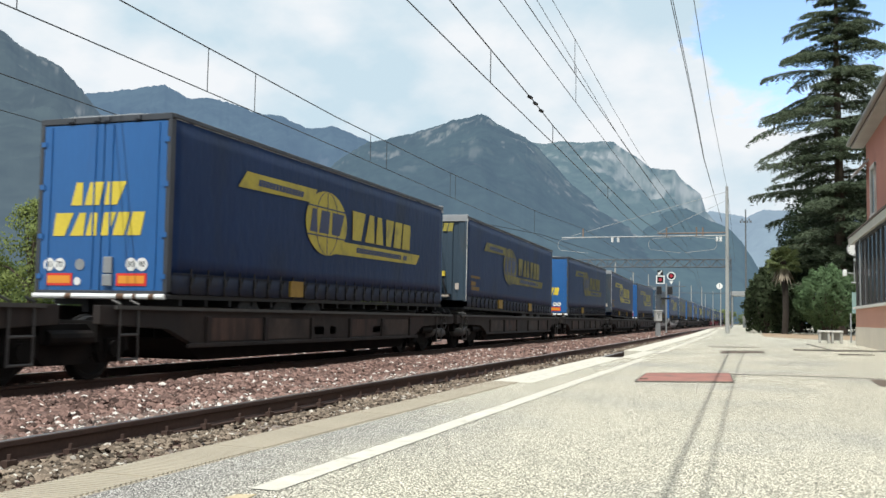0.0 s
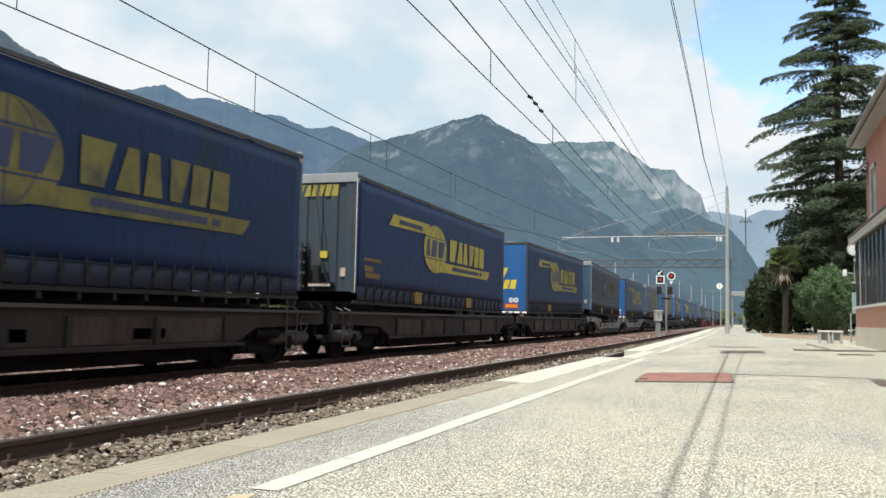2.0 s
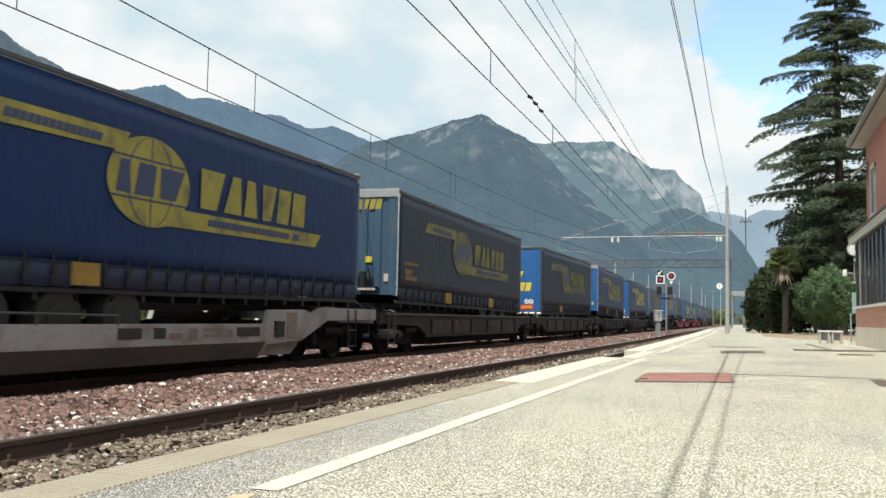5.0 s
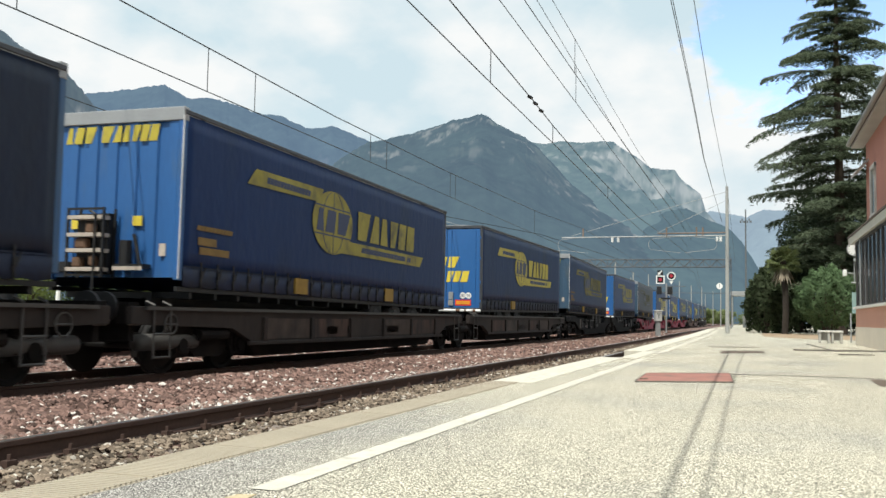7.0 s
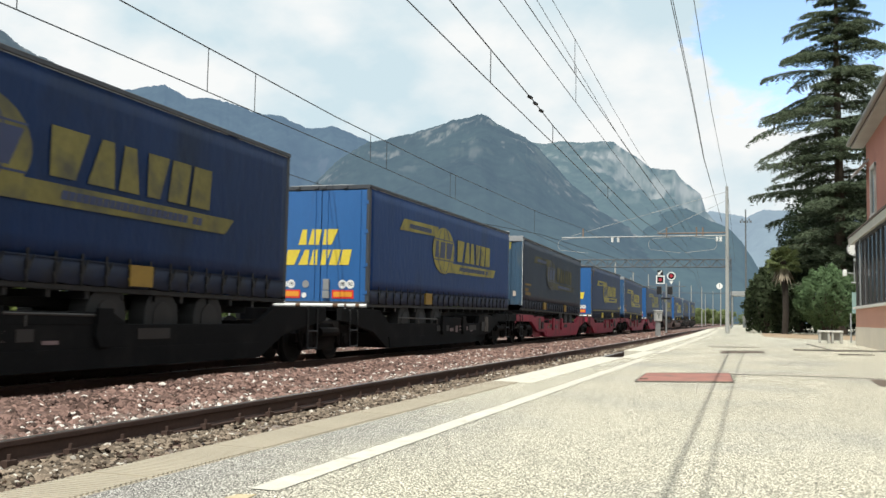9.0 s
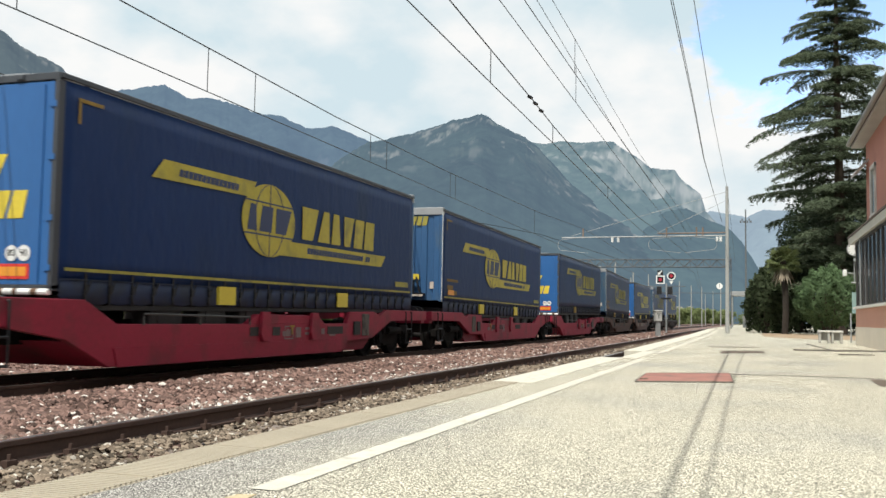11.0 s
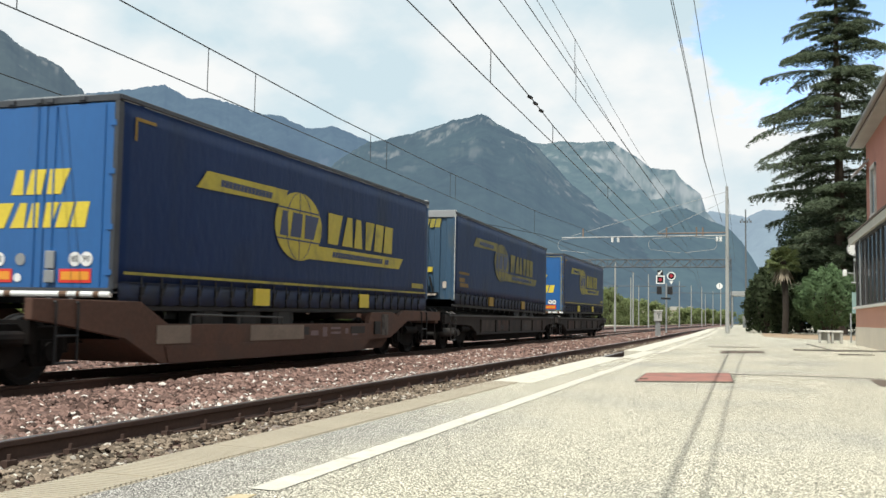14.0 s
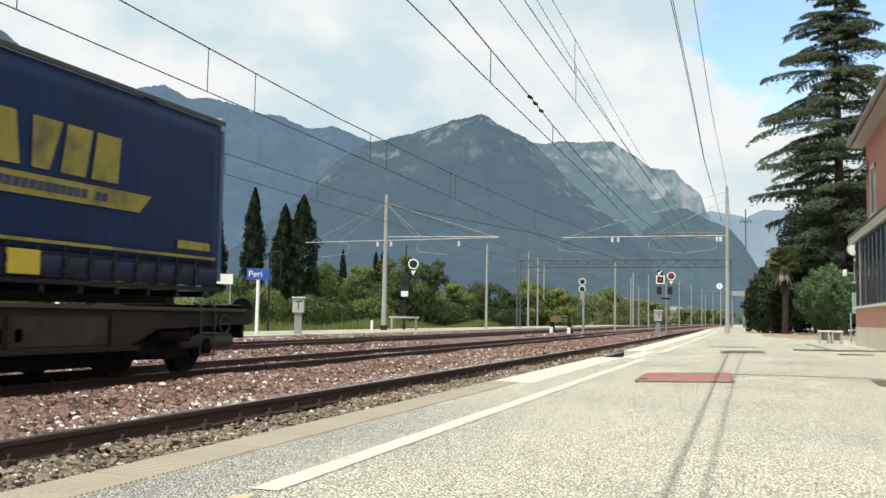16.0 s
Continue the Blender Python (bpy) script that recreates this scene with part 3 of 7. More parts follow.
def stripes(x, ink):
    bm = bmesh.new()
    slab(bm, x, [(2.0, 3.22), (4.95, 3.27), (5.15, 3.56), (2.3, 3.53)], 0.006)
    slab(bm, x, [(6.0, 2.28), (11.3, 2.31), (11.58, 2.58), (6.2, 2.57)], 0.006)
    slab(bm, x, [(5.68 + 1.02 * math.cos(a), 2.90 + 0.68 * math.sin(a)) for a in (2 * math.pi * k / 32 for k in range(32))], 0.007)
    return mesh_of(bm, "side_print", ink)


def text_mesh(body, size, material):
    cu = bpy.data.curves.new("writing", "FONT")
    cu.body, cu.size, cu.align_x, cu.align_y, cu.extrude = body, size, "CENTER", "CENTER", 0.001
    ob = bpy.data.objects.new("writing", cu)
    me = bpy.data.meshes.new_from_object(ob)
    bpy.data.objects.remove(ob)
    me.name = "writing"
    me.materials.clear()
    me.materials.append(material)
    return me


def disc(tr, x, z, r, material, writing=None, y=-0.012, label=""):
    bm = bmesh.new()
    rod(bm, (0, 0, 0), (0, 0.006, 0), r, 20)
    d = part("speed_disc", bm, material, tr, label)
    d.location = (x, y, z)
    if writing:
        w = part("numerals", writing, None, d)
        w.rotation_euler = (radians(90), 0, 0)
        w.location = (0, -0.003, 0)
    return d


def door_end(tr, y, face):
    """The rear of a trailer: frame, two doors, reflectors, discs, bumper. face -1: it looks along -y."""
    f = face
    hold = part("rear_frame", frame_mesh(f), None, tr, "dark steel door frame")
    hold.location = (0, y, 0)
    for s in (-1, 1):
        bm = bmesh.new()
        a, b = (0.012, 1.17) if s > 0 else (-1.17, -0.012)
        box(bm, a, b, min(0.01 * f, -0.05 * f), max(0.01 * f, -0.05 * f), 1.33, 4.0)
        box(bm, s * 1.02 - 0.012, s * 1.02 + 0.012, min(0.011 * f, 0.028 * f), max(0.011 * f, 0.028 * f), 1.36, 3.97)
        box(bm, s * 0.16 - 0.014, s * 0.16 + 0.014, min(0.011 * f, 0.030 * f), max(0.011 * f, 0.030 * f), 1.36, 3.97)
        for z in (1.55, 2.2, 3.0, 3.7):
            box(bm, s * 1.17 - 0.05, s * 1.17 + 0.05, min(0.011 * f, 0.03 * f), max(0.011 * f, 0.03 * f), z - 0.04, z + 0.04)
        d = part("rear_door", bm, M["door_blue"], tr, "bright blue panel door")
        d.location = (0, y, 0)
    put = lambda b, p: prism(b, [(q[0], q[1]) for q in p], 1, 0.012 * f, 0.018 * f)
    bm = bmesh.new()
    word(bm, put, -0.60, 0.50, 2.69, 3.06, (0.8, 1.0, 1.25), 0.10, FIRST)
    word(bm, put, -0.98, 0.88, 2.20, 2.57, (1.3, 1.0, 0.85, 0.9, 0.9, 1.0), 0.10, SECOND)
    w = part("lettering", bm, M["yellow"], tr, "yellow lettering blocks")
    w.location = (0, y, 0)
    for a, b in ((-1.04, -0.52), (0.32, 0.88)):
        bm = bmesh.new()
        box(bm, a, b, min(0.012 * f, 0.02 * f), max(0.012 * f, 0.02 * f), 1.40, 1.60)
        r = part("reflector_plate", bm, M["red"], tr, "red-edged orange reflector plate")
        r.location = (0, y, 0)
        bm = bmesh.new()
        box(bm, a + 0.04, b - 0.04, min(0.02 * f, 0.024 * f), max(0.02 * f, 0.024 * f), 1.44, 1.56)
        part("centre", bm, M["orange"], r)
    if f < 0:
        for x, t in ((-0.98, "60"), (-0.77, "70"), (0.59, "80"), (0.79, "90")):
            disc(tr, x, 1.74, 0.105, M["white"], NUMERALS[t], y - 0.022)
        disc(tr, -0.38, 1.74, 0.09, M["alu"], None, y - 0.022)
        disc(tr, -0.42, 1.47, 0.065, M["white"], None, y - 0.022)
        for a, b, z0, z1 in ((0.08, 0.26, 1.40, 1.58), (0.09, 0.25, 1.60, 1.86)):
            bm = bmesh.new()
            box(bm, a, b, -0.06, -0.012, z0, z1)
            c = part("latch_box", bm, M["alu"], tr, bevel=0.008)
            c.location = (0, y, 0)
    bm = bmesh.new()
    rod(bm, (-1.26, y + 0.02 * f, 1.235), (1.22, y + 0.02 * f, 1.235), 0.045, 10)
    bar = part("bumper_bar", bm, M["white"], tr, "worn white bumper bar with rusty bands")
    for xa, xb in ((-0.62, -0.50), (0.36, 0.50), (0.66, 0.72), (0.95, 1.05)):
        bm = bmesh.new()
        rod(bm, (xa, y + 0.02 * f, 1.235), (xb, y + 0.02 * f, 1.235), 0.0485, 10)
        part("rust_band", bm, M["rusty_block"], bar)


def frame_mesh(f):
    bm = bmesh.new()
    a, b = min(0.02 * f, -0.10 * f), max(0.02 * f, -0.10 * f)
    box(bm, -1.25, -1.175, a, b, 1.27, 4.02)
    box(bm, 1.175, 1.25, a, b, 1.27, 4.02)
    box(bm, -1.25, 1.25, a, b, 4.02, 4.12)
    box(bm, -1.25, 1.25, a, b, 1.25, 1.325)
    for x in (-0.65, -0.15, 0.05, 0.62):
        box(bm, x - 0.06, x + 0.06, min(0.05 * f, 0), max(0.05 * f, 0), 4.04, 4.11)
    return mesh_of(bm, "rear_frame", M["dark_rail"], 0.006)


def bulk_end(tr, y, f, tone="bulk_blue"):
    """The front of a trailer: corrugated bulkhead, header rail, lettering blocks, pallet box and plates."""
    bm = bmesh.new()
    n = 12
    pts = []
    for k in range(n):
        x = -1.16 + 2.32 * k / n
        w = 2.32 / n
        d = 0.0 if k % 2 else 0.035
        pts += [(x + 0.01, d), (x + w - 0.01, d)]
    prism(bm, [(-1.16, 0.12)] + pts + [(1.16, 0.12)], 2, 1.42, 3.95)
    b = part("bulkhead", bm, M[tone], tr, "corrugated blue steel bulkhead")
    b.location = (0, y, 0)
    if f > 0:
        b.rotation_euler = (0, 0, math.pi)
    for s in (-1, 1):
        bm = bmesh.new()
        box(bm, min(s * 1.16, s * 1.25), max(s * 1.16, s * 1.25), -0.02, 0.10, 1.38, 4.05)
        c = part("corner_post", bm, M[tone], tr, "blue corner post", 0.008)
        c.location = (0, y - (0.08 if f > 0 else 0), 0)
    bm = bmesh.new()
    box(bm, -1.26, 1.26, -0.03, 0.12, 3.94, 4.16)
    c = part("header_rail", bm, M["alu"], tr, "grey aluminium header rail", 0.01)
    c.location = (0, y - (0.09 if f > 0 else 0), 0)
    if f < 0:
        bm = bmesh.new()
        word(bm, lambda bb, p: prism(bb, p, 1, -0.008, -0.002), -1.02, 0.84, 3.63, 3.90, (0.8, 1, 1.2, -0.5, 1.3, 1, 0.85, 0.9, 0.9, 1.0), 0.06, FIRST + ((0, 0, 0, 0),) + SECOND)
        c = part("lettering", bm, INKS["bright" if tone == "bulk_bright" else "mid"], tr, "yellow lettering blocks")
        c.location = (0, y, 0)
        for x, z in ((-0.74, 2.29), (0.45, 2.33)):
            bm = bmesh.new()
            box(bm, x - 0.09, x + 0.09, -0.01, 0.0, z - 0.08, z + 0.08)
            c = part("marker_plate", bm, M["yellow"], tr)
            c.location = (0, y, 0)
        bm = bmesh.new()
        for x in (-0.62, 0.06):
            for yy in (-0.34, -0.05):
                box(bm, x - 0.018, x + 0.018, yy - 0.018, yy + 0.018, 1.40, 2.52)
        for z in (1.42, 2.48):
            box(bm, -0.62, 0.06, -0.355, -0.33, z, z + 0.035)
        rod(bm, (-0.05, -0.40, 0.95), (-0.05, -0.40, 2.40), 0.02, 6)
        rod(bm, (-0.05, -0.40, 2.40), (-0.16, -0.40, 2.46), 0.02, 6)
        box(bm, -0.58, 0.02, -0.16, -0.03, 1.46, 2.44)
        c = part("pallet_rack", bm, M["steel_dark"], tr, "dark steel pallet rack")
        c.location = (0, y, 0)
        for z in (1.50, 1.80, 2.05, 2.33):
            bm = bmesh.new()
            box(bm, -0.60, 0.05, -0.385, -0.165, z, z + 0.06)
            part("rack_board", bm, M["rack"], c)
        for x, z, w in ((-0.45, 1.60, 0.16), (-0.16, 1.62, 0.10), (-0.38, 1.90, 0.22), (-0.22, 2.14, 0.14)):
            bm = bmesh.new()
            box(bm, x - w / 2, x + w / 2, -0.34, -0.20, z - 0.03, z + 0.13)
            part("stowed_block", bm, M["rusty_block"], c, "", 0.02)
        bm = bmesh.new()
        box(bm, 0.22, 0.75, -0.25, -0.02, 1.55, 1.62)
        rod(bm, (0.35, -0.14, 1.62), (0.35, -0.14, 2.0), 0.10, 8)
        rod(bm, (0.62, -0.14, 1.62), (0.50, -0.14, 2.1), 0.03, 6)
        c = part("coupling_gear", bm, M["steel_dark"], tr)
        c.location = (0, y, 0)
        bm = bmesh.new()
        box(bm, -1.15, -0.68, -0.2, -0.02, 1.50, 1.66)
        c = part("coupling_gear", bm, M["steel_dark"], tr)
        c.location = (0, y, 0)
        bm = bmesh.new()
        box(bm, 0.20, 0.75, -0.262, -0.252, 1.52, 1.58)
        c = part("number_plate", bm, M["rack"], tr, "white plate with an unreadable number")
        c.location = (0, y, 0)
        bm = bmesh.new()
        box(bm, 0.88, 1.00, -0.012, -0.002, 1.76, 1.96)
        c = part("number_plate", bm, M["rack"], tr, "white plate with an unreadable number")
        c.location = (0, y, 0)


NUMERALS = {t: text_mesh(t, 0.125, M["black"]) for t in ("60", "70", "80", "90")}
M["skirt"] = mat("grimy_curtain_skirt", (0.008, 0.016, 0.042), 0.75, vary=0.3, scale=1.5, fine=12, dirt=(0.013, 0.016, 0.026), dirt_amount=0.4)
M["skirt_blue"] = mat("navy_curtain_skirt", (0.008, 0.018, 0.056), 0.7, vary=0.3, scale=1.5, fine=12, dirt=(0.013, 0.018, 0.034), dirt_amount=0.5)
M["label_dull"] = mat("dull_ochre_label", (0.20, 0.125, 0.035), 0.7, vary=0.3, scale=5)
M["marker_dull"] = mat("grimy_yellow_marker", (0.28, 0.175, 0.03), 0.7, vary=0.3, scale=5)
M["rusty_block"] = mat("rusty_stowed_gear", (0.13, 0.075, 0.045), 0.85, vary=0.4, scale=6)
M["rack"] = mat("pale_rack_boards", (0.46, 0.40, 0.34), 0.8, vary=0.25, scale=4)


def trailer(doors_lead, cloth, ink, yellow_line, tone, drop=0.0, contour=False):
    """A curtain-sided semi-trailer; its leading end is at y = 0 and its rail line at z = 0."""
    tr = thing("semi_trailer", "", "semi-trailer", "semi-trailers on the train")
    dark = M["navy_print"]
    L = 13.6
    # curtains with soft folds
    for s in (1, -1):
        bm = bmesh.new()
        nz, ny = 9, 70
        rows = []
        for j in range(ny + 1):
            y = 0.10 + (L - 0.2) * j / ny
            row = []
            for i in range(nz + 1):
                z = 1.60 - drop + (2.45 + drop) * i / nz
                bulge = 0.006 * noise.noise(Vector((j * 0.23, i * 0.25, s * 3.0))) + 0.0015 * math.sin(j * 2.3 + i)
                row.append(bm.verts.new((s * (1.247 + bulge), y, z)))
            rows.append(row)
        for a, b in zip(rows, rows[1:]):
            for i in range(nz):
                bm.faces.new((a[i], a[i + 1], b[i + 1], b[i]))
        bmesh.ops.recalc_face_normals(bm, faces=bm.faces)
        ex = bmesh.ops.extrude_face_region(bm, geom=bm.faces[:])
        bmesh.ops.translate(bm, verts=[v for v in ex["geom"] if isinstance(v, bmesh.types.BMVert)], vec=(-s * 0.02, 0, 0))
        part("side_curtain", bm, cloth, tr, "navy tarpaulin side curtain", smooth=True)
        bm = bmesh.new()
        prev = None
        for k in range(105):
            y = 0.11 + k * (L - 0.22) / 104
            sag = 0.5 + 0.5 * math.cos(2 * math.pi * k / 4)
            row = [bm.verts.new((s * x, y, z)) for x, z in ((1.236, 1.27 + 0.025 * sag), (1.258, 1.28 + 0.025 * sag), (1.2585, 1.45), (1.258, 1.61), (1.236, 1.61))]
            if prev:
                for i in range(4):
                    bm.faces.new((prev[i], prev[i + 1], row[i + 1], row[i]))
            prev = row
        part("curtain_skirt", bm, M["skirt_blue"] if cloth in (M["curtain_blue"], M["curtain_bright"], M["curtain_navy"]) else M["skirt"], tr, "grimy scalloped curtain skirt", smooth=True)
    bm = bmesh.new()
    slab(bm, 1.2585, [(0.12, 1.600), (L - 0.12, 1.600), (L - 0.12, 1.622), (0.12, 1.622)], 0.010)
    part("curtain_hem", bm, M["skirt"], tr)
    bm = bmesh.new()
    box(bm, 1.262, 1.270, -0.024, 0.024, 0.0, 0.44)
    box(bm, 1.264, 1.292, -0.034, 0.034, 0.17, 0.29)
    rod(bm, (1.285, 0.02, 0.18), (1.285, 0.10, 0.36), 0.013, 5)
    rod(bm, (1.278, 0, 0.02), (1.278, -0.05, 0.16), 0.012, 5)
    strap = mesh_of(bm, "strap_buckle", M["steel_dark"])
    for k in range(25):
        o = part("strap_buckle", strap, None, tr)
        o.location = (0, 0.62 + k * 12.5 / 24.6, 1.26)
    # roof
    bm = bmesh.new()
    prism(bm, [(-1.25, 4.03), (1.25, 4.03), (1.25, 4.10), (0.6, 4.14), (-0.6, 4.14), (-1.25, 4.10)], 1, 0.0, L)
    part("roof", bm, M["roof_sheet"], tr, "grey roof tarpaulin")
    for s in (-1, 1):
        bm = bmesh.new()
        box(bm, min(s * 1.225, s * 1.275), max(s * 1.225, s * 1.275), 0.0, L, 4.045, 4.118)
        part("roof_rail", bm, M["dark_rail"], tr, "", 0.008)
        bm = bmesh.new()
        box(bm, min(s * 1.17, s * 1.235), max(s * 1.17, s * 1.235), 0.0, L, 1.20, 1.275)
        part("side_rail", bm, M["steel_dark"], tr, "", 0.006)
    if doors_lead:
        door_end(tr, 0.0, -1)
        bulk_end(tr, L, 1)
    else:
        bulk_end(tr, 0.0, -1, tone)
        door_end(tr, L, 1)
    side_print(tr, ink, dark)
    for y in ((4.28,) if doors_lead and not yellow_line else (4.2, 9.0)):
        bm = bmesh.new()
        slab(bm, 1.258, [(y - 0.27, 1.31), (y + 0.27, 1.31), (y + 0.27, 1.62), (y - 0.27, 1.62)], 0.048)
        part("marker_plate", bm, M["yellow"] if yellow_line else M["marker_dull"], tr, "yellow lift marker")
    if not doors_lead:
        bm = bmesh.new()
        slab(bm, 1.262, [(0.5, 1.98), (1.05, 1.98), (1.05, 2.11), (0.5, 2.11)], 0.006)
        slab(bm, 1.262, [(0.55, 1.83), (1.46, 1.83), (1.46, 1.95), (0.55, 1.95)], 0.006)
        word(bm, lambda b, p: slab(b, 1.262, p, 0.006), 0.45, 1.58, 2.22, 2.30, (1,) * 9, 0.02)
        part("side_label", bm, M["label_dull"], tr)
    if yellow_line:
        bm = bmesh.new()
        slab(bm, 1.264, [(0.2, 1.72), (13.4, 1.72), (13.4, 1.765), (0.2, 1.765)], 0.004)
        part("piping_line", bm, M["yellow_dull"], tr)
        bm = bmesh.new()
        slab(bm, 1.264, [(12.3, 1.86), (13.2, 1.86), (13.2, 1.99), (12.3, 1.99)], 0.006)
        part("side_label", bm, M["yellow_dull"], tr)
        bm = bmesh.new()
        slab(bm, 1.264, [(0.35, 3.80), (0.85, 3.80), (0.85, 3.85), (0.40, 3.85), (0.40, 3.85), (0.35, 3.85)], 0.004)
        slab(bm, 1.264, [(0.35, 3.50), (0.40, 3.50), (0.40, 3.795), (0.35, 3.795)], 0.004)
        part("corner_mark", bm, M["marker_dull"], tr)
        if not doors_lead:
            bm = bmesh.new()
            slab(bm, 1.270, [(0.55, 1.82), (1.15, 1.82), (1.15, 1.97), (0.55, 1.97)], 0.006)
            part("side_label", bm, M["orange"], tr, "orange label block")
    if contour:
        for a, b, c, d in ((1.11, 1.145, 1.37, 3.93), (-1.145, -1.11, 1.37, 3.93), (-1.145, 1.145, 3.94, 3.97), (-1.145, 1.145, 1.335, 1.36)):
            bm = bmesh.new()
            box(bm, a, b, -0.036, -0.029, c, d)
            part("contour_strip", bm, ink, tr, "dull yellow reflective contour strip")
    if not doors_lead:
        bm = bmesh.new()
        box(bm, 1.252, 1.262, -0.034, -0.010, 1.40, 4.02)
        part("corner_edge", bm, M["white"], tr, "thin white corner edge")
    # running gear: beams and three axles at the door end
    bm = bmesh.new()
    for x in (-0.5, 0.5):
        box(bm, x - 0.06, x + 0.06, 0.3, L - 0.3, 0.98, 1.20)
    for k in range(18):
        box(bm, -1.2, 1.2, 0.4 + k * 0.75, 0.48 + k * 0.75, 1.10, 1.20)
    part("chassis", bm, M["steel_dark"], tr)
    base = 2.6 if doors_lead else L - 2.6
    sg = 1 if doors_lead else -1
    for k in range(3):
        y = base + sg * 1.31 * k
        for s in (-1, 1):
            bm = bmesh.new()
            rod(bm, (s * 0.88, y, 0.86), (s * 1.20, y, 0.86), 0.44, 22)
            w = part("wheel", bm, M["rubber"], tr, "", 0.02)
            bm = bmesh.new()
            rod(bm, (s * 1.19, y, 0.86), (s * 1.215, y, 0.86), 0.25, 16)
            part("rim", bm, M["rim"], w)
    if drop:
        # the deep-curtained kind: print, straps and skirt hang lower
        for ob in tr.children:
            if ob.name.split(".")[0] in ("side_print", "piping_line", "side_label", "marker_plate", "curtain_skirt", "curtain_hem", "strap_buckle", "side_rail"):
                ob.location.z -= drop
    return tr


def wagon(paint, style):
    """A twin articulated carrier wagon; its y = 0 lies below the leading doors of its second trailer."""
    wg = thing("carrier_wagon", "", "railway wagon", "wagons of the train")
    a, b = -18.90, 14.60
    for y0, y1 in ((a, -2.45), (-1.65, b)):
        lead = y0 == a
        for s in (-1, 1):
            bm = bmesh.new()
            x0, x1 = s * 1.20, s * 1.32
            e0, e1 = (2.9, 1.7) if lead else (1.7, 2.9)
            lo = 0.42
            hi = 1.06 if style == "flat" else 0.98
            prof = [(y0, 0.80), (y0, hi + (0.15 if style == "pocket" else 0)), (y0 + e0 - 0.3, hi + (0.15 if style == "pocket" else 0)), (y0 + e0 + 0.2, hi - (0.12 if style == "pocket" else 0)),
                    (y1 - e1 - 0.2, hi - (0.12 if style == "pocket" else 0)), (y1 - e1 + 0.3, hi + (0.15 if style == "pocket" else 0)), (y1, hi + (0.15 if style == "pocket" else 0)), (y1, 0.80), (y1 - e1 + 0.1, 0.72), (y1 - e1 - 0.75, lo), (y0 + e0 + 0.75, lo), (y0 + e0 - 0.1, 0.72)]
            if style == "pocket":
                # from the outer end: deck over the bogie, boxed shoulder, low main beam, rise to the joint
                n = y1 - y0
                half = [(0, 1.13), (3.0, 1.13), (3.4, 0.99), (3.8, 1.08), (5.2, 1.06), (5.35, 0.80), (n - 2.9, 0.80), (n - 2.2, 1.13), (n, 1.13),
                        (n, 0.86), (n - 0.5, 0.80), (n - 1.85, 0.60), (n - 2.75, 0.20), (5.6, 0.20), (5.3, 0.42), (3.9, 0.46), (2.7, 0.86), (0, 0.88)]
                prof = [(y0 + u, z) for u, z in half] if lead else [(y1 - u, z) for u, z in half]
                f0, f1 = (5.0, 2.2) if lead else (2.2, 5.0)
                lo = 0.20
            prism(bm, prof, 0, min(x0, x1), max(x0, x1))
            if style == "pocket":
                if paint in (M["wagon_red"], M["wagon_black"]):
                    k = (y0 + y1) / 2 - 1.15
                    prism(bm, [(k - 0.45, 0.795), (k - 0.10, 0.97), (k + 2.40, 0.97), (k + 2.75, 0.795)], 0, min(x0, x1 + s * 0.004), max(x0, x1 + s * 0.004))
                    for j in (k, k + 2.05):
                        prism(bm, [(j - 0.02, 1.02), (j + 0.28, 1.02), (j + 0.32, 0.62), (j + 0.24, 0.48), (j + 0.02, 0.48), (j - 0.06, 0.62)], 0, min(x1, x1 + s * 0.07), max(x1, x1 + s * 0.07))
            if style == "flat":
                box(bm, min(x1, x1 + s * 0.05), max(x1, x1 + s * 0.05), y0 + e0 + 0.4, y1 - e1 - 0.4, lo - 0.001, lo + 0.07)
            n = 6 if style == "flat" else 0
            for k in range(n):
                y = y0 + e0 + 1.0 + (y1 - y0 - e0 - e1 - 2) * k / (n - 1)
                box(bm, min(x1, x1 + s * 0.05), max(x1, x1 + s * 0.05), y - 0.06, y + 0.06, lo + 0.07, hi - 0.14)
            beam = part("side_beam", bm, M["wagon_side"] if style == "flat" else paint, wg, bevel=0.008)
            if style == "pocket":
                bm = bmesh.new()
                prism(bm, [(y0 + f0 + 0.72, 0.195), (y0 + f0 + 0.62, 0.47), (y1 - f1 - 0.40, 0.47), (y1 - f1 - 0.72, 0.195)], 0, min(x1, x1 + s * 0.02), max(x1, x1 + s * 0.02))
                part("lower_web", bm, M["belly_brown"] if paint == M["wagon_grey"] else paint, beam, "grimy lower web")
                bm = bmesh.new()
                rod(bm, (x1, y0 + f0 + 1.3, 0.95), (x1, y0 + f0 + 4.4, 0.92), 0.02, 6)
                for yy in (1.3, 2.8, 4.4):
                    rod(bm, (x1, y0 + f0 + yy, 0.78), (x1, y0 + f0 + yy, 0.92), 0.018, 6)
                part("grab_rail", bm, M["step"], beam)
            else:
                # top flange, weathered infill panels between the ribs, and a hanging tie pipe
                bm = bmesh.new()
                box(bm, min(x1, x1 + s * 0.055), max(x1, x1 + s * 0.055), y0 + 0.3, y1 - 0.3, hi - 0.05, hi + 0.004)
                part("top_flange", bm, M["step"], beam)
                for k in range(5):
                    ya = y0 + e0 + 1.10 + (y1 - y0 - e0 - e1 - 2) * k / 5
                    yb = y0 + e0 + 0.90 + (y1 - y0 - e0 - e1 - 2) * (k + 1) / 5
                    bm = bmesh.new()
                    box(bm, min(x1, x1 + s * 0.008), max(x1, x1 + s * 0.008), ya, yb, lo + 0.10, hi - 0.16)
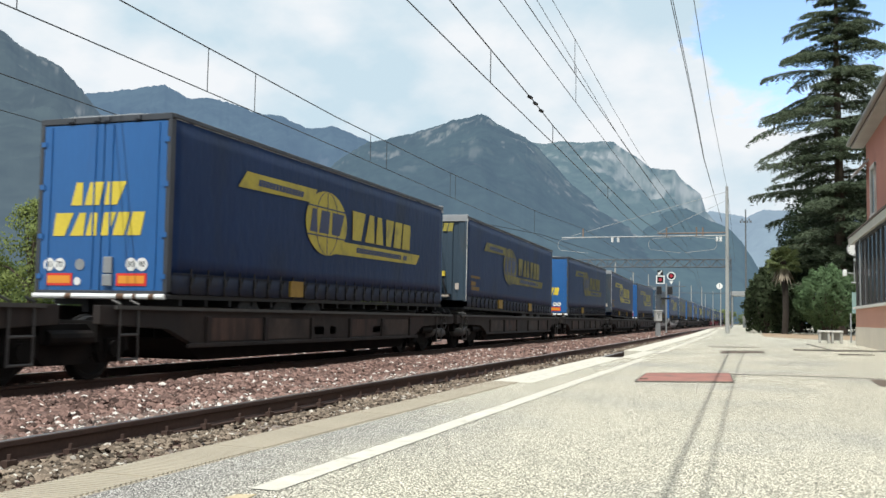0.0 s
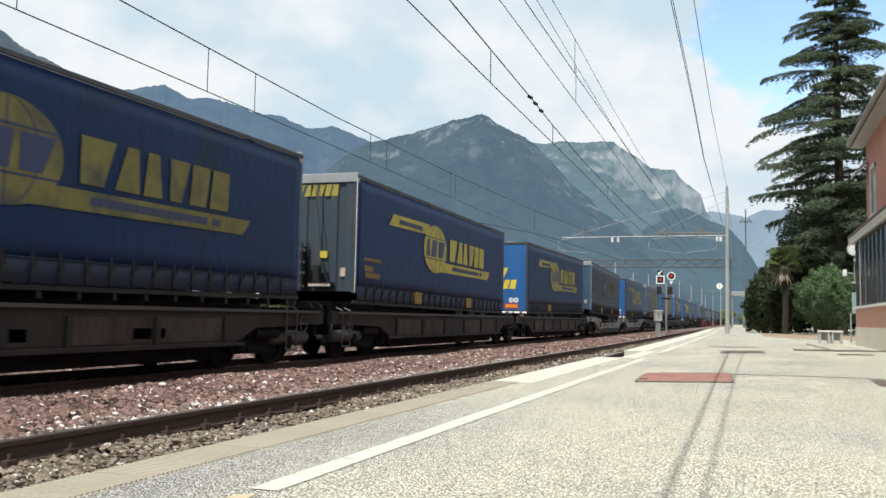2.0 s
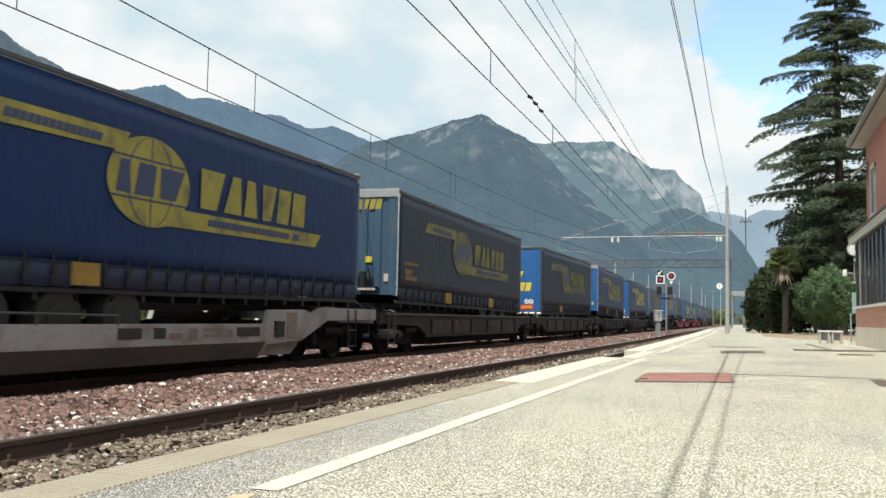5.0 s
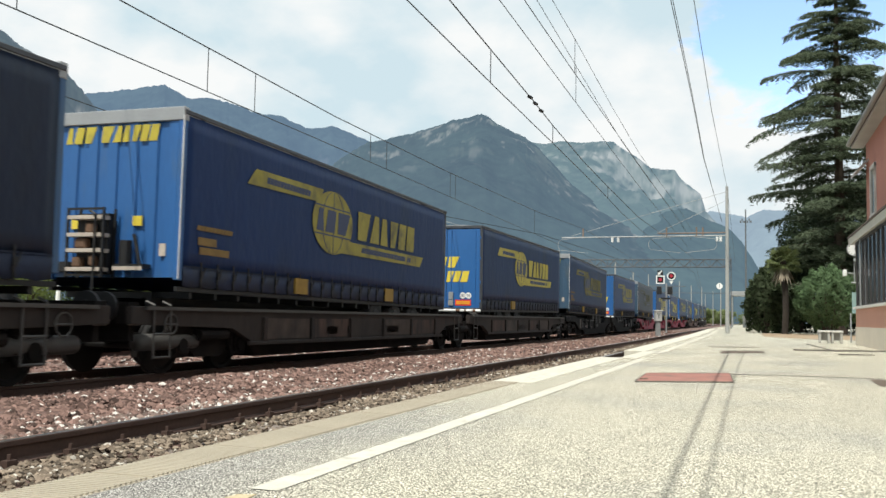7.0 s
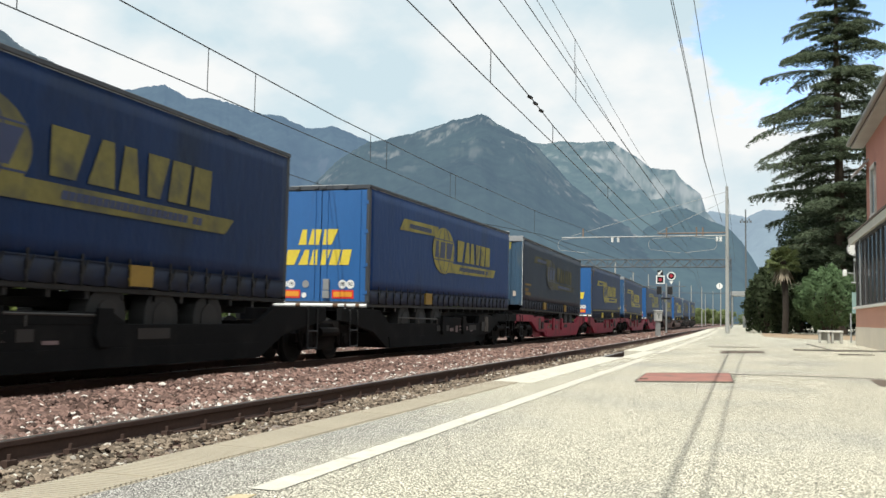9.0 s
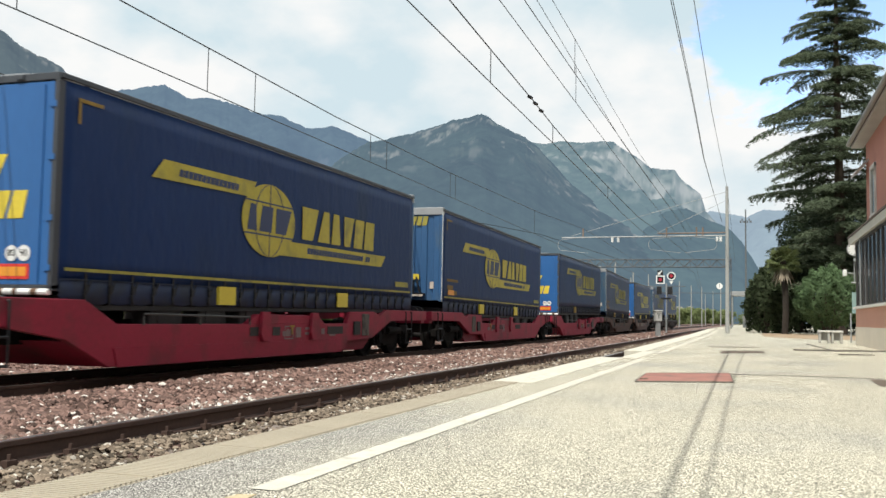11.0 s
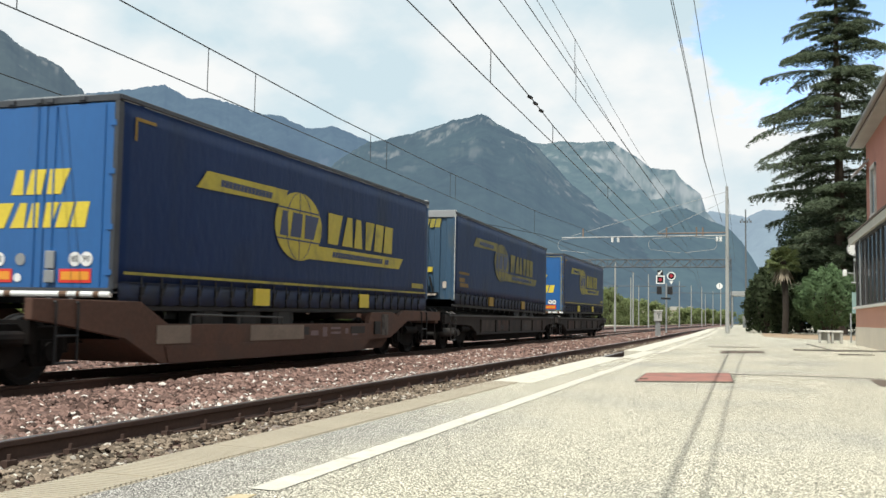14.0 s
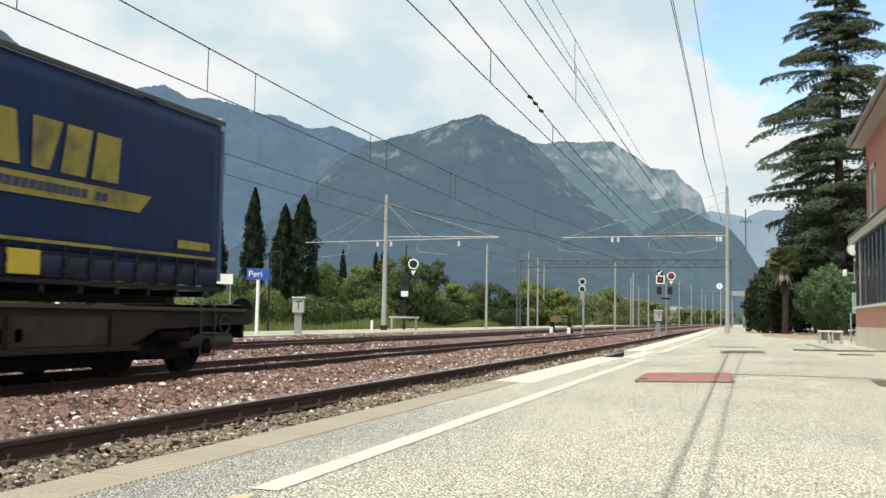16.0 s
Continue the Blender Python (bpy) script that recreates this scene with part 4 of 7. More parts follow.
                    part("infill_panel", bm, M[("panel_worn", "panel_rust", "wagon_side", "panel_worn", "panel_rust")[k if lead else 4 - k]], beam)
        bm = bmesh.new()
        for k in range(7):
            y = y0 + 0.1 + (y1 - y0 - 0.3) * k / 6
            box(bm, -1.2, 1.2, y, y + 0.12, 0.55, 0.85)
        box(bm, -0.25, 0.25, y0, y1, 0.50, 0.75)
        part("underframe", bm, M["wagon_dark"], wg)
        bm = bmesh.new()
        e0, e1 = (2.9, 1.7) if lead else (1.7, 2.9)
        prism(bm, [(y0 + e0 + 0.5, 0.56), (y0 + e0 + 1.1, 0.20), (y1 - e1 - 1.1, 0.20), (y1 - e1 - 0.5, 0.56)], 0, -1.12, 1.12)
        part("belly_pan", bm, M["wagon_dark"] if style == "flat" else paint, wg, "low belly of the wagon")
        # ladders, panels and small plates on the near and far side
        for s in (-1, 1):
            for y in ((y0 + 0.5, y1 - 0.9) if lead else (y0 + 0.4, y1 - 1.7)):
                bm = bmesh.new()
                x = s * 1.35
                rod(bm, (x, y, 0.28), (x, y, 1.08), 0.016, 6)
                rod(bm, (x, y + 0.42, 0.28), (x, y + 0.42, 1.08), 0.016, 6)
                for z in (0.30, 0.65):
                    rod(bm, (x, y, z), (x, y + 0.42, z), 0.02, 6)
                rod(bm, (x, y, 1.08), (x - s * 0.15, y, 1.14), 0.02, 6)
                rod(bm, (x, y + 0.42, 1.08), (x - s * 0.15, y + 0.42, 1.14), 0.02, 6)
                part("step_ladder", bm, M["step"] if style == "flat" else M["steel_dark"], wg, "steel step iron")
        if style == "pocket":
            out = y0 + 6.0 if lead else y1 - 8.4
            for y, w, z, h in ((0.0, 0.34, 0.56, 0.10), (0.55, 0.22, 0.53, 0.20), (0.95, 0.5, 0.68, 0.05), (0.95, 0.5, 0.58, 0.05), (1.7, 0.16, 0.58, 0.12), (2.1, 0.3, 0.54, 0.05)):
                bm = bmesh.new()
                box(bm, 1.321, 1.326, out + y, out + y + w, z, z + h)
                part("data_panel", bm, M["pale_data"], wg, "pale unreadable data print")
            for y in (out + 0.35, (y0 + y1) / 2 - 0.9) if paint == M["wagon_red"] else ():
                bm = bmesh.new()
                box(bm, 1.341, 1.348, y - 0.10, y + 0.10, 0.73, 0.77)
                box(bm, 1.341, 1.348, y - 0.03, y + 0.03, 0.60, 0.725)
                if y > out + 0.5 or y < out:
                    mark = bm
                    bm = bmesh.new()
                    for ya, yb, za, zb in ((0.70, 1.06, 0.50, 0.525), (0.70, 1.06, 0.735, 0.76), (0.70, 0.725, 0.525, 0.735), (1.035, 1.06, 0.525, 0.735), (0.78, 0.86, 0.56, 0.70), (0.90, 0.98, 0.56, 0.70)):
                        box(bm, 1.322, 1.328, y + ya, y + yb, za, zb)
                    part("emblem", bm, M["pale_data"], wg, "pale square emblem frame")
                    bm = mark
                part("lift_mark", bm, M["marker_dull"], wg, "dull yellow lifting mark")
            if paint == M["wagon_brown"] and not lead:
                for y, w in ((y0 + 2.6, 0.9), (y0 + 5.4, 2.1)):
                    bm = bmesh.new()
                    box(bm, 1.321, 1.336, y, y + w, 0.50, 0.78)
                    part("pale_panel", bm, M["tan_panel"], wg, "pale tan side panel")
            bm = bmesh.new()
            e = y0 + 4.1 if lead else y1 - 4.55
            box(bm, 1.321, 1.334, e, e + 0.42, 0.52, 1.02)
            part("shoulder_door", bm, M["panel_pale"] if paint != M["wagon_grey"] else M["tan_panel"], wg, "pale door in the wagon's shoulder", 0.006)
            bm = bmesh.new()
            e = y0 + 4.65 if lead else y1 - 5.05
            box(bm, 1.325, 1.36, e, e + 0.35, 0.55, 0.85)
            part("valve_box", bm, M["steel_dark"], wg, "dark square box")
        else:
            bm = bmesh.new()
            e = y1 - e1 - 1.0
            prism(bm, [(e, 0.50), (e + 0.45, 0.50), (e + 1.05, 0.74), (e + 1.2, 0.98), (e, 0.98)] if not lead else [(e, 0.50), (e + 0.45, 0.50), (e + 0.9, 0.70), (e + 0.9, 0.98), (e, 0.98)], 0, 1.321, 1.332)
            part("rust_plate", bm, M["rust_plate"], wg, "rusty red-brown plate")
        for y, w, z in ((y0 + 6.6, 0.55, 0.58), (y1 - 6.4, 0.8, 0.58), (y1 - 8.8, 0.3, 0.58)):
            bm = bmesh.new()
            box(bm, 1.321, 1.328, y, y + w, z, z + 0.16)
            part("data_panel", bm, M["panel"], wg, "dull unreadable data panel")
    if style == "flat":
        for y, f in ((a, 1), (b, -1)):
            bm = bmesh.new()
            box(bm, 1.254, 1.275, min(y, y + 0.30 * f), max(y, y + 0.30 * f), 0.78, 1.05)
            part("end_plate", bm, M["panel_pale"], wg, "pale worn end plate", 0.006)
            bm = bmesh.new()
            rod(bm, (1.08, y + 0.45 * f, 0.52), (1.08, y + 1.95 * f, 0.52), 0.13, 12)
            part("air_reservoir", bm, M["step"], wg, "dull grey air reservoir", smooth=True)
            bm = bmesh.new()
            for k in range(10):
                p, q = k * math.pi / 5, (k + 1) * math.pi / 5
                rod(bm, (1.34, y + 0.95 * f + 0.16 * math.cos(p), 0.80 + 0.16 * math.sin(p)), (1.34, y + 0.95 * f + 0.16 * math.cos(q), 0.80 + 0.16 * math.sin(q)), 0.014, 5)
            rod(bm, (1.34, y + 0.95 * f - 0.16, 0.80), (1.34, y + 0.95 * f + 0.16, 0.80), 0.012, 5)
            rod(bm, (1.20, y + 0.95 * f, 0.80), (1.34, y + 0.95 * f, 0.80), 0.02, 6)
            part("brake_wheel", bm, M["step"], wg, "small brake hand wheel")
    # buffers, bogies
    for y, f in ((a, -1), (b, 1)):
        bm = bmesh.new()
        box(bm, -1.25, 1.25, min(y, y - 0.25 * f), max(y, y - 0.25 * f), 0.80, 1.12)
        part("headstock", bm, paint, wg)
        for x in (-0.87, 0.87):
            bm = bmesh.new()
            rod(bm, (x, y, 1.04), (x, y + f * 0.40, 1.04), 0.10, 12)
            rod(bm, (x, y + f * 0.40, 1.04), (x, y + f * 0.46, 1.04), 0.23, 16)
            part("buffer", bm, M["steel_dark"], wg)
        bm = bmesh.new()
        rod(bm, (0, y, 0.98), (0, y + f * 0.35, 0.95), 0.06, 8)
        part("coupling", bm, M["steel_dark"], wg)
        bm = bmesh.new()
        rod(bm, (-0.3, y + 0.05 * f, 0.75), (-0.3, y + f * 0.25, 0.45), 0.03, 6)
        part("brake_hose", bm, M["rubber"], wg)
    for y in (-16.5, -2.05, 12.4):
        bg = part("bogie", bogie_frame(), None, wg, "dark cast steel bogie")
        bg.location = (0, y, 0)
        for dy in (-0.9, 0.9):
            for x in (-0.75, 0.75):
                ws = part("wheel", WHEELSET[0], None, bg)
                ws.location = (x, dy, 0.45)
                ws.rotation_euler = (0, 0, 0 if x > 0 else math.pi)
            ws = part("axle", AXLE[0], None, bg)
            ws.location = (0, dy, 0.45)
    return wg


def bogie_frame():
    if BOGIE[0] is None:
        bm = bmesh.new()
        for s in (-1, 1):
            prism(bm, [(-1.35, 0.42), (-1.35, 0.60), (-0.55, 0.68), (-0.4, 0.80), (0.4, 0.80), (0.55, 0.68), (1.35, 0.60), (1.35, 0.42), (0.6, 0.42), (0.4, 0.25), (-0.4, 0.25), (-0.6, 0.42)], 0, s * 0.95, s * 1.10)
            for dy in (-0.9, 0.9):
                box(bm, min(s * 1.0, s * 1.18), max(s * 1.0, s * 1.18), dy - 0.16, dy + 0.16, 0.32, 0.60)
                for e in (-0.28, 0.28):
                    rod(bm, (s * 1.1, dy + e, 0.42), (s * 1.1, dy + e, 0.66), 0.075, 8)
                prism(bm, [(dy - 0.40, 0.60), (dy - 0.22, 0.26), (dy + 0.22, 0.26), (dy + 0.40, 0.60), (dy + 0.30, 0.76), (dy - 0.30, 0.76)], 0, s * 1.06, s * 1.14)
                rod(bm, (s * 1.14, dy, 0.45), (s * 1.22, dy, 0.45), 0.12, 12)
                for e in (-0.62, 0.62):
                    box(bm, min(s * 0.70, s * 0.82), max(s * 0.70, s * 0.82), dy + e - 0.03, dy + e + 0.03, 0.28, 0.66)
            rod(bm, (s * 1.2, -0.5, 0.62), (s * 1.2, 0.35, 0.62), 0.10, 10)
        box(bm, -1.0, 1.0, -0.3, 0.3, 0.5, 0.75)
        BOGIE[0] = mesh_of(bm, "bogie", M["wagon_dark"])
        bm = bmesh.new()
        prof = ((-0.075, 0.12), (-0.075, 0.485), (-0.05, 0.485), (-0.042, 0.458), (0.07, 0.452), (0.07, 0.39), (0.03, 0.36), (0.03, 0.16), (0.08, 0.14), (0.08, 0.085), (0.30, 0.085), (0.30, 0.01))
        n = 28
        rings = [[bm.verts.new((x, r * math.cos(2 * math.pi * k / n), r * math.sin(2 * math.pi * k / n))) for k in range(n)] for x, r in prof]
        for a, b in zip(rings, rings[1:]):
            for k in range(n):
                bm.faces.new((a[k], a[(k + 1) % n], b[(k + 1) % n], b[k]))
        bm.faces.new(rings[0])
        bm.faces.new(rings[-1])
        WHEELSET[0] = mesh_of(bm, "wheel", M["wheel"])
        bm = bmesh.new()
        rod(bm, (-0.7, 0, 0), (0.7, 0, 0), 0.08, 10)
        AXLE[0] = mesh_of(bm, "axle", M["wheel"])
    return BOGIE[0]


BOGIE, WHEELSET, AXLE = [None], [None], [None]
M["belly_brown"] = mat("grimy_brown_belly_steel", (0.040, 0.022, 0.018), 0.8, 0.1, vary=0.35, scale=0.9, fine=12, dirt=(0.020, 0.016, 0.015), dirt_amount=0.45, stretch=(1, 0.4, 1))
M["panel_worn"] = mat("faded_brown_side_panel", (0.052, 0.037, 0.030), 0.85, vary=0.45, scale=1.1, fine=9, dirt=(0.017, 0.0135, 0.012), dirt_amount=0.55, stretch=(1, 0.6, 0.5))
M["panel_rust"] = mat("rust_streaked_side_panel", (0.062, 0.035, 0.026), 0.85, vary=0.5, scale=1.4, fine=11, dirt=(0.016, 0.012, 0.011), dirt_amount=0.65, stretch=(1, 1.4, 0.35))
M["panel_pale"] = mat("pale_worn_plate", (0.11, 0.095, 0.082), 0.85, vary=0.4, scale=3, fine=15, dirt=(0.03, 0.025, 0.022), dirt_amount=0.5)
M["pale_data"] = mat("faded_white_print", (0.19, 0.135, 0.135), 0.8, vary=0.3, scale=6, fine=40)
M["tan_panel"] = mat("dusty_tan_paint", (0.21, 0.165, 0.13), 0.8, vary=0.25, scale=3, fine=20)
M["rust_plate"] = mat("rusty_side_plate", (0.026, 0.015, 0.0125), 0.85, vary=0.3, scale=3, fine=20)
M["step"] = mat("dull_step_iron", (0.07, 0.066, 0.062), 0.6, 0.3, vary=0.25)
M["panel"] = mat("pale_panel", (0.024, 0.0205, 0.019), 0.7, vary=0.3, scale=5, fine=30)
# wheel steel darkened too, for the shade below the wagon
M["wheel"] = mat("worn_shaded_wheel_steel", (0.009, 0.008, 0.0075), 0.8, 0.2, vary=0.3, scale=3)
bogie_frame()

# leading ends of the first and the second trailer along the train; wagon paint and build; cloth and print of each trailer; bulkhead of the first
TRAIN = (
    (-178.60, -160.95, "wagon_dark", "flat", "curtain", "mid", "curtain", "bright", "bulk_teal"),
    (-144.86, -127.13, "wagon_dark", "flat", "curtain", "dull", "curtain", "dull", "bulk_slate"),
    (-110.78, -93.23, "wagon_dark", "flat", "curtain_blue", "bright", "curtain", "mid", "bulk_grimy"),
    (-76.87, -59.33, "wagon_grey", "pocket", "curtain_grey", "faint", "curtain_blue", "mid", "bulk_teal"),
    (-43.20, -25.58, "wagon_dark", "flat", "curtain_grey", "dull", "curtain_grey", "dull", "bulk_teal"),
    (-9.29, 8.40, "wagon_dark", "flat", "curtain_blue", "mid", "curtain", "bright", "bulk_bright"),
    (24.54, 42.33, "wagon_black", "pocket", "curtain", "dull", "curtain_bright", "mid", "bulk_teal"),
    (58.10, 75.84, "wagon_red", "pocket", "curtain_grey", "faint", "curtain_line", "bright", "bulk_teal"),
    (91.95, 109.78, "wagon_red", "pocket", "curtain_line", "bright", "curtain", "mid", "bulk_blue"),
    (125.87, 143.66, "wagon_brown", "pocket", "curtain", "mid", "navy_line", "bright", "bulk_teal"),
    (159.76, 177.58, "wagon_dark", "flat", "curtain", "dull", "navy_line", "mid", "bulk_teal"),
)
WORDS = {"wagon_dark": "very dark brown", "wagon_grey": "light grey", "wagon_black": "black steel", "wagon_red": "dusty red", "wagon_brown": "weathered brown",
         "curtain": "navy", "curtain_blue": "clean blue", "curtain_line": "clean blue yellow-lined", "curtain_grey": "faded grimy navy", "curtain_bright": "bright clean blue", "navy_line": "navy yellow-lined"}
RUN = []


def build_train():
    made = {}
    for first, at, paint, style, c1, i1, c2, i2, tone in TRAIN:
        key = (paint, style)
        if key not in made:
            made[key] = w = wagon(M[paint], style)
        else:
            w = copy_thing(made[key], Matrix())
        tagged(w, "%s articulated carrier wagon under two semi-trailers" % WORDS[paint])
        RUN.append((w, at - 18.90, 33.5, 18.90, (0.0, 0.0)))
        for lead, cloth, ink, off in ((False, c1, i1, first), (True, c2, i2, at)):
            key = (lead, cloth, ink, None if lead else tone, DEEP.get(off))
            if key not in made:
                made[key] = t = trailer(lead, M[LINED.get(cloth, cloth)], INKS[ink], cloth in LINED, tone, DEEP.get(off, 0.0), off == 177.58)
            else:
                t = copy_thing(made[key], Matrix())
            tagged(t, "%s curtain-sided semi-trailer, %s leading, on a wagon" % (WORDS[cloth], "blue rear doors" if lead else "ribbed blue bulkhead"))
            RUN.append((t, off, 13.6, 0.0, RIDE.get(off, (-0.02, 0.08) if lead else (0.11, 0.0))))


LINED = {"curtain_line": "curtain_blue", "navy_line": "curtain_navy"}
DEEP = {-144.86: 0.06, -110.78: 0.06, 75.84: 0.20, 91.95: 0.22, 125.87: 0.20, 143.66: 0.19}
# how high the leading and the trailing end ride
RIDE = {177.58: (0.06, 0.14), -76.87: (0.16, 0.02), 91.95: (0.05, -0.02)}
INKS = {
    "bright": mat("printed_yellow", (0.45, 0.37, 0.04), 0.5, vary=0.18, scale=1.2, fine=10, dirt=(0.25, 0.22, 0.05), dirt_amount=0.25),
    "mid": mat("weathered_yellow_print", (0.30, 0.26, 0.045), 0.6, vary=0.22, scale=1.2, fine=10, dirt=(0.12, 0.11, 0.05), dirt_amount=0.35),
    "dull": mat("grimy_yellow_print", (0.17, 0.15, 0.04), 0.65, vary=0.28, scale=1.0, fine=10, dirt=(0.07, 0.07, 0.045), dirt_amount=0.45),
    "faint": mat("faded_yellow_print", (0.085, 0.078, 0.033), 0.7, vary=0.30, scale=0.8, fine=10, dirt=(0.030, 0.032, 0.034), dirt_amount=0.55),
}
M["bulk_bright"] = mat("bright_blue_bulkhead", (0.022, 0.105, 0.300), 0.5, vary=0.15, scale=0.8, fine=12, dirt=(0.05, 0.11, 0.22), dirt_amount=0.3, stretch=(2, 2, 0.4))
M["bulk_slate"] = mat("slate_blue_bulkhead", (0.026, 0.048, 0.072), 0.6, vary=0.2, scale=0.8, fine=12, dirt=(0.05, 0.06, 0.065), dirt_amount=0.35, stretch=(2, 2, 0.4))
M["bulk_grimy"] = mat("grimy_dark_bulkhead", (0.030, 0.045, 0.062), 0.65, vary=0.25, scale=0.8, fine=12, dirt=(0.06, 0.055, 0.05), dirt_amount=0.45, stretch=(2, 2, 0.4))
build_train()


# ---- foliage helpers ----
RNG = np.random.default_rng(4)


def leaf_cloud(points, size, rng, flat=0.0, aspect=0.45, aim=None, out=None, soften=0.75):
    """Small pointed leaves at the points: four corners each. flat 1 lays them level; out: the way each one's clump faces there."""
    n = len(points)
    d = rng.normal(size=(n, 3))
    d[:, 2] *= 1 - flat
    if aim is not None:
        d = d * 0.55 + aim
    d /= np.linalg.norm(d, axis=1)[:, None] + 1e-9
    e = np.cross(d, rng.normal(size=(n, 3)) * (1 - flat) + np.array([0, 0, 1.0]) * flat + 1e-3)
    e /= np.linalg.norm(e, axis=1)[:, None] + 1e-9
    nrm = np.cross(e, d)
    shade = None
    if out is not None:
        out = out / (np.linalg.norm(out, axis=1)[:, None] + 1e-9)
        turn = np.where((nrm * out).sum(1) < 0, -1.0, 1.0)[:, None]
        e, nrm = e * turn, nrm * turn
        shade = out * soften + nrm * (1 - soften)
        shade = np.repeat(shade / np.linalg.norm(shade, axis=1)[:, None], 4, 0)
    s = size * rng.uniform(0.6, 1.4, (n, 1))
    p = np.asarray(points)
    v = np.stack([p - d * s, p + e * s * aspect, p + d * s, p - e * s * aspect], 1).reshape(-1, 3)
    f = (np.arange(n)[:, None] * 4 + np.arange(4)).tolist()
    return v, f, shade


def cloud_mesh(name, v, f, material, shade=None):
    me = pydata(name, np.asarray(v).tolist(), f, material, shade is not None)
    if shade is not None:
        me.normals_split_custom_set_from_vertices(shade.tolist())
    return me


def leaf_mat(name, colour, vary=0.5, glow=0.4):
    """Leaves that let a share of the light through."""
    m = mat(name, colour, 0.75, vary=vary, scale=0.35, fine=3, island=1.0)
    nt = m.node_tree
    b = nt.nodes["Principled BSDF"]
    b.inputs["Specular IOR Level"].default_value = 0.2
    thin, both = nt.nodes.new("ShaderNodeBsdfTranslucent"), nt.nodes.new("ShaderNodeMixShader")
    both.inputs[0].default_value = glow
    nt.links.new(b.inputs["Base Color"].links[0].from_socket, thin.inputs["Color"])
    nt.links.new(b.outputs[0], both.inputs[1])
    nt.links.new(thin.outputs[0], both.inputs[2])
    nt.links.new(both.outputs[0], nt.nodes["Material Output"].inputs[0])
    return m


M["cedar"] = leaf_mat("cedar_needles", (0.098, 0.124, 0.076), 0.35, 0.2)
M["bush"] = leaf_mat("laurel_leaves", (0.120, 0.185, 0.088), 0.35)
M["hedge"] = leaf_mat("hedge_leaves", (0.112, 0.155, 0.056), 0.35)
M["hedge_light"] = leaf_mat("locust_leaves", (0.195, 0.235, 0.075), 0.35)
M["hedge_dark"] = leaf_mat("dark_scrub_leaves", (0.076, 0.105, 0.047), 0.35)
# leaf colour painted paler to imitate haze over the far trees
M["hedge_hazed"] = leaf_mat("haze_paled_leaves", (0.210, 0.250, 0.110), 0.25)
M["cypress"] = leaf_mat("cypress_scales", (0.026, 0.040, 0.020), 0.4)
M["palm"] = leaf_mat("palm_fans", (0.118, 0.143, 0.058))
M["yew"] = leaf_mat("yew_sprays", (0.060, 0.080, 0.040))
M["palm_bark"] = mat("dark_palm_fibre", (0.030, 0.023, 0.018), 0.95, vary=0.4, scale=5, fine=30, bump=0.02)
M["grass"] = leaf_mat("dry_tall_grass", (0.150, 0.180, 0.060))
M["bark"] = mat("rough_bark", (0.075, 0.055, 0.042), 0.95, vary=0.4, scale=4, fine=25, bump=0.02)
M["dead_frond"] = mat("dead_palm_fibre", (0.24, 0.20, 0.15), 0.95, vary=0.35, scale=4, fine=25)


def limb(bm, pts, r0, r1, n=7):
    for k in range(len(pts) - 1):
        a, b = k / (len(pts) - 1), (k + 1) / (len(pts) - 1)
        rod(bm, pts[k], pts[k + 1], r0 + (r1 - r0) * a, n, r0 + (r1 - r0) * b, caps=False)


def broad_tree(label, at, height, radius, material, seed, leaves=2400, size=0.20, low=0.03, group="trackside trees"):
    rng = np.random.default_rng(seed)
    t = thing("tree", label, "tree", group, at=at)
    bm = bmesh.new()
    limb(bm, [(0, 0, -0.4), (0.1, 0, height * 0.25), (0, 0.1, height * 0.6)], 0.035 * height, 0.012 * height)
    blobs = []
    clumps = 34
    for k in range(clumps):
        a, q = rng.uniform(0, 2 * math.pi), low + (0.92 - low) * (k + rng.uniform(0, 1)) / clumps
        rr = radius * rng.uniform(0.15, 0.90) * (1.08 - abs(q - 0.36) * 1.15)
        c = Vector((rr * math.cos(a), rr * math.sin(a), q * height))
        blobs.append((c, radius * rng.uniform(0.22, 0.42) * (1.1 - 0.45 * q)))
        if k % 2:
            limb(bm, [(0, 0, height * min(q, 0.5) * 0.7), tuple(c * 0.6 + Vector((0, 0, c.z * 0.35))), tuple(c)], 0.010 * height, 0.003 * height, 5)
    part("trunk", bm, M["bark"], t, "brown branching trunk")
    pts, outs = [], []
    for c, r in blobs:
        n = leaves // clumps
        u = rng.normal(size=(n, 3))
        u /= np.linalg.norm(u, axis=1)[:, None]
        pts.append(np.array(c) + u * (r * rng.uniform(0.30, 1.12, (n, 1))) * np.array([1, 1, 0.8]))
        outs.append(u + np.array([c.x, c.y, 0.4 * c.z]) / radius)
    v, f, shade = leaf_cloud(np.concatenate(pts), size, rng, aspect=0.6, out=np.concatenate(outs), soften=0.88)
    part("crown", cloud_mesh("crown", v, f, material, shade), None, t)
    return t


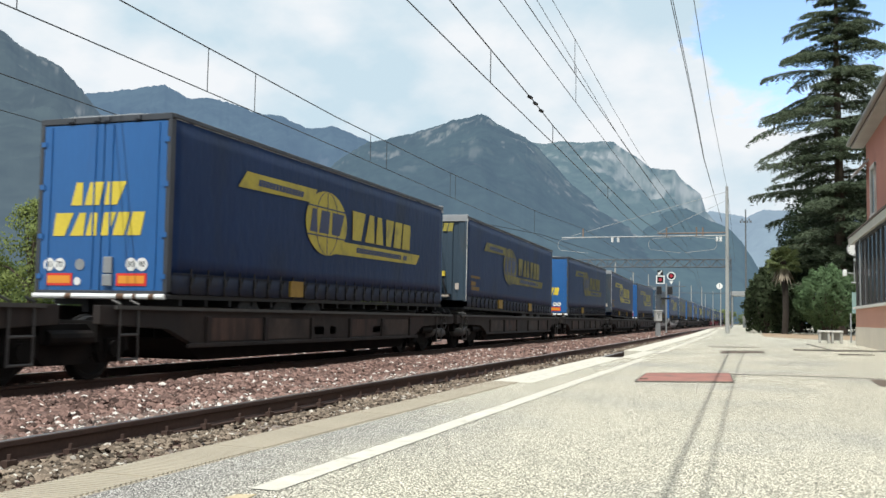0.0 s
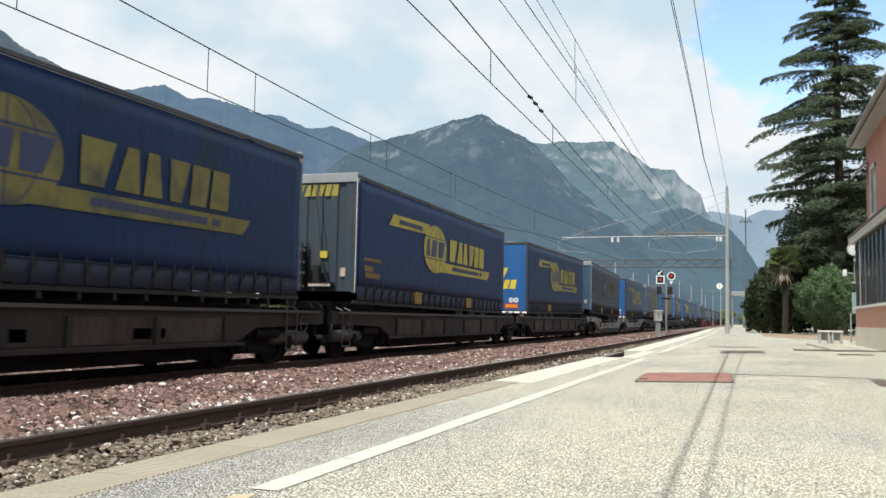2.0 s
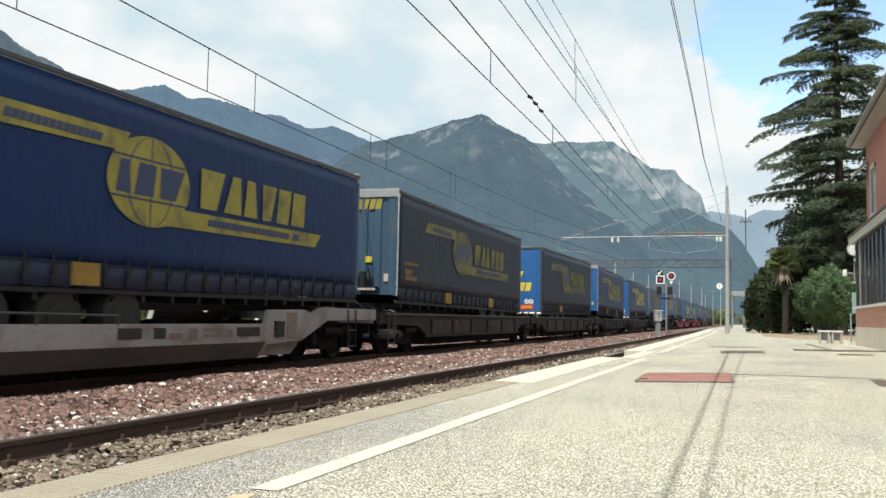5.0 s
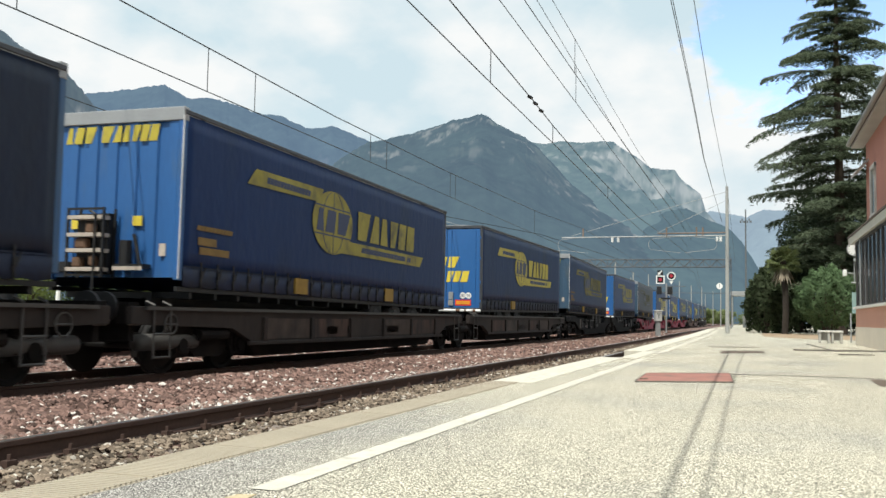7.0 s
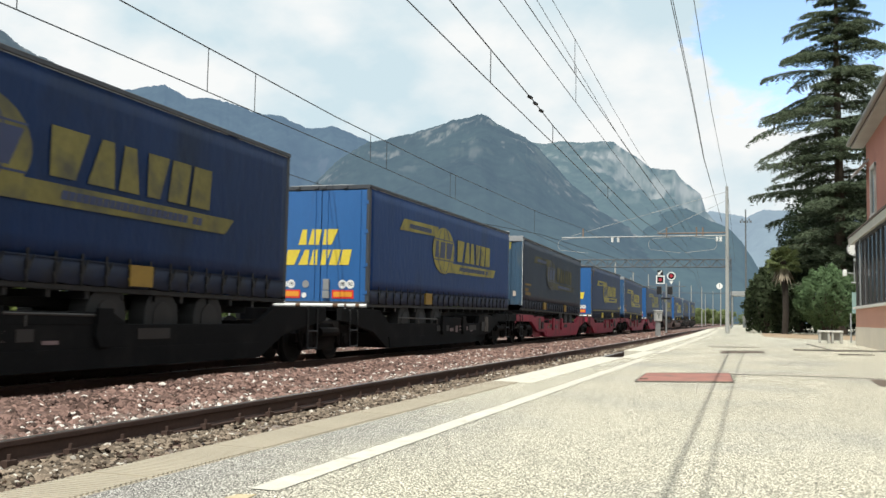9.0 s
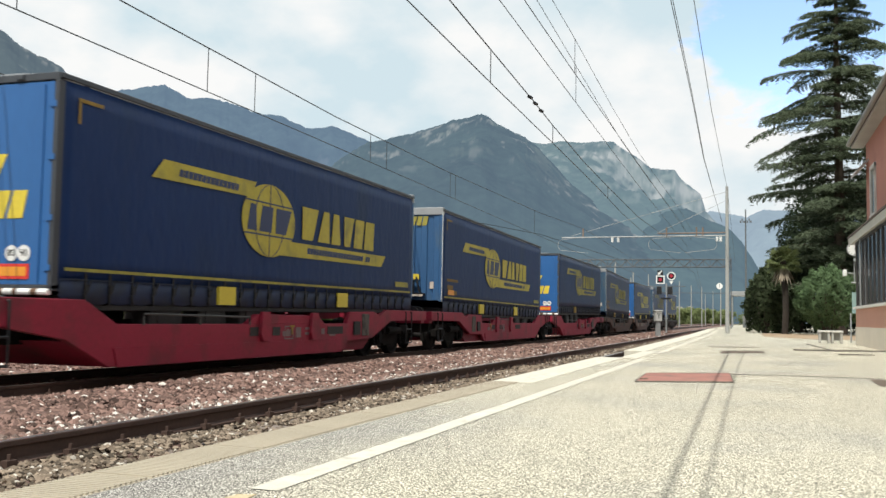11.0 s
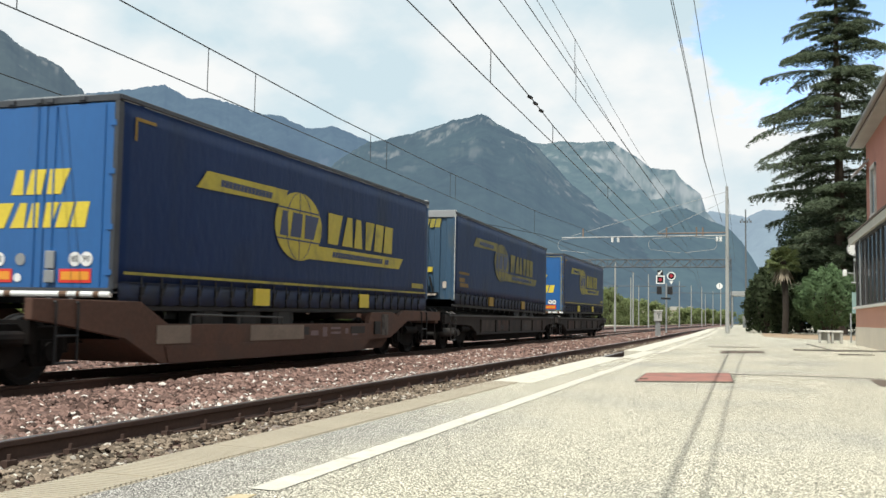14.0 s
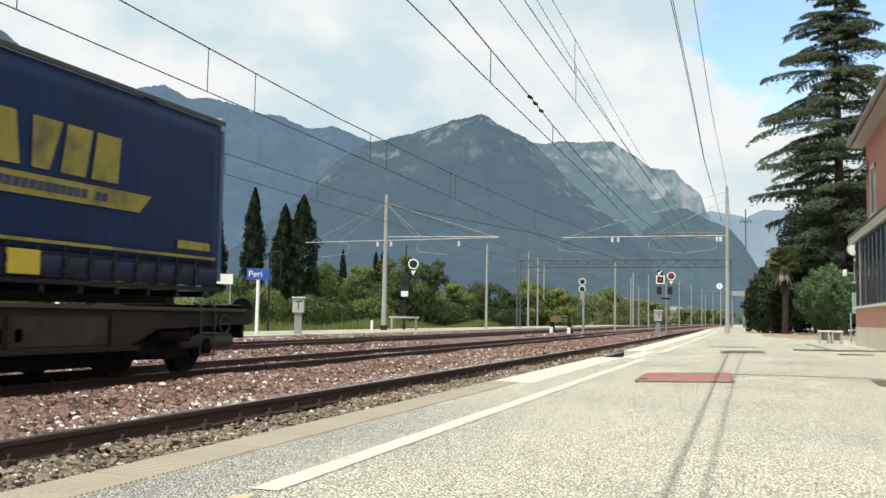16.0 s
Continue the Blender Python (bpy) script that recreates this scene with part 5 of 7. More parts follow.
def cypress(label, at, height, radius, seed):
    rng = np.random.default_rng(seed)
    t = thing("cypress_tree", label, "tree", "cypresses", at=at)
    bm = bmesh.new()
    limb(bm, [(0, 0, -0.4), (0, 0, height * 0.5), (0, 0, height * 0.95)], 0.18, 0.02)
    part("trunk", bm, M["bark"], t)
    n = 12000
    q = rng.uniform(0.03, 1, n)
    prof = np.minimum(1, (1 - q) * 2.6) ** 0.7 * (0.75 + 0.25 * np.minimum(1, q * 6))
    a = rng.uniform(0, 2 * math.pi, n)
    lump = 1 + 0.20 * np.sin(a * 3 + q * 17 + seed) + 0.15 * np.sin(a * 5 - q * 31) + 0.10 * np.sin(a * 7 + q * 63)
    r = radius * prof * lump * rng.uniform(0.6, 1.05, n)
    p = np.stack([r * np.cos(a), r * np.sin(a), q * height], 1)
    v, f, shade = leaf_cloud(p, 0.11, rng, aim=np.array([0, 0, 0.9]), out=np.stack([np.cos(a), np.sin(a), 0.35 * np.sin(q * 60 + a * 2)], 1), soften=0.65)
    part("crown", cloud_mesh("crown", v, f, M["cypress"], shade), None, t, "dark columnar crown")
    return t


def cedar(at, height):
    rng = np.random.default_rng(11)
    t = thing("cedar_tree", "tall dark green cedar with layered drooping branches", "tree", at=at)
    bm = bmesh.new()
    limb(bm, [(0, 0, -0.5), (0.05, 0, height * 0.3), (-0.05, 0.05, height * 0.65), (0, 0, height)], 0.42, 0.03, 10)
    pts, aims = [], []
    z = 3.6
    k = 0
    while z < height - 0.4:
        q = z / height
        reach = min(4.8, 9.9 * (1 - q)) * (1 if z > 6 else 0.85)
        for j in range(9):
            a = k * 2.399 + rng.uniform(-0.3, 0.3)
            k += 1
            L = reach * (0.55, 0.72, 0.86, 1.0, 1.08)[int(rng.integers(5))]
            droop = rng.uniform(0.0, 0.20)
            up = rng.uniform(0.05, 0.34)
            zz = z + rng.uniform(-0.8, 0.8)
            way = np.array([math.cos(a), math.sin(a), 0])
            side = np.array([-way[1], way[0], 0])
            spine = [np.array([0, 0, zz]) + way * L * s + np.array([0, 0, L * (up * s - (up + droop) * s * s)]) for s in (0, 0.33, 0.66, 1.0)]
            limb(bm, [tuple(p) for p in spine], 0.085 * (1 - q) + 0.02, 0.012, 5)
            n = int((170 + 250 * L) * (1.35 if z < 11 else 1.05))
            node = np.round(rng.uniform(0.5, 11.49, n)) / 11.5
            hand = rng.choice([-1.0, 1.0], n)
            f = rng.uniform(0, 1, n) ** 0.8
            tip = rng.uniform(0, 1, n) < 0.16
            reach_f = np.where(tip, 0.0, 0.36 * L * (1.12 - 0.75 * node) * (0.75 + 0.5 * np.sin(node * 37 + hand * 2 + k) ** 2))
            ss = np.where(tip, rng.uniform(0.05, 1.04, n), node + f * reach_f * 0.62 / L)
            lat = hand * f * reach_f * 0.82 + rng.normal(0, 0.05, n)
            base = np.array([0, 0, zz]) + way * (L * ss)[:, None] + side * lat[:, None]
            base[:, 2] += L * (up * ss - (up + droop) * ss * ss) - 0.22 * f * f * reach_f - np.abs(rng.normal(0, 0.07 + 0.10 * (1 - q), n)) + 0.05
            pts.append(base)
            aims.append(way * 0.75 + side * (hand * np.where(tip, 0.2, 0.75))[:, None] + np.array([0, 0, -0.22]))
        z += 0.80 + 0.45 * (1 - q)
    part("trunk", bm, M["bark"], t, "straight dark trunk with bare limbs")
    p, aim = np.concatenate(pts), np.concatenate(aims)
    v, f, shade = leaf_cloud(p, 0.125, rng, flat=0.25, aspect=0.17, aim=aim, out=aim * 0.6 + np.array([0, 0, 0.75]), soften=0.6)
    part("crown", cloud_mesh("crown", v, f, M["cedar"], shade), None, t, "flat tiers of dark needles")


def dense_shrub(name, label, at, rx, ry, h, material, seed, leaves, size, group=""):
    rng = np.random.default_rng(seed)
    t = thing(name, label, "bush", group, at=at)
    bm = bmesh.new()
    for k in range(4):
        a = k * 1.7
        limb(bm, [(0.12 * math.cos(a), 0.12 * math.sin(a), -0.1), (0.3 * rx * math.cos(a), 0.3 * rx * math.sin(a), h * 0.3), (0.5 * rx * math.cos(a), 0.5 * rx * math.sin(a), h * 0.6)], 0.09, 0.03, 6)
    part("trunk", bm, M["bark"], t)
    u = rng.normal(size=(leaves, 3))
    u /= np.linalg.norm(u, axis=1)[:, None]
    lump = 1 + 0.10 * np.sin(u[:, 0] * 7 + seed) * np.sin(u[:, 2] * 6 + u[:, 1] * 5) + 0.07 * np.sin(u[:, 0] * 15 + u[:, 2] * 13)
    r = lump * np.maximum(rng.uniform(0.55, 1.0, leaves), rng.uniform(0.7, 1.0, leaves))
    if name == "yew_bush":
        # full down to the ground
        low = u[:, 2] < 0
        u[low, :2] /= np.sqrt(1 - u[low, 2:3] ** 2) ** 0.75 + 1e-3
        u[low, 2] *= 1.18
    p = u * r[:, None] * np.array([rx, ry, h * 0.46]) + np.array([0, 0, h * 0.55])
    p[:, :2] *= (1 - 0.28 * np.clip((p[:, 2:3] / h - 0.5) * 2, 0, 1))
    ripple = np.stack([np.sin(p[:, 2] * 5 + p[:, 1] * 4), np.sin(p[:, 0] * 5 + p[:, 2] * 4), np.sin(p[:, 1] * 5 - p[:, 0] * 4)], 1)
    v, f, shade = leaf_cloud(p, size, rng, out=u + 0.45 * ripple, soften=0.85)
    part("crown", cloud_mesh("crown", v, f, material, shade), None, t)
    return t


def palm(at, h):
    rng = np.random.default_rng(6)
    t = thing("palm_tree", "fan palm with a shaggy trunk and pale dead fronds", "palm", at=at)
    bm = bmesh.new()
    pts = [(0.25 * math.sin(k * 0.5) * 0.3, 0, -0.2 + k * h / 8) for k in range(9)]
    limb(bm, pts, 0.19, 0.17, 10)
    part("trunk", bm, M["palm_bark"], t, "dark fibrous trunk")
    v, f = [], []
    top = np.array([pts[-1][0], 0, h - 0.2])
    for k in range(46):
        a, e = k * 2.399, math.asin(rng.uniform(-0.55, 0.98))
        stem = np.array([math.cos(a) * math.cos(e), math.sin(a) * math.cos(e), math.sin(e)])
        c = top + stem * rng.uniform(0.36, 0.68)
        side = np.cross(stem, [0, 0, 1.0])
        side /= np.linalg.norm(side) + 1e-6
        upv = np.cross(side, stem)
        for j in range(15):
            b = radians(-105 + 15 * j)
            d = stem * math.cos(b) + side * math.sin(b) + np.array([0, 0, -0.18 * abs(b)])
            L = 0.60 * (1 - 0.15 * abs(b))
            w = upv * 0.02 + np.cross(d, upv) * 0.045
            i = len(v)
            v += [c, c + d * L * 0.55 + w, c + d * L + np.array([0, 0, -0.14]), c + d * L * 0.55 - w]
            f.append((i, i + 1, i + 2, i + 3))
    part("crown", cloud_mesh("crown", v, f, M["palm"]), None, t, "round head of green fans")
    v, f = [], []
    for k in range(60):
        a = rng.uniform(0, 6.28)
        c = top + np.array([math.cos(a) * 0.22, math.sin(a) * 0.22, -rng.uniform(0.2, 0.6)])
        e = c + np.array([math.cos(a) * rng.uniform(0.2, 0.6), math.sin(a) * rng.uniform(0.2, 0.6), -rng.uniform(0.5, 1.1)])
        w = np.array([-math.sin(a), math.cos(a), 0]) * 0.06
        i = len(v)
        v += [c, (c + e) / 2 + w, e, (c + e) / 2 - w]
        f.append((i, i + 1, i + 2, i + 3))
    part("dead_fronds", cloud_mesh("dead_fronds", v, f, M["dead_frond"]), None, t, "pale hanging dead fronds")


def plants():
    cedar((5.3, 62.0, 0.38), 26.5)
    palm((1.98, 58.5, 0.36), 4.45)
    dense_shrub("laurel_bush", "round glossy green laurel bush on a short trunk", (4.28, 57.0, 0.36), 1.90, 1.90, 3.85, M["bush"], 3, 11000, 0.085)
    # dark yews; they also stand in for shade in the cedar's lower crown
    for x, y, r, h, sd in ((1.7, 76, 1.5, 5.0, 5), (3.2, 68, 1.9, 6.0, 8), (4.9, 71, 2.6, 9.5, 12), (7.3, 70, 3.0, 10.5, 14), (9.8, 74, 3.6, 13.0, 17), (5.6, 84, 3.6, 12.5, 23)):
        dense_shrub("yew_bush", "dark green dense yew behind the platform", (x, y, 0.36), r, r, h, M["cypress"], sd, 9000, 0.15, "yews beside the platform")
    dense_shrub("yew_bush", "feathery green yew beside the palm", (0.95, 61.0, 0.36), 1.25, 1.2, 3.9, M["yew"], 31, 5200, 0.12, "yews beside the platform")
    dense_shrub("yew_bush", "feathery green yew beside the palm", (1.75, 63.5, 0.36), 1.5, 1.3, 4.9, M["yew"], 37, 5200, 0.12, "yews beside the platform")
    cypress("slim dark green cypress behind the tracks", (-37.5, 66.0, -0.4), 11.4, 0.82, 2)
    cypress("dark green cypress standing close against another", (-34.75, 66.0, -0.4), 10.0, 0.95, 5)
    cypress("ragged dark green cypress behind the tracks", (-33.3, 66.3, -0.4), 10.75, 1.15, 7)
    cypress("slim dark green cypress behind the tracks", (-40.9, 66.0, -0.4), 10.0, 0.75, 9)
    cypress("small distant cypress above the hedge", (-53.1, 130.0, -0.4), 10.9, 0.7, 12)
    cypress("small distant cypress above the hedge", (-51.7, 130.0, -0.4), 12.0, 0.85, 15)
    cypress("small distant cypress above the hedge", (-58.5, 130.0, -0.4), 11.3, 0.6, 19)
    rows = ((-44, 47, 4.6, 2.8, "hedge", 20), (-39, 55, 4.4, 2.6, "hedge_dark", 21), (-36, 62, 4.2, 2.8, "hedge", 22), (-33.5, 69, 4.9, 3.0, "hedge_light", 23),
            (-31.5, 75, 5.2, 3.0, "hedge", 24), (-30.5, 81, 7.2, 3.3, "hedge", 25), (-28.8, 84.5, 7.0, 2.9, "hedge_dark", 26), (-29.5, 93, 5.2, 3.0, "hedge_light", 27),
            (-28, 100, 5.2, 3.4, "hedge_dark", 28), (-27, 108, 5.0, 3.0, "hedge_dark", 29), (-26.8, 116, 6.3, 3.2, "hedge_light", 30), (-26.5, 126, 5.6, 3.4, "hedge", 31),
            (-26, 137, 6.0, 3.8, "hedge", 32), (-26, 150, 5.4, 3.6, "hedge_dark", 33), (-26, 166, 6.4, 4.2, "hedge", 34), (-26.5, 184, 6.8, 4.6, "hedge_dark", 35),
            (-27.5, 206, 6.8, 4.8, "hedge", 36), (-29, 232, 7.2, 5.2, "hedge_dark", 37), (-31, 262, 7.4, 5.6, "hedge", 38), (-33, 300, 8.0, 6.5, "hedge_dark", 39),
            (-35, 39, 7.6, 2.9, "hedge_light", 50), (-34.6, 42.5, 6.4, 2.7, "hedge", 51), (-37.5, 50, 6.0, 3.0, "hedge_light", 52), (-50, 44, 6.5, 3.4, "hedge_light", 40), (-47, 39, 6.0, 3.0, "hedge", 41), (-43, 34, 6.3, 3.0, "hedge_light", 42), (-40, 28, 6.6, 3.2, "hedge", 43), (-52, 33, 7.5, 3.6, "hedge_dark", 44),
            (-37.5, 80, 6.5, 3.2, "hedge", 53), (-34.3, 80, 6.2, 3.0, "hedge_light", 54), (-32.2, 83, 5.8, 2.8, "hedge", 55), (-22.4, 116, 5.2, 2.6, "hedge_light", 56), (-24.3, 173, 7.6, 4.2, "hedge_light", 57), (-36, 76, 5.5, 3.2, "hedge_dark", 45), (-34, 92, 5.6, 3.4, "hedge", 46), (-24.0, 262, 6.8, 4.6, "hedge_light", 58), (-25.0, 282, 6.4, 5.0, "hedge_light", 59), (-26.5, 412, 7.2, 6.0, "hedge", 60), (-24.5, 555, 8.4, 7.5, "hedge_light", 61), (-20, 562, 8.0, 7.5, "hedge_light", 62), (-13.0, 575, 8.6, 8.0, "hedge", 63), (-31, 590, 9.0, 8.0, "hedge", 47), (2, 300, 7.0, 5.5, "hedge_dark", 48), (-27, 480, 8.0, 7.0, "hedge", 49))
    words = {"hedge": "leafy mid-green tree at the edge of the tracks", "hedge_light": "light yellow-green leafy tree beside the tracks", "hedge_dark": "dark green scrubby tree beside the tracks"}
    for x, y, h, r, k, sd in rows:
        # trees beyond 140 m get the leaves with haze in their colour
        broad_tree(words[k], (x, y, -0.42), h, r, M["hedge_hazed" if y > 140 else k], sd, leaves=10500 if y < 128 else 3800, size=0.075 + 0.0008 * max(0, y - 60))
    # scrub that closes the hedge low down
    rng = np.random.default_rng(77)
    for k in range(30):
        y = 44 + 2.9 * k + rng.uniform(-0.8, 0.8)
        x = -28.5 - 0.10 * (100 - y) + rng.uniform(-1.2, 1.0)
        h = rng.uniform(2.2, 3.6)
        dense_shrub("scrub_bush", "low leafy scrub along the edge of the tracks", (x, y, -0.42), rng.uniform(1.7, 2.5), rng.uniform(1.7, 2.4), h, M[("hedge", "hedge_dark", "hedge_light", "hedge")[k % 4]], 200 + k, 3600, 0.10, "trackside scrub")
    # tall grass behind the island platform
    rng = np.random.default_rng(8)
    n = 16000
    y = rng.uniform(30, 150, n)
    x = -22.5 - 0.02 * y + bendv(y) - np.abs(rng.normal(0, 2.6, n)) - 0.6
    tall = 0.30 + 0.75 * (0.5 + 0.5 * np.sin(y * 0.23 + x)) * rng.uniform(0.3, 1, n)
    lean = rng.normal(0, 0.16, (n, 2))
    w = 0.03 + 0.0004 * y
    v = np.empty((n, 3, 3))
    v[:, 0] = np.stack([x - w, y, np.full(n, -0.42)], 1)
    v[:, 1] = np.stack([x + w, y, np.full(n, -0.42)], 1)
    v[:, 2] = np.stack([x + lean[:, 0], y + lean[:, 1], tall - 0.1], 1)
    me = cloud_mesh("tall_grass", v.reshape(-1, 3), (np.arange(n)[:, None] * 3 + np.arange(3)).tolist(), M["grass"])
    tagged(new("tall_grass", me), "tall pale green grass growing beside the tracks", "grass", kind="stuff")


def bendv(y):
    return np.array([bend(q) for q in y])


plants()


# ---- ballast stones ----
def stones(zones, material, label, seed):
    rng = np.random.default_rng(seed)
    v, f = [], []
    shapes = []
    for k in range(14):
        p = np.array([(1, 0, 0), (-1, 0, 0), (0, 1, 0), (0, -1, 0), (0, 0, 1), (0, 0, -1), (0.6, 0.6, 0.5), (-0.6, -0.6, 0.5)]) * rng.uniform(0.65, 1.25, (8, 1)) + rng.normal(0, 0.12, (8, 3))
        shapes.append(p)
    tri = [(0, 6, 4), (6, 2, 4), (2, 1, 4), (1, 7, 4), (7, 3, 4), (3, 0, 4), (0, 2, 6), (1, 3, 7), (2, 0, 5), (1, 2, 5), (3, 1, 5), (0, 3, 5)]
    pv, pf, base = [], [], 0
    tri = np.array(tri)
    for x0, x1, y0, y1, n, z, s in zones:
        q = rng.uniform(0, 1, n)
        y = y0 + (y1 - y0) * q ** 1.35
        x = rng.uniform(x0, x1, n)
        hump = 0.018 * np.sin(x * 2.1 + y * 0.9) + 0.012 * np.sin(y * 2.7 - x * 3) + np.interp(x, [b[0] for b in BED], [b[1] for b in BED])
        for k in range(n):
            sh = shapes[rng.integers(14)]
            a = rng.uniform(0, 6.28)
            ca, sa = math.cos(a), math.sin(a)
            r = s * rng.uniform(0.6, 1.5)
            w = sh * r * np.array([1, rng.uniform(0.6, 1), rng.uniform(0.45, 0.85)])
            ww = np.stack([w[:, 0] * ca - w[:, 1] * sa + x[k], w[:, 0] * sa + w[:, 1] * ca + y[k], w[:, 2] + z + hump[k]], 1)
            pv.append(ww)
            pf.append(tri + base)
            base += 8
    V, F = np.concatenate(pv), np.concatenate(pf)
    me = bpy.data.meshes.new("ballast_stones")
    me.from_pydata(V.tolist(), [], F.tolist())
    me.materials.append(material)
    tagged(new("ballast_stones", me), label, "ballast", kind="stuff")


stones(((-8.75, -5.9, 5, 26, 22500, 0.012, 0.040), (-8.75, -5.15, 26, 60, 9000, 0.014, 0.046), (-14.6, -5.3, 60, 95, 7000, 0.015, 0.07), (-14.9, -10.7, 8, 40, 7500, 0.015, 0.050), (-10.5, -9.1, 6, 30, 3500, 0.01, 0.042), (-17.5, -15.0, 10, 50, 2500, 0.01, 0.050)),
       M["stone"], "angular reddish crushed ballast stones with pale singles", 21)
stones(((-6.15, -5.1, 4, 26, 9500, 0.020, 0.034), (-17.70, -16.9, 12, 60, 3600, 0.01, 0.045)), M["stone_mixed"], "mixed pale and brown ballast stones along the rail", 23)
stones(((-5.0, -2.87, 1.5, 22, 21000, 0.035, 0.026), (-5.0, -2.87, 20, 55, 4500, 0.04, 0.036)), M["stone_oily"], "brown oil-stained ballast stones beside the platform", 22)


# ---- platform details ----
def on_platform(name, pts, material, label, category="cover", thick=0.006, kind=""):
    bm = bmesh.new()
    lo, hi = [], []
    for x, y in pts:
        z = platform_z(y)
        lo.append(bm.verts.new((x, y, z - 0.02)))
        hi.append(bm.verts.new((x, y, z + thick)))
    bm.faces.new(hi)
    bm.faces.new(lo[::-1])
    for k in range(len(pts)):
        j = (k + 1) % len(pts)
        bm.faces.new((lo[k], lo[j], hi[j], hi[k]))
    return solid(name, bm, material, label, category, kind)


def seam(pts, width, rise=0.010, label="dark tar joint in the platform asphalt"):
    bm = bmesh.new()
    prev = None
    fine = []
    for (xa, ya), (xb, yb) in zip(pts, pts[1:]):
        for k in range(12):
            fine.append((xa + (xb - xa) * k / 12 + 0.012 * noise.noise(Vector((ya + (yb - ya) * k / 12, xa * 3, 1))), ya + (yb - ya) * k / 12))
    fine.append(pts[-1])
    for k, (x, y) in enumerate(fine):
        a, b = fine[max(k - 1, 0)], fine[min(k + 1, len(fine) - 1)]
        d = Vector((b[0] - a[0], b[1] - a[1], 0)).normalized()
        nrm = Vector((-d.y, d.x, 0)) * width * (0.6 + 0.5 * noise.noise(Vector((x * 4, y * 2, 3))))
        lip = rise * (0.8 + 0.5 * noise.noise(Vector((x * 2, y * 2, 7))))
        row = [bm.verts.new((x + s * nrm.x, y + s * nrm.y, platform_z(y) + h)) for s, h in ((-1, -0.02), (-1, lip), (1, lip), (1, -0.02))]
        if prev:
            for i in range(3):
                bm.faces.new((prev[i], prev[i + 1], row[i + 1], row[i]))
        prev = row
    solid("tar_joint", bm, M["tar_soft"], label, "joint", "structure")


M["tar_soft"] = mat("worn_tar_joint", (0.15, 0.135, 0.115), 0.9, vary=0.3, scale=4, fine=60)


def platform_things():
    red = on_platform("cable_cover", [(-1.30, 11.45), (-0.18, 12.0), (-0.26, 14.0), (-1.36, 13.3)], M["red_plate"], "faded red painted steel cover in the platform", thick=0.014)
    corners = [(-1.30, 11.45), (-0.18, 12.0), (-0.26, 14.0), (-1.36, 13.3)]
    for (xa, ya), (xb, yb) in zip(corners, corners[1:] + corners[:1]):
        bm = bmesh.new()
        rod(bm, (xa, ya, 0.258), (xb, yb, 0.258), 0.011, 5)
        part("frame", bm, M["tar_soft"], red, "rusty steel rim")
    bm = bmesh.new()
    rod(bm, (-1.24, 11.9, 0.264), (-1.24, 11.9, 0.272), 0.05, 10)
    part("lifting_eye", bm, M["grey_plate"], red)
    on_platform("drain_cover", [(-0.64, 22.7), (0.36, 23.7), (0.36, 25.3), (-0.66, 24.6)], M["grey_plate"], "brown rusted steel drain cover in the platform")
    on_platform("drain_slot", [(-1.1, 27.7), (0.3, 28.2), (0.3, 28.55), (-1.1, 28.05)], M["grey_plate"], "narrow dark drain slot across the platform")
    on_platform("manhole_cover", [(1.5, 12.4), (2.6, 12.6), (2.6, 14.0), (1.53, 13.75)], M["grey_plate"], "brown rusted manhole cover in the platform")
    seam([(-1.32, 13.35), (-0.12, 13.9), (0.78, 14.04), (1.6, 14.0), (3.2, 14.2)], 0.020)
    seam([(1.12, 26.4), (2.1, 26.6), (3.3, 27.3), (5.5, 27.6)], 0.07, 0.045)
    seam([(1.85, 33.9), (2.0, 30), (2.13, 26.4)], 0.035, 0.03)
    seam([(2.0, 23.9), (2.8, 24.1)], 0.06, 0.03)
    on_platform("paint_patch", [(-1.99, 3.34), (-1.90, 3.36), (-1.91, 3.45), (-1.98, 3.42)], M["ochre_paint"], "worn orange paint mark on the platform", "paint mark", 0.004)
    on_platform("soil_bed", [(0.7, 47.5), (2.2, 44.2), (5.5, 43.6), (8.0, 44.0), (8.0, 59.5), (0.7, 59.5)], M["soil"], "dry sandy brown soil under the trees", "soil", 0.008, "structure")
    # painted kerb round the notch of the pedestrian crossing
    bm = bmesh.new()
    box(bm, -2.40, -2.06, 18.62, 22.78, -0.3, 0.262)
    solid("crossing_kerb", bm, M["white_paint"], "white painted kerb at the track crossing", "kerb", "structure", bevel=0.01)
    # benches
    for x in (2.56, 2.98):
        b = thing("bench_stool", "small concrete seat with a white slab top", "bench", "seats by the building", at=(x, 36.3, platform_z(36.3)))
        bm = bmesh.new()
        box(bm, -0.205, 0.205, -0.20, 0.20, 0.39, 0.46)
        part("seat", bm, M["white_slab"], b, "pale stone slab", 0.01)
        for lx in (-0.145, 0.145):
            bm = bmesh.new()
            box(bm, lx - 0.04, lx + 0.04, -0.17, 0.17, 0, 0.39)
            part("leg", bm, M["concrete"], b, "", 0.006)
        bm = bmesh.new()
        box(bm, -0.104, 0.104, -0.03, 0.03, 0.10, 0.389)
        part("panel", bm, M["concrete"], b)
    # thin post
    bm = bmesh.new()
    rod(bm, (1.62, 101, 0.3), (1.62, 101, 3.4), 0.06, 8)
    solid("post", bm, M["grey_steel"], "thin grey steel post before the hedge", "post")


M["soil"] = mat("sandy_soil", (0.30, 0.215, 0.135), 0.95, vary=0.3, scale=0.8, fine=9, dirt=(0.40, 0.34, 0.25), dirt_amount=0.3)
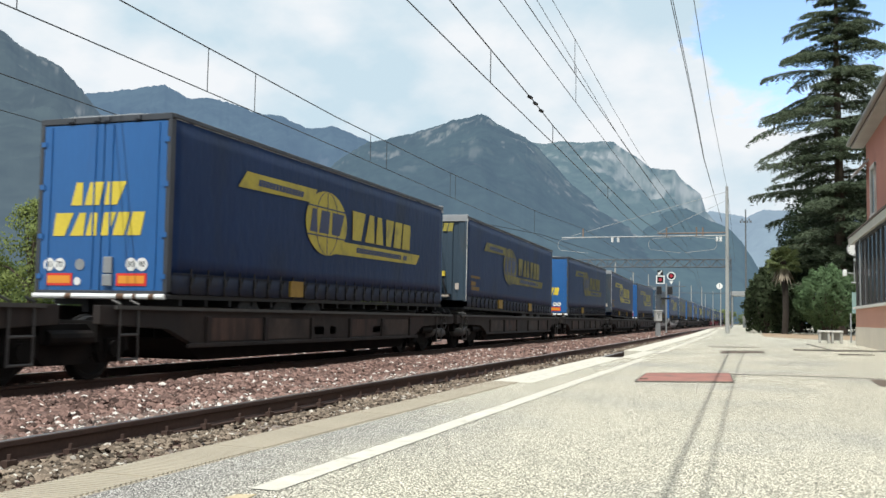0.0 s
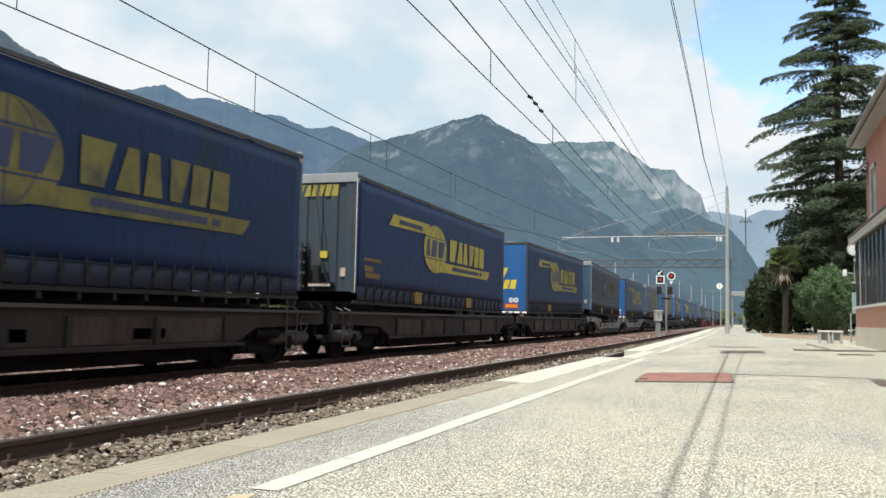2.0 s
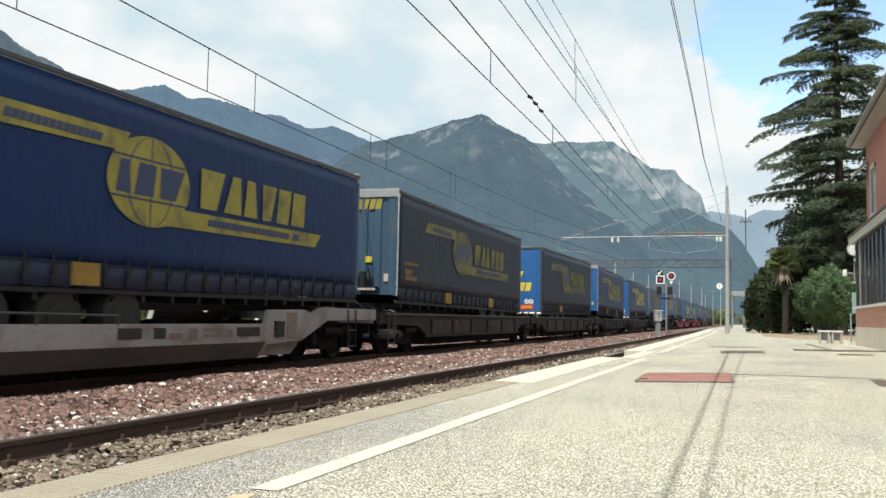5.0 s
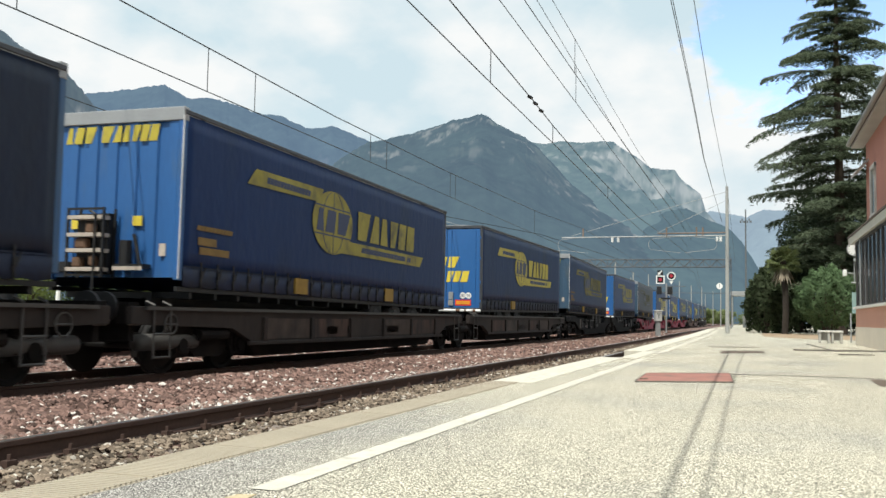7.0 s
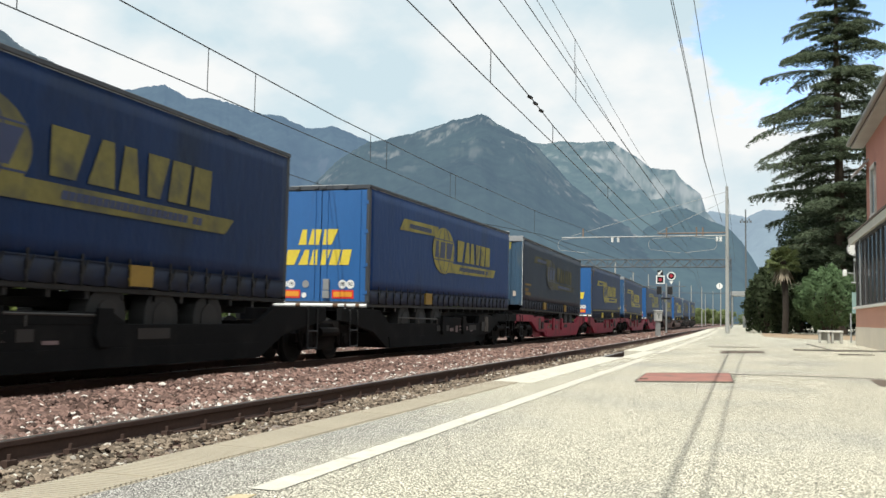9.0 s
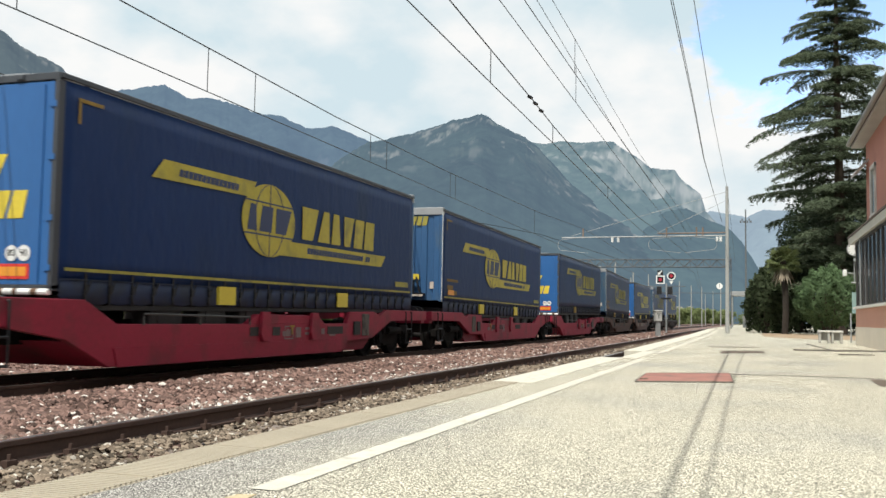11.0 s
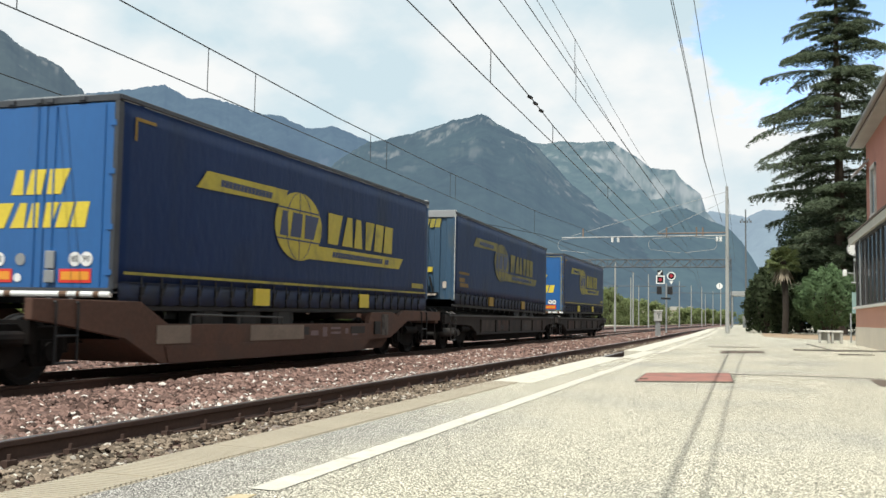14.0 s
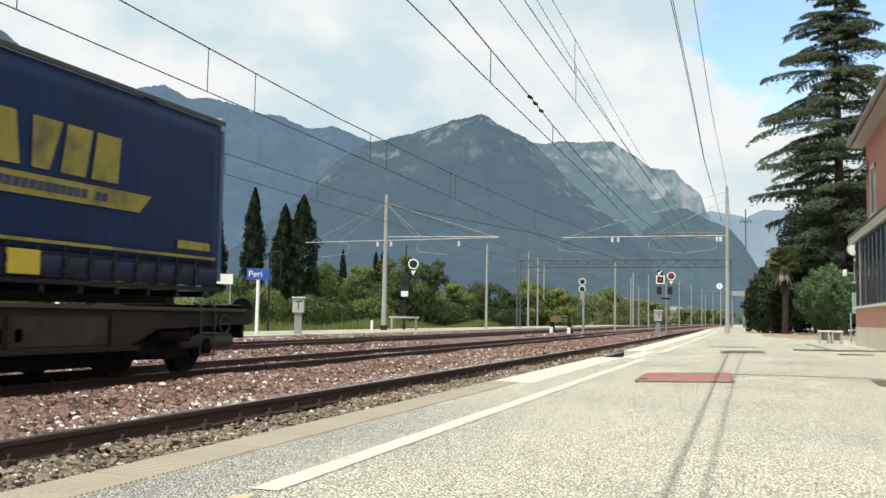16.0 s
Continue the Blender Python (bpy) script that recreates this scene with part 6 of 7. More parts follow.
M["ochre_paint"] = mat("worn_orange_paint", (0.50, 0.41, 0.26), 0.9, vary=0.3, scale=12, fine=60)
M["white_slab"] = mat("pale_stone_slab", (0.62, 0.60, 0.56), 0.7, vary=0.15, scale=3)
platform_things()


# ---- station building ----
M["salmon"] = mat("salmon_red_plaster", (0.43, 0.190, 0.145), 0.9, vary=0.10, scale=0.8, fine=25, bump=0.004, dirt=(0.36, 0.16, 0.125), dirt_amount=0.2)
M["salmon_light"] = mat("faded_salmon_plaster", (0.50, 0.262, 0.195), 0.9, vary=0.10, scale=0.8, fine=25)
M["beige"] = mat("beige_plinth_plaster", (0.58, 0.52, 0.43), 0.9, vary=0.12, scale=0.8, fine=25)
# one fascia in two colours: cream for its lit end, grey for its side
M["cream"] = mat("sunlit_cream_fascia", (0.66, 0.60, 0.44), 0.7, vary=0.08, scale=1)
CANOPY_END = 26.4
M["fascia_side"] = mat("shaded_grey_fascia", (0.47, 0.45, 0.39), 0.8, vary=0.12, scale=1.5)
M["soffit"] = mat("grey_soffit", (0.42, 0.40, 0.37), 0.9, vary=0.12, scale=1)
M["frame_and_room"] = mat("bronze_frame_and_room_shade", (0.055, 0.050, 0.048), 0.5, 0.3, vary=0.2)
M["tile"] = mat("dark_roof_tile", (0.10, 0.075, 0.06), 0.85, vary=0.3, scale=2, fine=12)
M["gutter"] = mat("grey_metal_gutter", (0.30, 0.29, 0.27), 0.5, 0.4, vary=0.15)


def glass_mat():
    # opaque panes; the grey-blue base colour stands in for reflections
    m = mat("window_glass", (0.040, 0.046, 0.052), 0.08, vary=0.25, scale=0.6, fine=2)
    m.node_tree.nodes["Principled BSDF"].inputs["IOR"].default_value = 1.5
    return m


M["glass"] = glass_mat()


def building():
    b = thing("station_building", "salmon red station building with a glazed ground floor and flat canopy", "building", at=(0, 0, 0))
    z0 = 0.2
    bm = bmesh.new()
    box(bm, 3.47, 12, 6, 35.0, z0, 0.90)
    part("plinth", bm, M["beige"], b, "beige plastered plinth")
    bm = bmesh.new()
    box(bm, 3.49, 12, 6, 34.97, 0.90, 1.50)
    part("dado_wall", bm, M["salmon_light"], b, "salmon plastered dado")
    bm = bmesh.new()
    box(bm, 3.40, 12, 6, 35.05, 1.50, 1.58)
    part("sill", bm, M["white_slab"], b, "pale stone sill", 0.01)
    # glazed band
    # solid dark block, its colour standing for the unlit room behind the panes
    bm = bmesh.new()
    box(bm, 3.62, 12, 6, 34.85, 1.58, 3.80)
    part("interior_shade", bm, M["frame_and_room"], b)
    y = 34.95
    k = 0
    while y > 8:
        w = 0.95
        p = part("window", glass_pane(y - w, y), None, b, "dark glazed panel")
        bm = bmesh.new()
        box(bm, 3.50, 3.60, y - 0.05, y + 0.03, 1.58, 3.79)
        box(bm, 3.50, 3.60, y - w, y, 3.71, 3.79)
        box(bm, 3.50, 3.60, y - w, y, 1.58, 1.64)
        part("window_frame", bm, M["frame_and_room"], p)
        y -= w
        k += 1
    bm = bmesh.new()
    for yy, zz in ((32.4, 2.62), (32.2, 2.20)):
        rod(bm, (3.535, yy, zz), (3.545, yy, zz), 0.13, 16)
    part("door_sticker", bm, M["sticker"], b, "small round notices on the glass")
    bm = bmesh.new()
    rod(bm, (3.47, 33.3, 1.6), (3.47, 33.3, 3.8), 0.03, 8)
    part("rain_pipe", bm, M["alu"], b)
    # canopy over the glazed front
    bm = bmesh.new()
    prism(bm, [(3.43, 3.80), (12, 3.86), (12, 4.12), (3.43, 4.02)], 1, CANOPY_END, 36.1)
    part("canopy", bm, M["soffit"], b, "flat projecting canopy")
    bm = bmesh.new()
    box(bm, 3.39, 3.427, CANOPY_END, 36.14, 3.78, 4.03)
    part("fascia", bm, M["fascia_side"], b, "canopy fascia in a greyer, shaded tone", 0.006)
    bm = bmesh.new()
    box(bm, 3.39, 12, CANOPY_END - 0.05, CANOPY_END - 0.003, 3.78, 4.03)
    part("fascia", bm, M["cream"], b, "end fascia in a sunlit cream tone", 0.006)
    bm = bmesh.new()
    prism(bm, [(3.36, 4.034), (12, 4.125), (12, 4.18), (3.36, 4.09)], 1, CANOPY_END - 0.06, 36.16)
    part("roofing", bm, M["tile"], b, "dark roofing felt on the canopy")
    # upper floor, set back
    bm = bmesh.new()
    box(bm, 3.88, 12, 6, 35.0, 3.9, 7.6)
    part("upper_wall", bm, M["salmon"], b, "salmon red upper wall")
    for yc in (33.0, 28.5, 24.0, 19.5):
        bm = bmesh.new()
        for a, c in ((-0.62, -0.50), (0.50, 0.62)):
            box(bm, 3.82, 3.90, yc + a, yc + c, 4.55, 6.15)
        box(bm, 3.82, 3.90, yc - 0.62, yc + 0.62, 6.05, 6.18)
        box(bm, 3.80, 3.90, yc - 0.66, yc + 0.66, 4.48, 4.57)
        w = part("window", bm, M["white_slab"], b, "window with a pale stone surround")
        bm = bmesh.new()
        box(bm, 3.865, 3.90, yc - 0.5, yc + 0.5, 4.57, 6.05)
        part("pane", bm, M["glass"], w)
    # eaves and roof
    bm = bmesh.new()
    prism(bm, [(3.44, 7.28), (3.44, 7.40), (8.0, 9.4), (12.6, 7.40), (12.6, 7.28)], 1, 5, 35.75)
    part("roof", bm, M["tile"], b, "dark tiled hipped roof")
    bm = bmesh.new()
    box(bm, 3.47, 3.88, 5, 35.7, 7.20, 7.275)
    part("soffit", bm, M["soffit"], b, "grey painted soffit")
    bm = bmesh.new()
    rod(bm, (3.38, 5, 7.33), (3.38, 35.7, 7.33), 0.075, 10)
    part("gutter", bm, M["gutter"], b, "grey metal gutter")
    bm = bmesh.new()
    prism(bm, [(3.45, 6.10), (3.90, 6.55), (3.90, 6.62), (3.45, 6.18)], 1, 34.2, 35.6)
    part("side_eave", bm, M["soffit"], b, "small sloping eave board")
    # clock under the canopy
    c = thing("station_clock", "round white double-faced station clock under the canopy", "clock", at=(3.63, 36.7, 3.70))
    bm = bmesh.new()
    rod(bm, (0, -0.09, 0), (0, 0.09, 0), 0.25, 32)
    rod(bm, (0, 0, 0.24), (0, 0, 0.30), 0.03, 8)
    rod(bm, (0, 0.03, 0.27), (0, -0.70, 0.27), 0.025, 8)
    part("case", bm, M["grey_steel"], c, "grey metal case")
    bm = bmesh.new()
    rod(bm, (0, -0.098, 0), (0, -0.091, 0), 0.23, 32)
    part("dial", bm, M["white"], c, "white dial")
    bm = bmesh.new()
    for k in range(12):
        a = k * math.pi / 6
        rod(bm, (0.17 * math.sin(a), -0.10, 0.17 * math.cos(a)), (0.21 * math.sin(a), -0.10, 0.21 * math.cos(a)), 0.010, 4)
    part("hour_marks", bm, M["black"], c)
    for a, L in ((1.2, 0.14), (2.4, 0.2)):
        bm = bmesh.new()
        rod(bm, (0, -0.104, 0), (L * math.sin(a), -0.104, L * math.cos(a)), 0.012, 4)
        part("pointer", bm, M["black"], c)
    # devices on a bracket by the corner
    d = thing("surveillance_camera", "small white surveillance camera on a bracket by the building", "camera", at=(3.45, 35.4, 2.76))
    bm = bmesh.new()
    rod(bm, (0.05, 0, -0.3), (0.05, 0, 0.55), 0.022, 6)
    rod(bm, (0.05, 0, 0), (-0.22, 0, 0.02), 0.02, 6)
    rod(bm, (-0.05, 0, -0.33), (0.6, 0, -0.33), 0.03, 6)
    part("bracket", bm, M["grey_steel"], d)
    bm = bmesh.new()
    box(bm, -0.32, -0.20, -0.16, 0.16, -0.10, 0.12)
    part("housing", bm, M["white"], d, "", 0.02)
    bm = bmesh.new()
    box(bm, 0.03, 0.16, -0.1, 0.1, 0.42, 0.52)
    part("lamp_head", bm, M["white"], d, "", 0.02)
    # notice panel behind the corner
    n = thing("notice_board", "white and teal notice board behind the building", "sign", at=(4.02, 38.6, platform_z(38.6)))
    bm = bmesh.new()
    box(bm, -0.3, 0.3, -0.03, 0.03, 1.1, 1.9)
    part("board", bm, M["teal"], n)
    for x in (-0.35, 0.35):
        bm = bmesh.new()
        rod(bm, (x, 0, 0), (x, 0, 1.1), 0.03, 6)
        part("leg", bm, M["grey_steel"], n)


def glass_pane(y0, y1):
    bm = bmesh.new()
    box(bm, 3.535, 3.555, y0 + 0.02, y1 - 0.02, 1.60, 3.78)
    return mesh_of(bm, "window", M["glass"])


M["teal"] = mat("pale_teal_panel", (0.25, 0.36, 0.34), 0.5, vary=0.1)
M["sticker"] = mat("pale_sticker", (0.30, 0.31, 0.32), 0.5, vary=0.1)
building()


# ---- island platform and its things ----
M["blue_sign"] = mat("blue_enamel_sign", (0.035, 0.085, 0.36), 0.4, vary=0.08)
M["pole"] = mat("grey_concrete_pole", (0.32, 0.325, 0.315), 0.85, vary=0.2, scale=1.5, fine=20)
M["lens_dark"] = mat("dark_signal_lens", (0.012, 0.013, 0.015), 0.2, vary=0.1)
M["lens_red"] = mat("lit_red_signal_lens", (0.28, 0.012, 0.025), 0.3, vary=0.05, emit=(1.0, 0.05, 0.09), emit_strength=0.07)
M["gold"] = mat("ochre_paint", (0.16, 0.10, 0.035), 0.8, vary=0.3)


def island():
    pr = [(-22.8, -0.42), (-22.4, 0.14), (-18.05, 0.14), (-18.05, -0.42)]
    prof = lambda y: pr
    tagged(new("pavement_island", strip("pavement_island", prof, YS[2:18], M["isle"])), "low grassy gravel island platform", "platform", kind="structure")
    bm = bmesh.new()
    box(bm, -18.05, -17.70, 0.01, 1.99, -0.42, 0.15)
    kerb = mesh_of(bm, "kerb_stone", M["pale_kerb"], 0.01)
    isle = thing("island_kerb", "pale stone kerb of the island platform", "kerb", kind="structure")
    for k in range(60):
        y = 2.0 * k
        o = part("kerb_stone", kerb, None, isle)
        o.location = (bend(y), y, 0)
    # station name board
    s = thing("station_sign", "blue station name board on a white post", "sign", at=(-19.5, 34.8, 0.14))
    bm = bmesh.new()
    rod(bm, (0, 0, 0), (0, 0, 2.25), 0.075, 10)
    part("post", bm, M["white"], s, "white painted post")
    bm = bmesh.new()
    box(bm, -0.48, 0.48, -0.03, 0.03, 2.24, 2.72)
    bd = part("board", bm, M["blue_sign"], s, "blue enamel board", 0.01)
    bd.rotation_euler = (0, 0, radians(28))
    w = part("writing", text_mesh("Peri", 0.36, M["white"]), None, bd)
    w.rotation_euler = (radians(90), 0, 0)
    w.location = (-0.12, -0.034, 2.49)
    # telephone cabinets
    for nm, at, sc in (("telephone_cabinet", (-17.90, 35.4, 0.15), 1.04), ("telephone_cabinet", (-6.1, 67.6, -0.1), 1.22)):
        c = thing(nm, "grey trackside telephone cabinet on a post, marked T", "telephone cabinet", "telephone cabinets", at=at)
        c.rotation_euler = (0, 0, radians(24))
        bm = bmesh.new()
        box(bm, -0.15, 0.15, -0.12, 0.12, -0.2, 0.86 * sc)
        part("post", bm, M["grey_steel"], c, "", 0.01)
        bm = bmesh.new()
        box(bm, -0.24, 0.24, -0.20, 0.20, 0.86 * sc, 1.46 * sc)
        k = part("case", bm, M["cab"], c, "", 0.02)
        bm = bmesh.new()
        prism(bm, [(-0.28, 1.46 * sc), (0.28, 1.46 * sc), (0.28, 1.50 * sc), (-0.28, 1.50 * sc)], 1, -0.26, 0.26)
        part("roof", bm, M["white"], c)
        bm = bmesh.new()
        w = part("writing", text_mesh("T", 0.50, M["black"]), None, k)
        w.rotation_euler = (radians(90), 0, 0)
        w.location = (0, -0.205, 1.15 * sc)
    # lamp post with two platform numbers
    lp = thing("platform_lamp", "white lamp post with a tube lamp and two blue number signs", "lamp post", at=(-20.95, 24.6, 0.14))
    bm = bmesh.new()
    rod(bm, (0, 0, 0), (0, 0, 4.55), 0.075, 10, 0.05)
    part("post", bm, M["white"], lp, "white post")
    bm = bmesh.new()
    rod(bm, (0, 0, 4.5), (-0.36, 0, 4.62), 0.025, 6)
    rod(bm, (0, 0, 4.5), (0.36, 0, 4.62), 0.025, 6)
    rod(bm, (-0.36, 0, 4.62), (-0.40, 0, 5.1), 0.025, 6)
    rod(bm, (0.36, 0, 4.62), (0.40, 0, 5.1), 0.025, 6)
    part("fork", bm, M["grey_steel"], lp)
    bm = bmesh.new()
    rod(bm, (-0.52, 0, 5.10), (0.52, 0, 5.14), 0.075, 10)
    part("lamp_tube", bm, M["white"], lp, "white tube lamp")
    for x, t in ((-0.25, "5"), (0.25, "4")):
        bm = bmesh.new()
        box(bm, x - 0.18, x + 0.18, -0.05, 0.05, 2.52, 2.90)
        sg = part("number_sign", bm, M["blue_sign"], lp, "blue track number sign")
        sg.rotation_euler = (0, 0, radians(30))
        bm = bmesh.new()
        rod(bm, (x, -0.056, 2.71), (x, -0.050, 2.71), 0.14, 20)
        dc = part("disc", bm, M["white"], sg)
        w = part("writing", text_mesh(t, 0.22, M["black"]), None, sg)
        w.rotation_euler = (radians(90), 0, 0)
        w.location = (x, -0.060, 2.71)
    # small boards on posts
    for at, wdt, hgt, top, mk, lab in (((-22.3, 34.0, 0.1), 0.42, 0.42, 2.55, True, "small white warning board on a thin post"), ((-20.78, 34.0, 0.1), 0.95, 0.42, 2.5, False, "plain white board on a thin post")):
        s = thing("trackside_board", lab, "sign", "trackside boards", at=at)
        s.rotation_euler = (0, 0, radians(30))
        bm = bmesh.new()
        rod(bm, (wdt * 0.4, 0, 0), (wdt * 0.4, 0, top - hgt), 0.03, 6)
        part("post", bm, M["grey_steel"], s)
        bm = bmesh.new()
        box(bm, -wdt / 2, wdt / 2, -0.015, 0.015, top - hgt, top)
        k = part("board", bm, M["white"], s)
        if mk:
            bm = bmesh.new()
            for a in range(0, 360, 30):
                rod(bm, (0.13 * math.cos(radians(a)), -0.018, top - hgt / 2 + 0.13 * math.sin(radians(a))), (0.13 * math.cos(radians(a + 30)), -0.018, top - hgt / 2 + 0.13 * math.sin(radians(a + 30))), 0.015, 4)
            rod(bm, (0, -0.018, top - hgt / 2 - 0.08), (0, -0.018, top - hgt / 2 + 0.08), 0.022, 4)
            part("symbol", bm, M["black"], k)
    # dark thin gallows post
    bm = bmesh.new()
    rod(bm, (-22.9, 42.0, -0.3), (-22.9, 42.0, 4.1), 0.06, 8)
    rod(bm, (-22.9, 42.0, 4.1), (-22.3, 42.0, 4.1), 0.04, 6)
    rod(bm, (-22.3, 42.0, 4.1), (-22.3, 42.0, 2.6), 0.03, 6)
    solid("gallows_post", bm, M["steel_dark"], "thin dark steel gallows post", "post")
    bm = bmesh.new()
    rod(bm, (-20.3, 49.3, 0.1), (-20.3, 49.3, 0.72), 0.08, 8)
    solid("marker_post", bm, M["white"], "short white marker post", "post")
    bm = bmesh.new()
    box(bm, -21.6, -19.6, 55.2, 55.4, 0.85, 0.97)
    for x in (-21.4, -19.8):
        box(bm, x - 0.05, x + 0.05, 55.2, 55.4, 0.14, 0.85)
    solid("low_barrier", bm, M["concrete"], "low pale concrete barrier on the island platform", "barrier", bevel=0.01)
    # buffer stop far off
    bs = thing("buffer_stop", "small ochre and dark buffer stop by the siding", "buffer stop", at=(-14.2, 73.5, -0.15))
    bm = bmesh.new()
    for x in (-0.7, 0.7):
        rod(bm, (x, 0, 0), (x, 0, 1.5), 0.12, 6)
        rod(bm, (x, 0, 1.3), (x, 1.4, 0), 0.10, 6)
    rod(bm, (-0.7, 0, 1.3), (0.7, 0, 1.3), 0.10, 6)
    part("frame", bm, M["steel_dark"], bs)
    bm = bmesh.new()
    box(bm, -0.75, 0.1, -0.2, 0.1, 0.9, 1.35)
    part("beam", bm, M["gold"], bs, "ochre painted beam")
    for x in (-0.7, 0.7):
        bm = bmesh.new()
        box(bm, x - 0.12, x + 0.12, -0.15, 0.15, 0.0, 0.5)
        part("foot", bm, M["white"], bs)


M["isle"] = mat("gravel_and_grass", (0.40, 0.375, 0.29), 0.95, vary=0.35, scale=0.6, fine=8, dirt=(0.15, 0.18, 0.07), dirt_amount=0.4)
M["pale_kerb"] = mat("pale_worn_kerb", (0.46, 0.44, 0.39), 0.9, vary=0.25, scale=1.2, fine=20)
M["cab"] = mat("light_grey_cabinet", (0.42, 0.42, 0.40), 0.6, vary=0.1)
island()


# ---- overhead line ----
def pole_thing(at, h, r=0.15, label="grey concrete overhead line mast", group="overhead line masts"):
    t = thing("line_mast", label, "mast", group, at=at)
    bm = bmesh.new()
    rod(bm, (0, 0, -0.3), (0, 0, h), r * 1.15, 12, r * 0.75)
    part("shaft", bm, M["pole"], t)
    if r > 0.11:
        bm = bmesh.new()
        rod(bm, (0, 0, -0.1), (0, 0, 0.28), r * 1.4, 12)
        part("base_collar", bm, M["steel_dark"], t, "dark painted foot")
    return t


def insulator(t, x, z):
    bm = bmesh.new()
    for k in range(4):
        rod(bm, (x, 0, z - 0.07 * k), (x, 0, z - 0.07 * k - 0.05), 0.075, 10)
    part("insulator", bm, M["white"], t, "white ribbed insulator")


def hook(t, x, z, d):
    """A curved registration arm below a beam."""
    bm = bmesh.new()
    pts = [(x, 0, z)] + [(x + d * (0.9 + 0.35 * math.sin(a)), 0, z - 0.42 + 0.36 * math.cos(a)) for a in (0.5, 1.2, 1.9, 2.6)] + [(x - d * 0.6, 0, z - 0.92)]
    for a, b in zip(pts, pts[1:]):
        rod(bm, a, b, 0.013, 6)
    part("registration_arm", bm, M["grey_steel"], t, "curved pale registration arm")


def overhead():
    a = pole_thing((-1.17, 56.0, 0.40), 8.4, 0.105)
    bm = bmesh.new()
    rod(bm, (0, 0, 5.55), (-9.6, 0, 5.5), 0.038, 8)
    part("beam", bm, M["grey_steel"], a, "horizontal tubular beam")
    bm = bmesh.new()
    rod(bm, (0, 0, 5.72), (-3.9, 0, 5.70), 0.04, 8)
    part("upper_beam", bm, M["rusty"], a, "short rusty upper tube")
    bm = bmesh.new()
    rod(bm, (0, 0, 8.1), (-9.0, 0, 5.6), 0.013, 6)
    rod(bm, (0, 0, 7.6), (-4.0, 0, 5.7), 0.013, 6)
    part("stay", bm, M["grey_steel"], a, "thin stay rods")
    for x in (-6.2, -6.55, -0.35, -0.55):
        insulator(a, x, 5.48)
    hook(a, -8.6, 5.48, -1.0)
    hook(a, -1.8, 5.48, 1.0)
    hook(a, -3.2, 5.48, -1.0)
    for x in (-8.3, -3.4, -1.7, -1.35):
        bm = bmesh.new()
        rod(bm, (x, 0, 5.55), (x, 0, 6.05), 0.05, 8)
        part("wire_support", bm, M["rusty"], a)
    s = part("number_disc", number_disc(), None, a, "round white track number disc")
    w = part("numeral", text_mesh("1", 0.26, M["black"]), None, s)
    w.rotation_euler = (radians(90), 0, 0)
    w.location = (0, -0.033, 0)
    s.location = (-0.42, -0.2, 2.63)
    b = pole_thing((-20.65, 52.0, 0.14), 8.1, 0.14)
    bm = bmesh.new()
    rod(bm, (-5.3, 0, 5.25), (7.0, 0, 5.45), 0.036, 8)
    rod(bm, (0.1, 0, 5.55), (7.0, 0, 5.50), 0.04, 8)
    part("beam", bm, M["grey_steel"], b, "horizontal tubular beam")
    bm = bmesh.new()
    for x, z in ((-5.0, 5.25), (-3.0, 5.3), (2.0, 5.4), (2.4, 5.4), (6.8, 5.5)):
        rod(bm, (0, 0, 7.6), (x, 0, z), 0.013, 6)
    part("stay", bm, M["grey_steel"], b, "thin stay rods")
    for x in (-0.5, 0.35, 4.6):
        insulator(b, x, 5.25)
    hook(b, -3.6, 5.28, 1.0)
    hook(b, 3.2, 5.40, -1.0)
    # lattice portal
    g = thing("lattice_portal", "grey steel lattice portal spanning the tracks", "portal", at=(0, 0, 0))
    for x in (-20.1, -1.6):
        bm = bmesh.new()
        for dx, dy in ((-0.16, -0.16), (0.16, -0.16), (0.16, 0.16), (-0.16, 0.16)):
            rod(bm, (x + dx, 84 + dy, -0.3), (x + dx, 84 + dy, 6.5), 0.035, 5)
        for k in range(12):
            z = k * 0.62
            rod(bm, (x - 0.16, 83.84, z), (x + 0.16, 83.84, z + 0.62), 0.02, 4)
        part("column", bm, M["truss"], g, "lattice steel column")
    bm = bmesh.new()
    for z in (5.70, 6.35):
        for dy in (-0.3, 0.3):
            rod(bm, (-20.3, 84 + dy, z), (-1.4, 84 + dy, z), 0.038, 5)
    part("truss_chord", bm, M["truss"], g)
    n = 34
    for k in range(n):
        x0, x1 = -20.2 + 18.7 * k / n, -20.2 + 18.7 * (k + 1) / n
        bm = bmesh.new()
        z0, z1 = (5.70, 6.30) if k % 2 else (6.30, 5.70)
        for dy in (-0.3, 0.3):
            rod(bm, (x0, 84 + dy, z0), (x1, 84 + dy, z1), 0.028, 4)
        rod(bm, (x1, 83.7, 5.70), (x1, 83.7, 6.35), 0.022, 4)
        part("lattice_bar", bm, M["truss"], g)
    # farther masts
    for k, (x, y, h) in enumerate(((-19.3, 70.0, 6.9), (-22.4, 98, 8.3), (-24.0, 110, 8.6), (-26.0, 123, 8.8), (-13.2, 98, 7.0), (-16.4, 122, 8.6), (-16.8, 145, 8.6), (-15.3, 153, 8.6), (-12.2, 178, 8.6), (-11.6, 205, 8.8),
                                   (-9.9, 215, 8.8), (-11.5, 270, 8.8), (-8.4, 240, 8.8), (-5.2, 190, 8.6), (-19.5, 165, 8.6), (-22.0, 200, 8.6))):
        pole_thing((x, y, -0.2), h, 0.10, "grey mast of the overhead line farther along", "far masts")
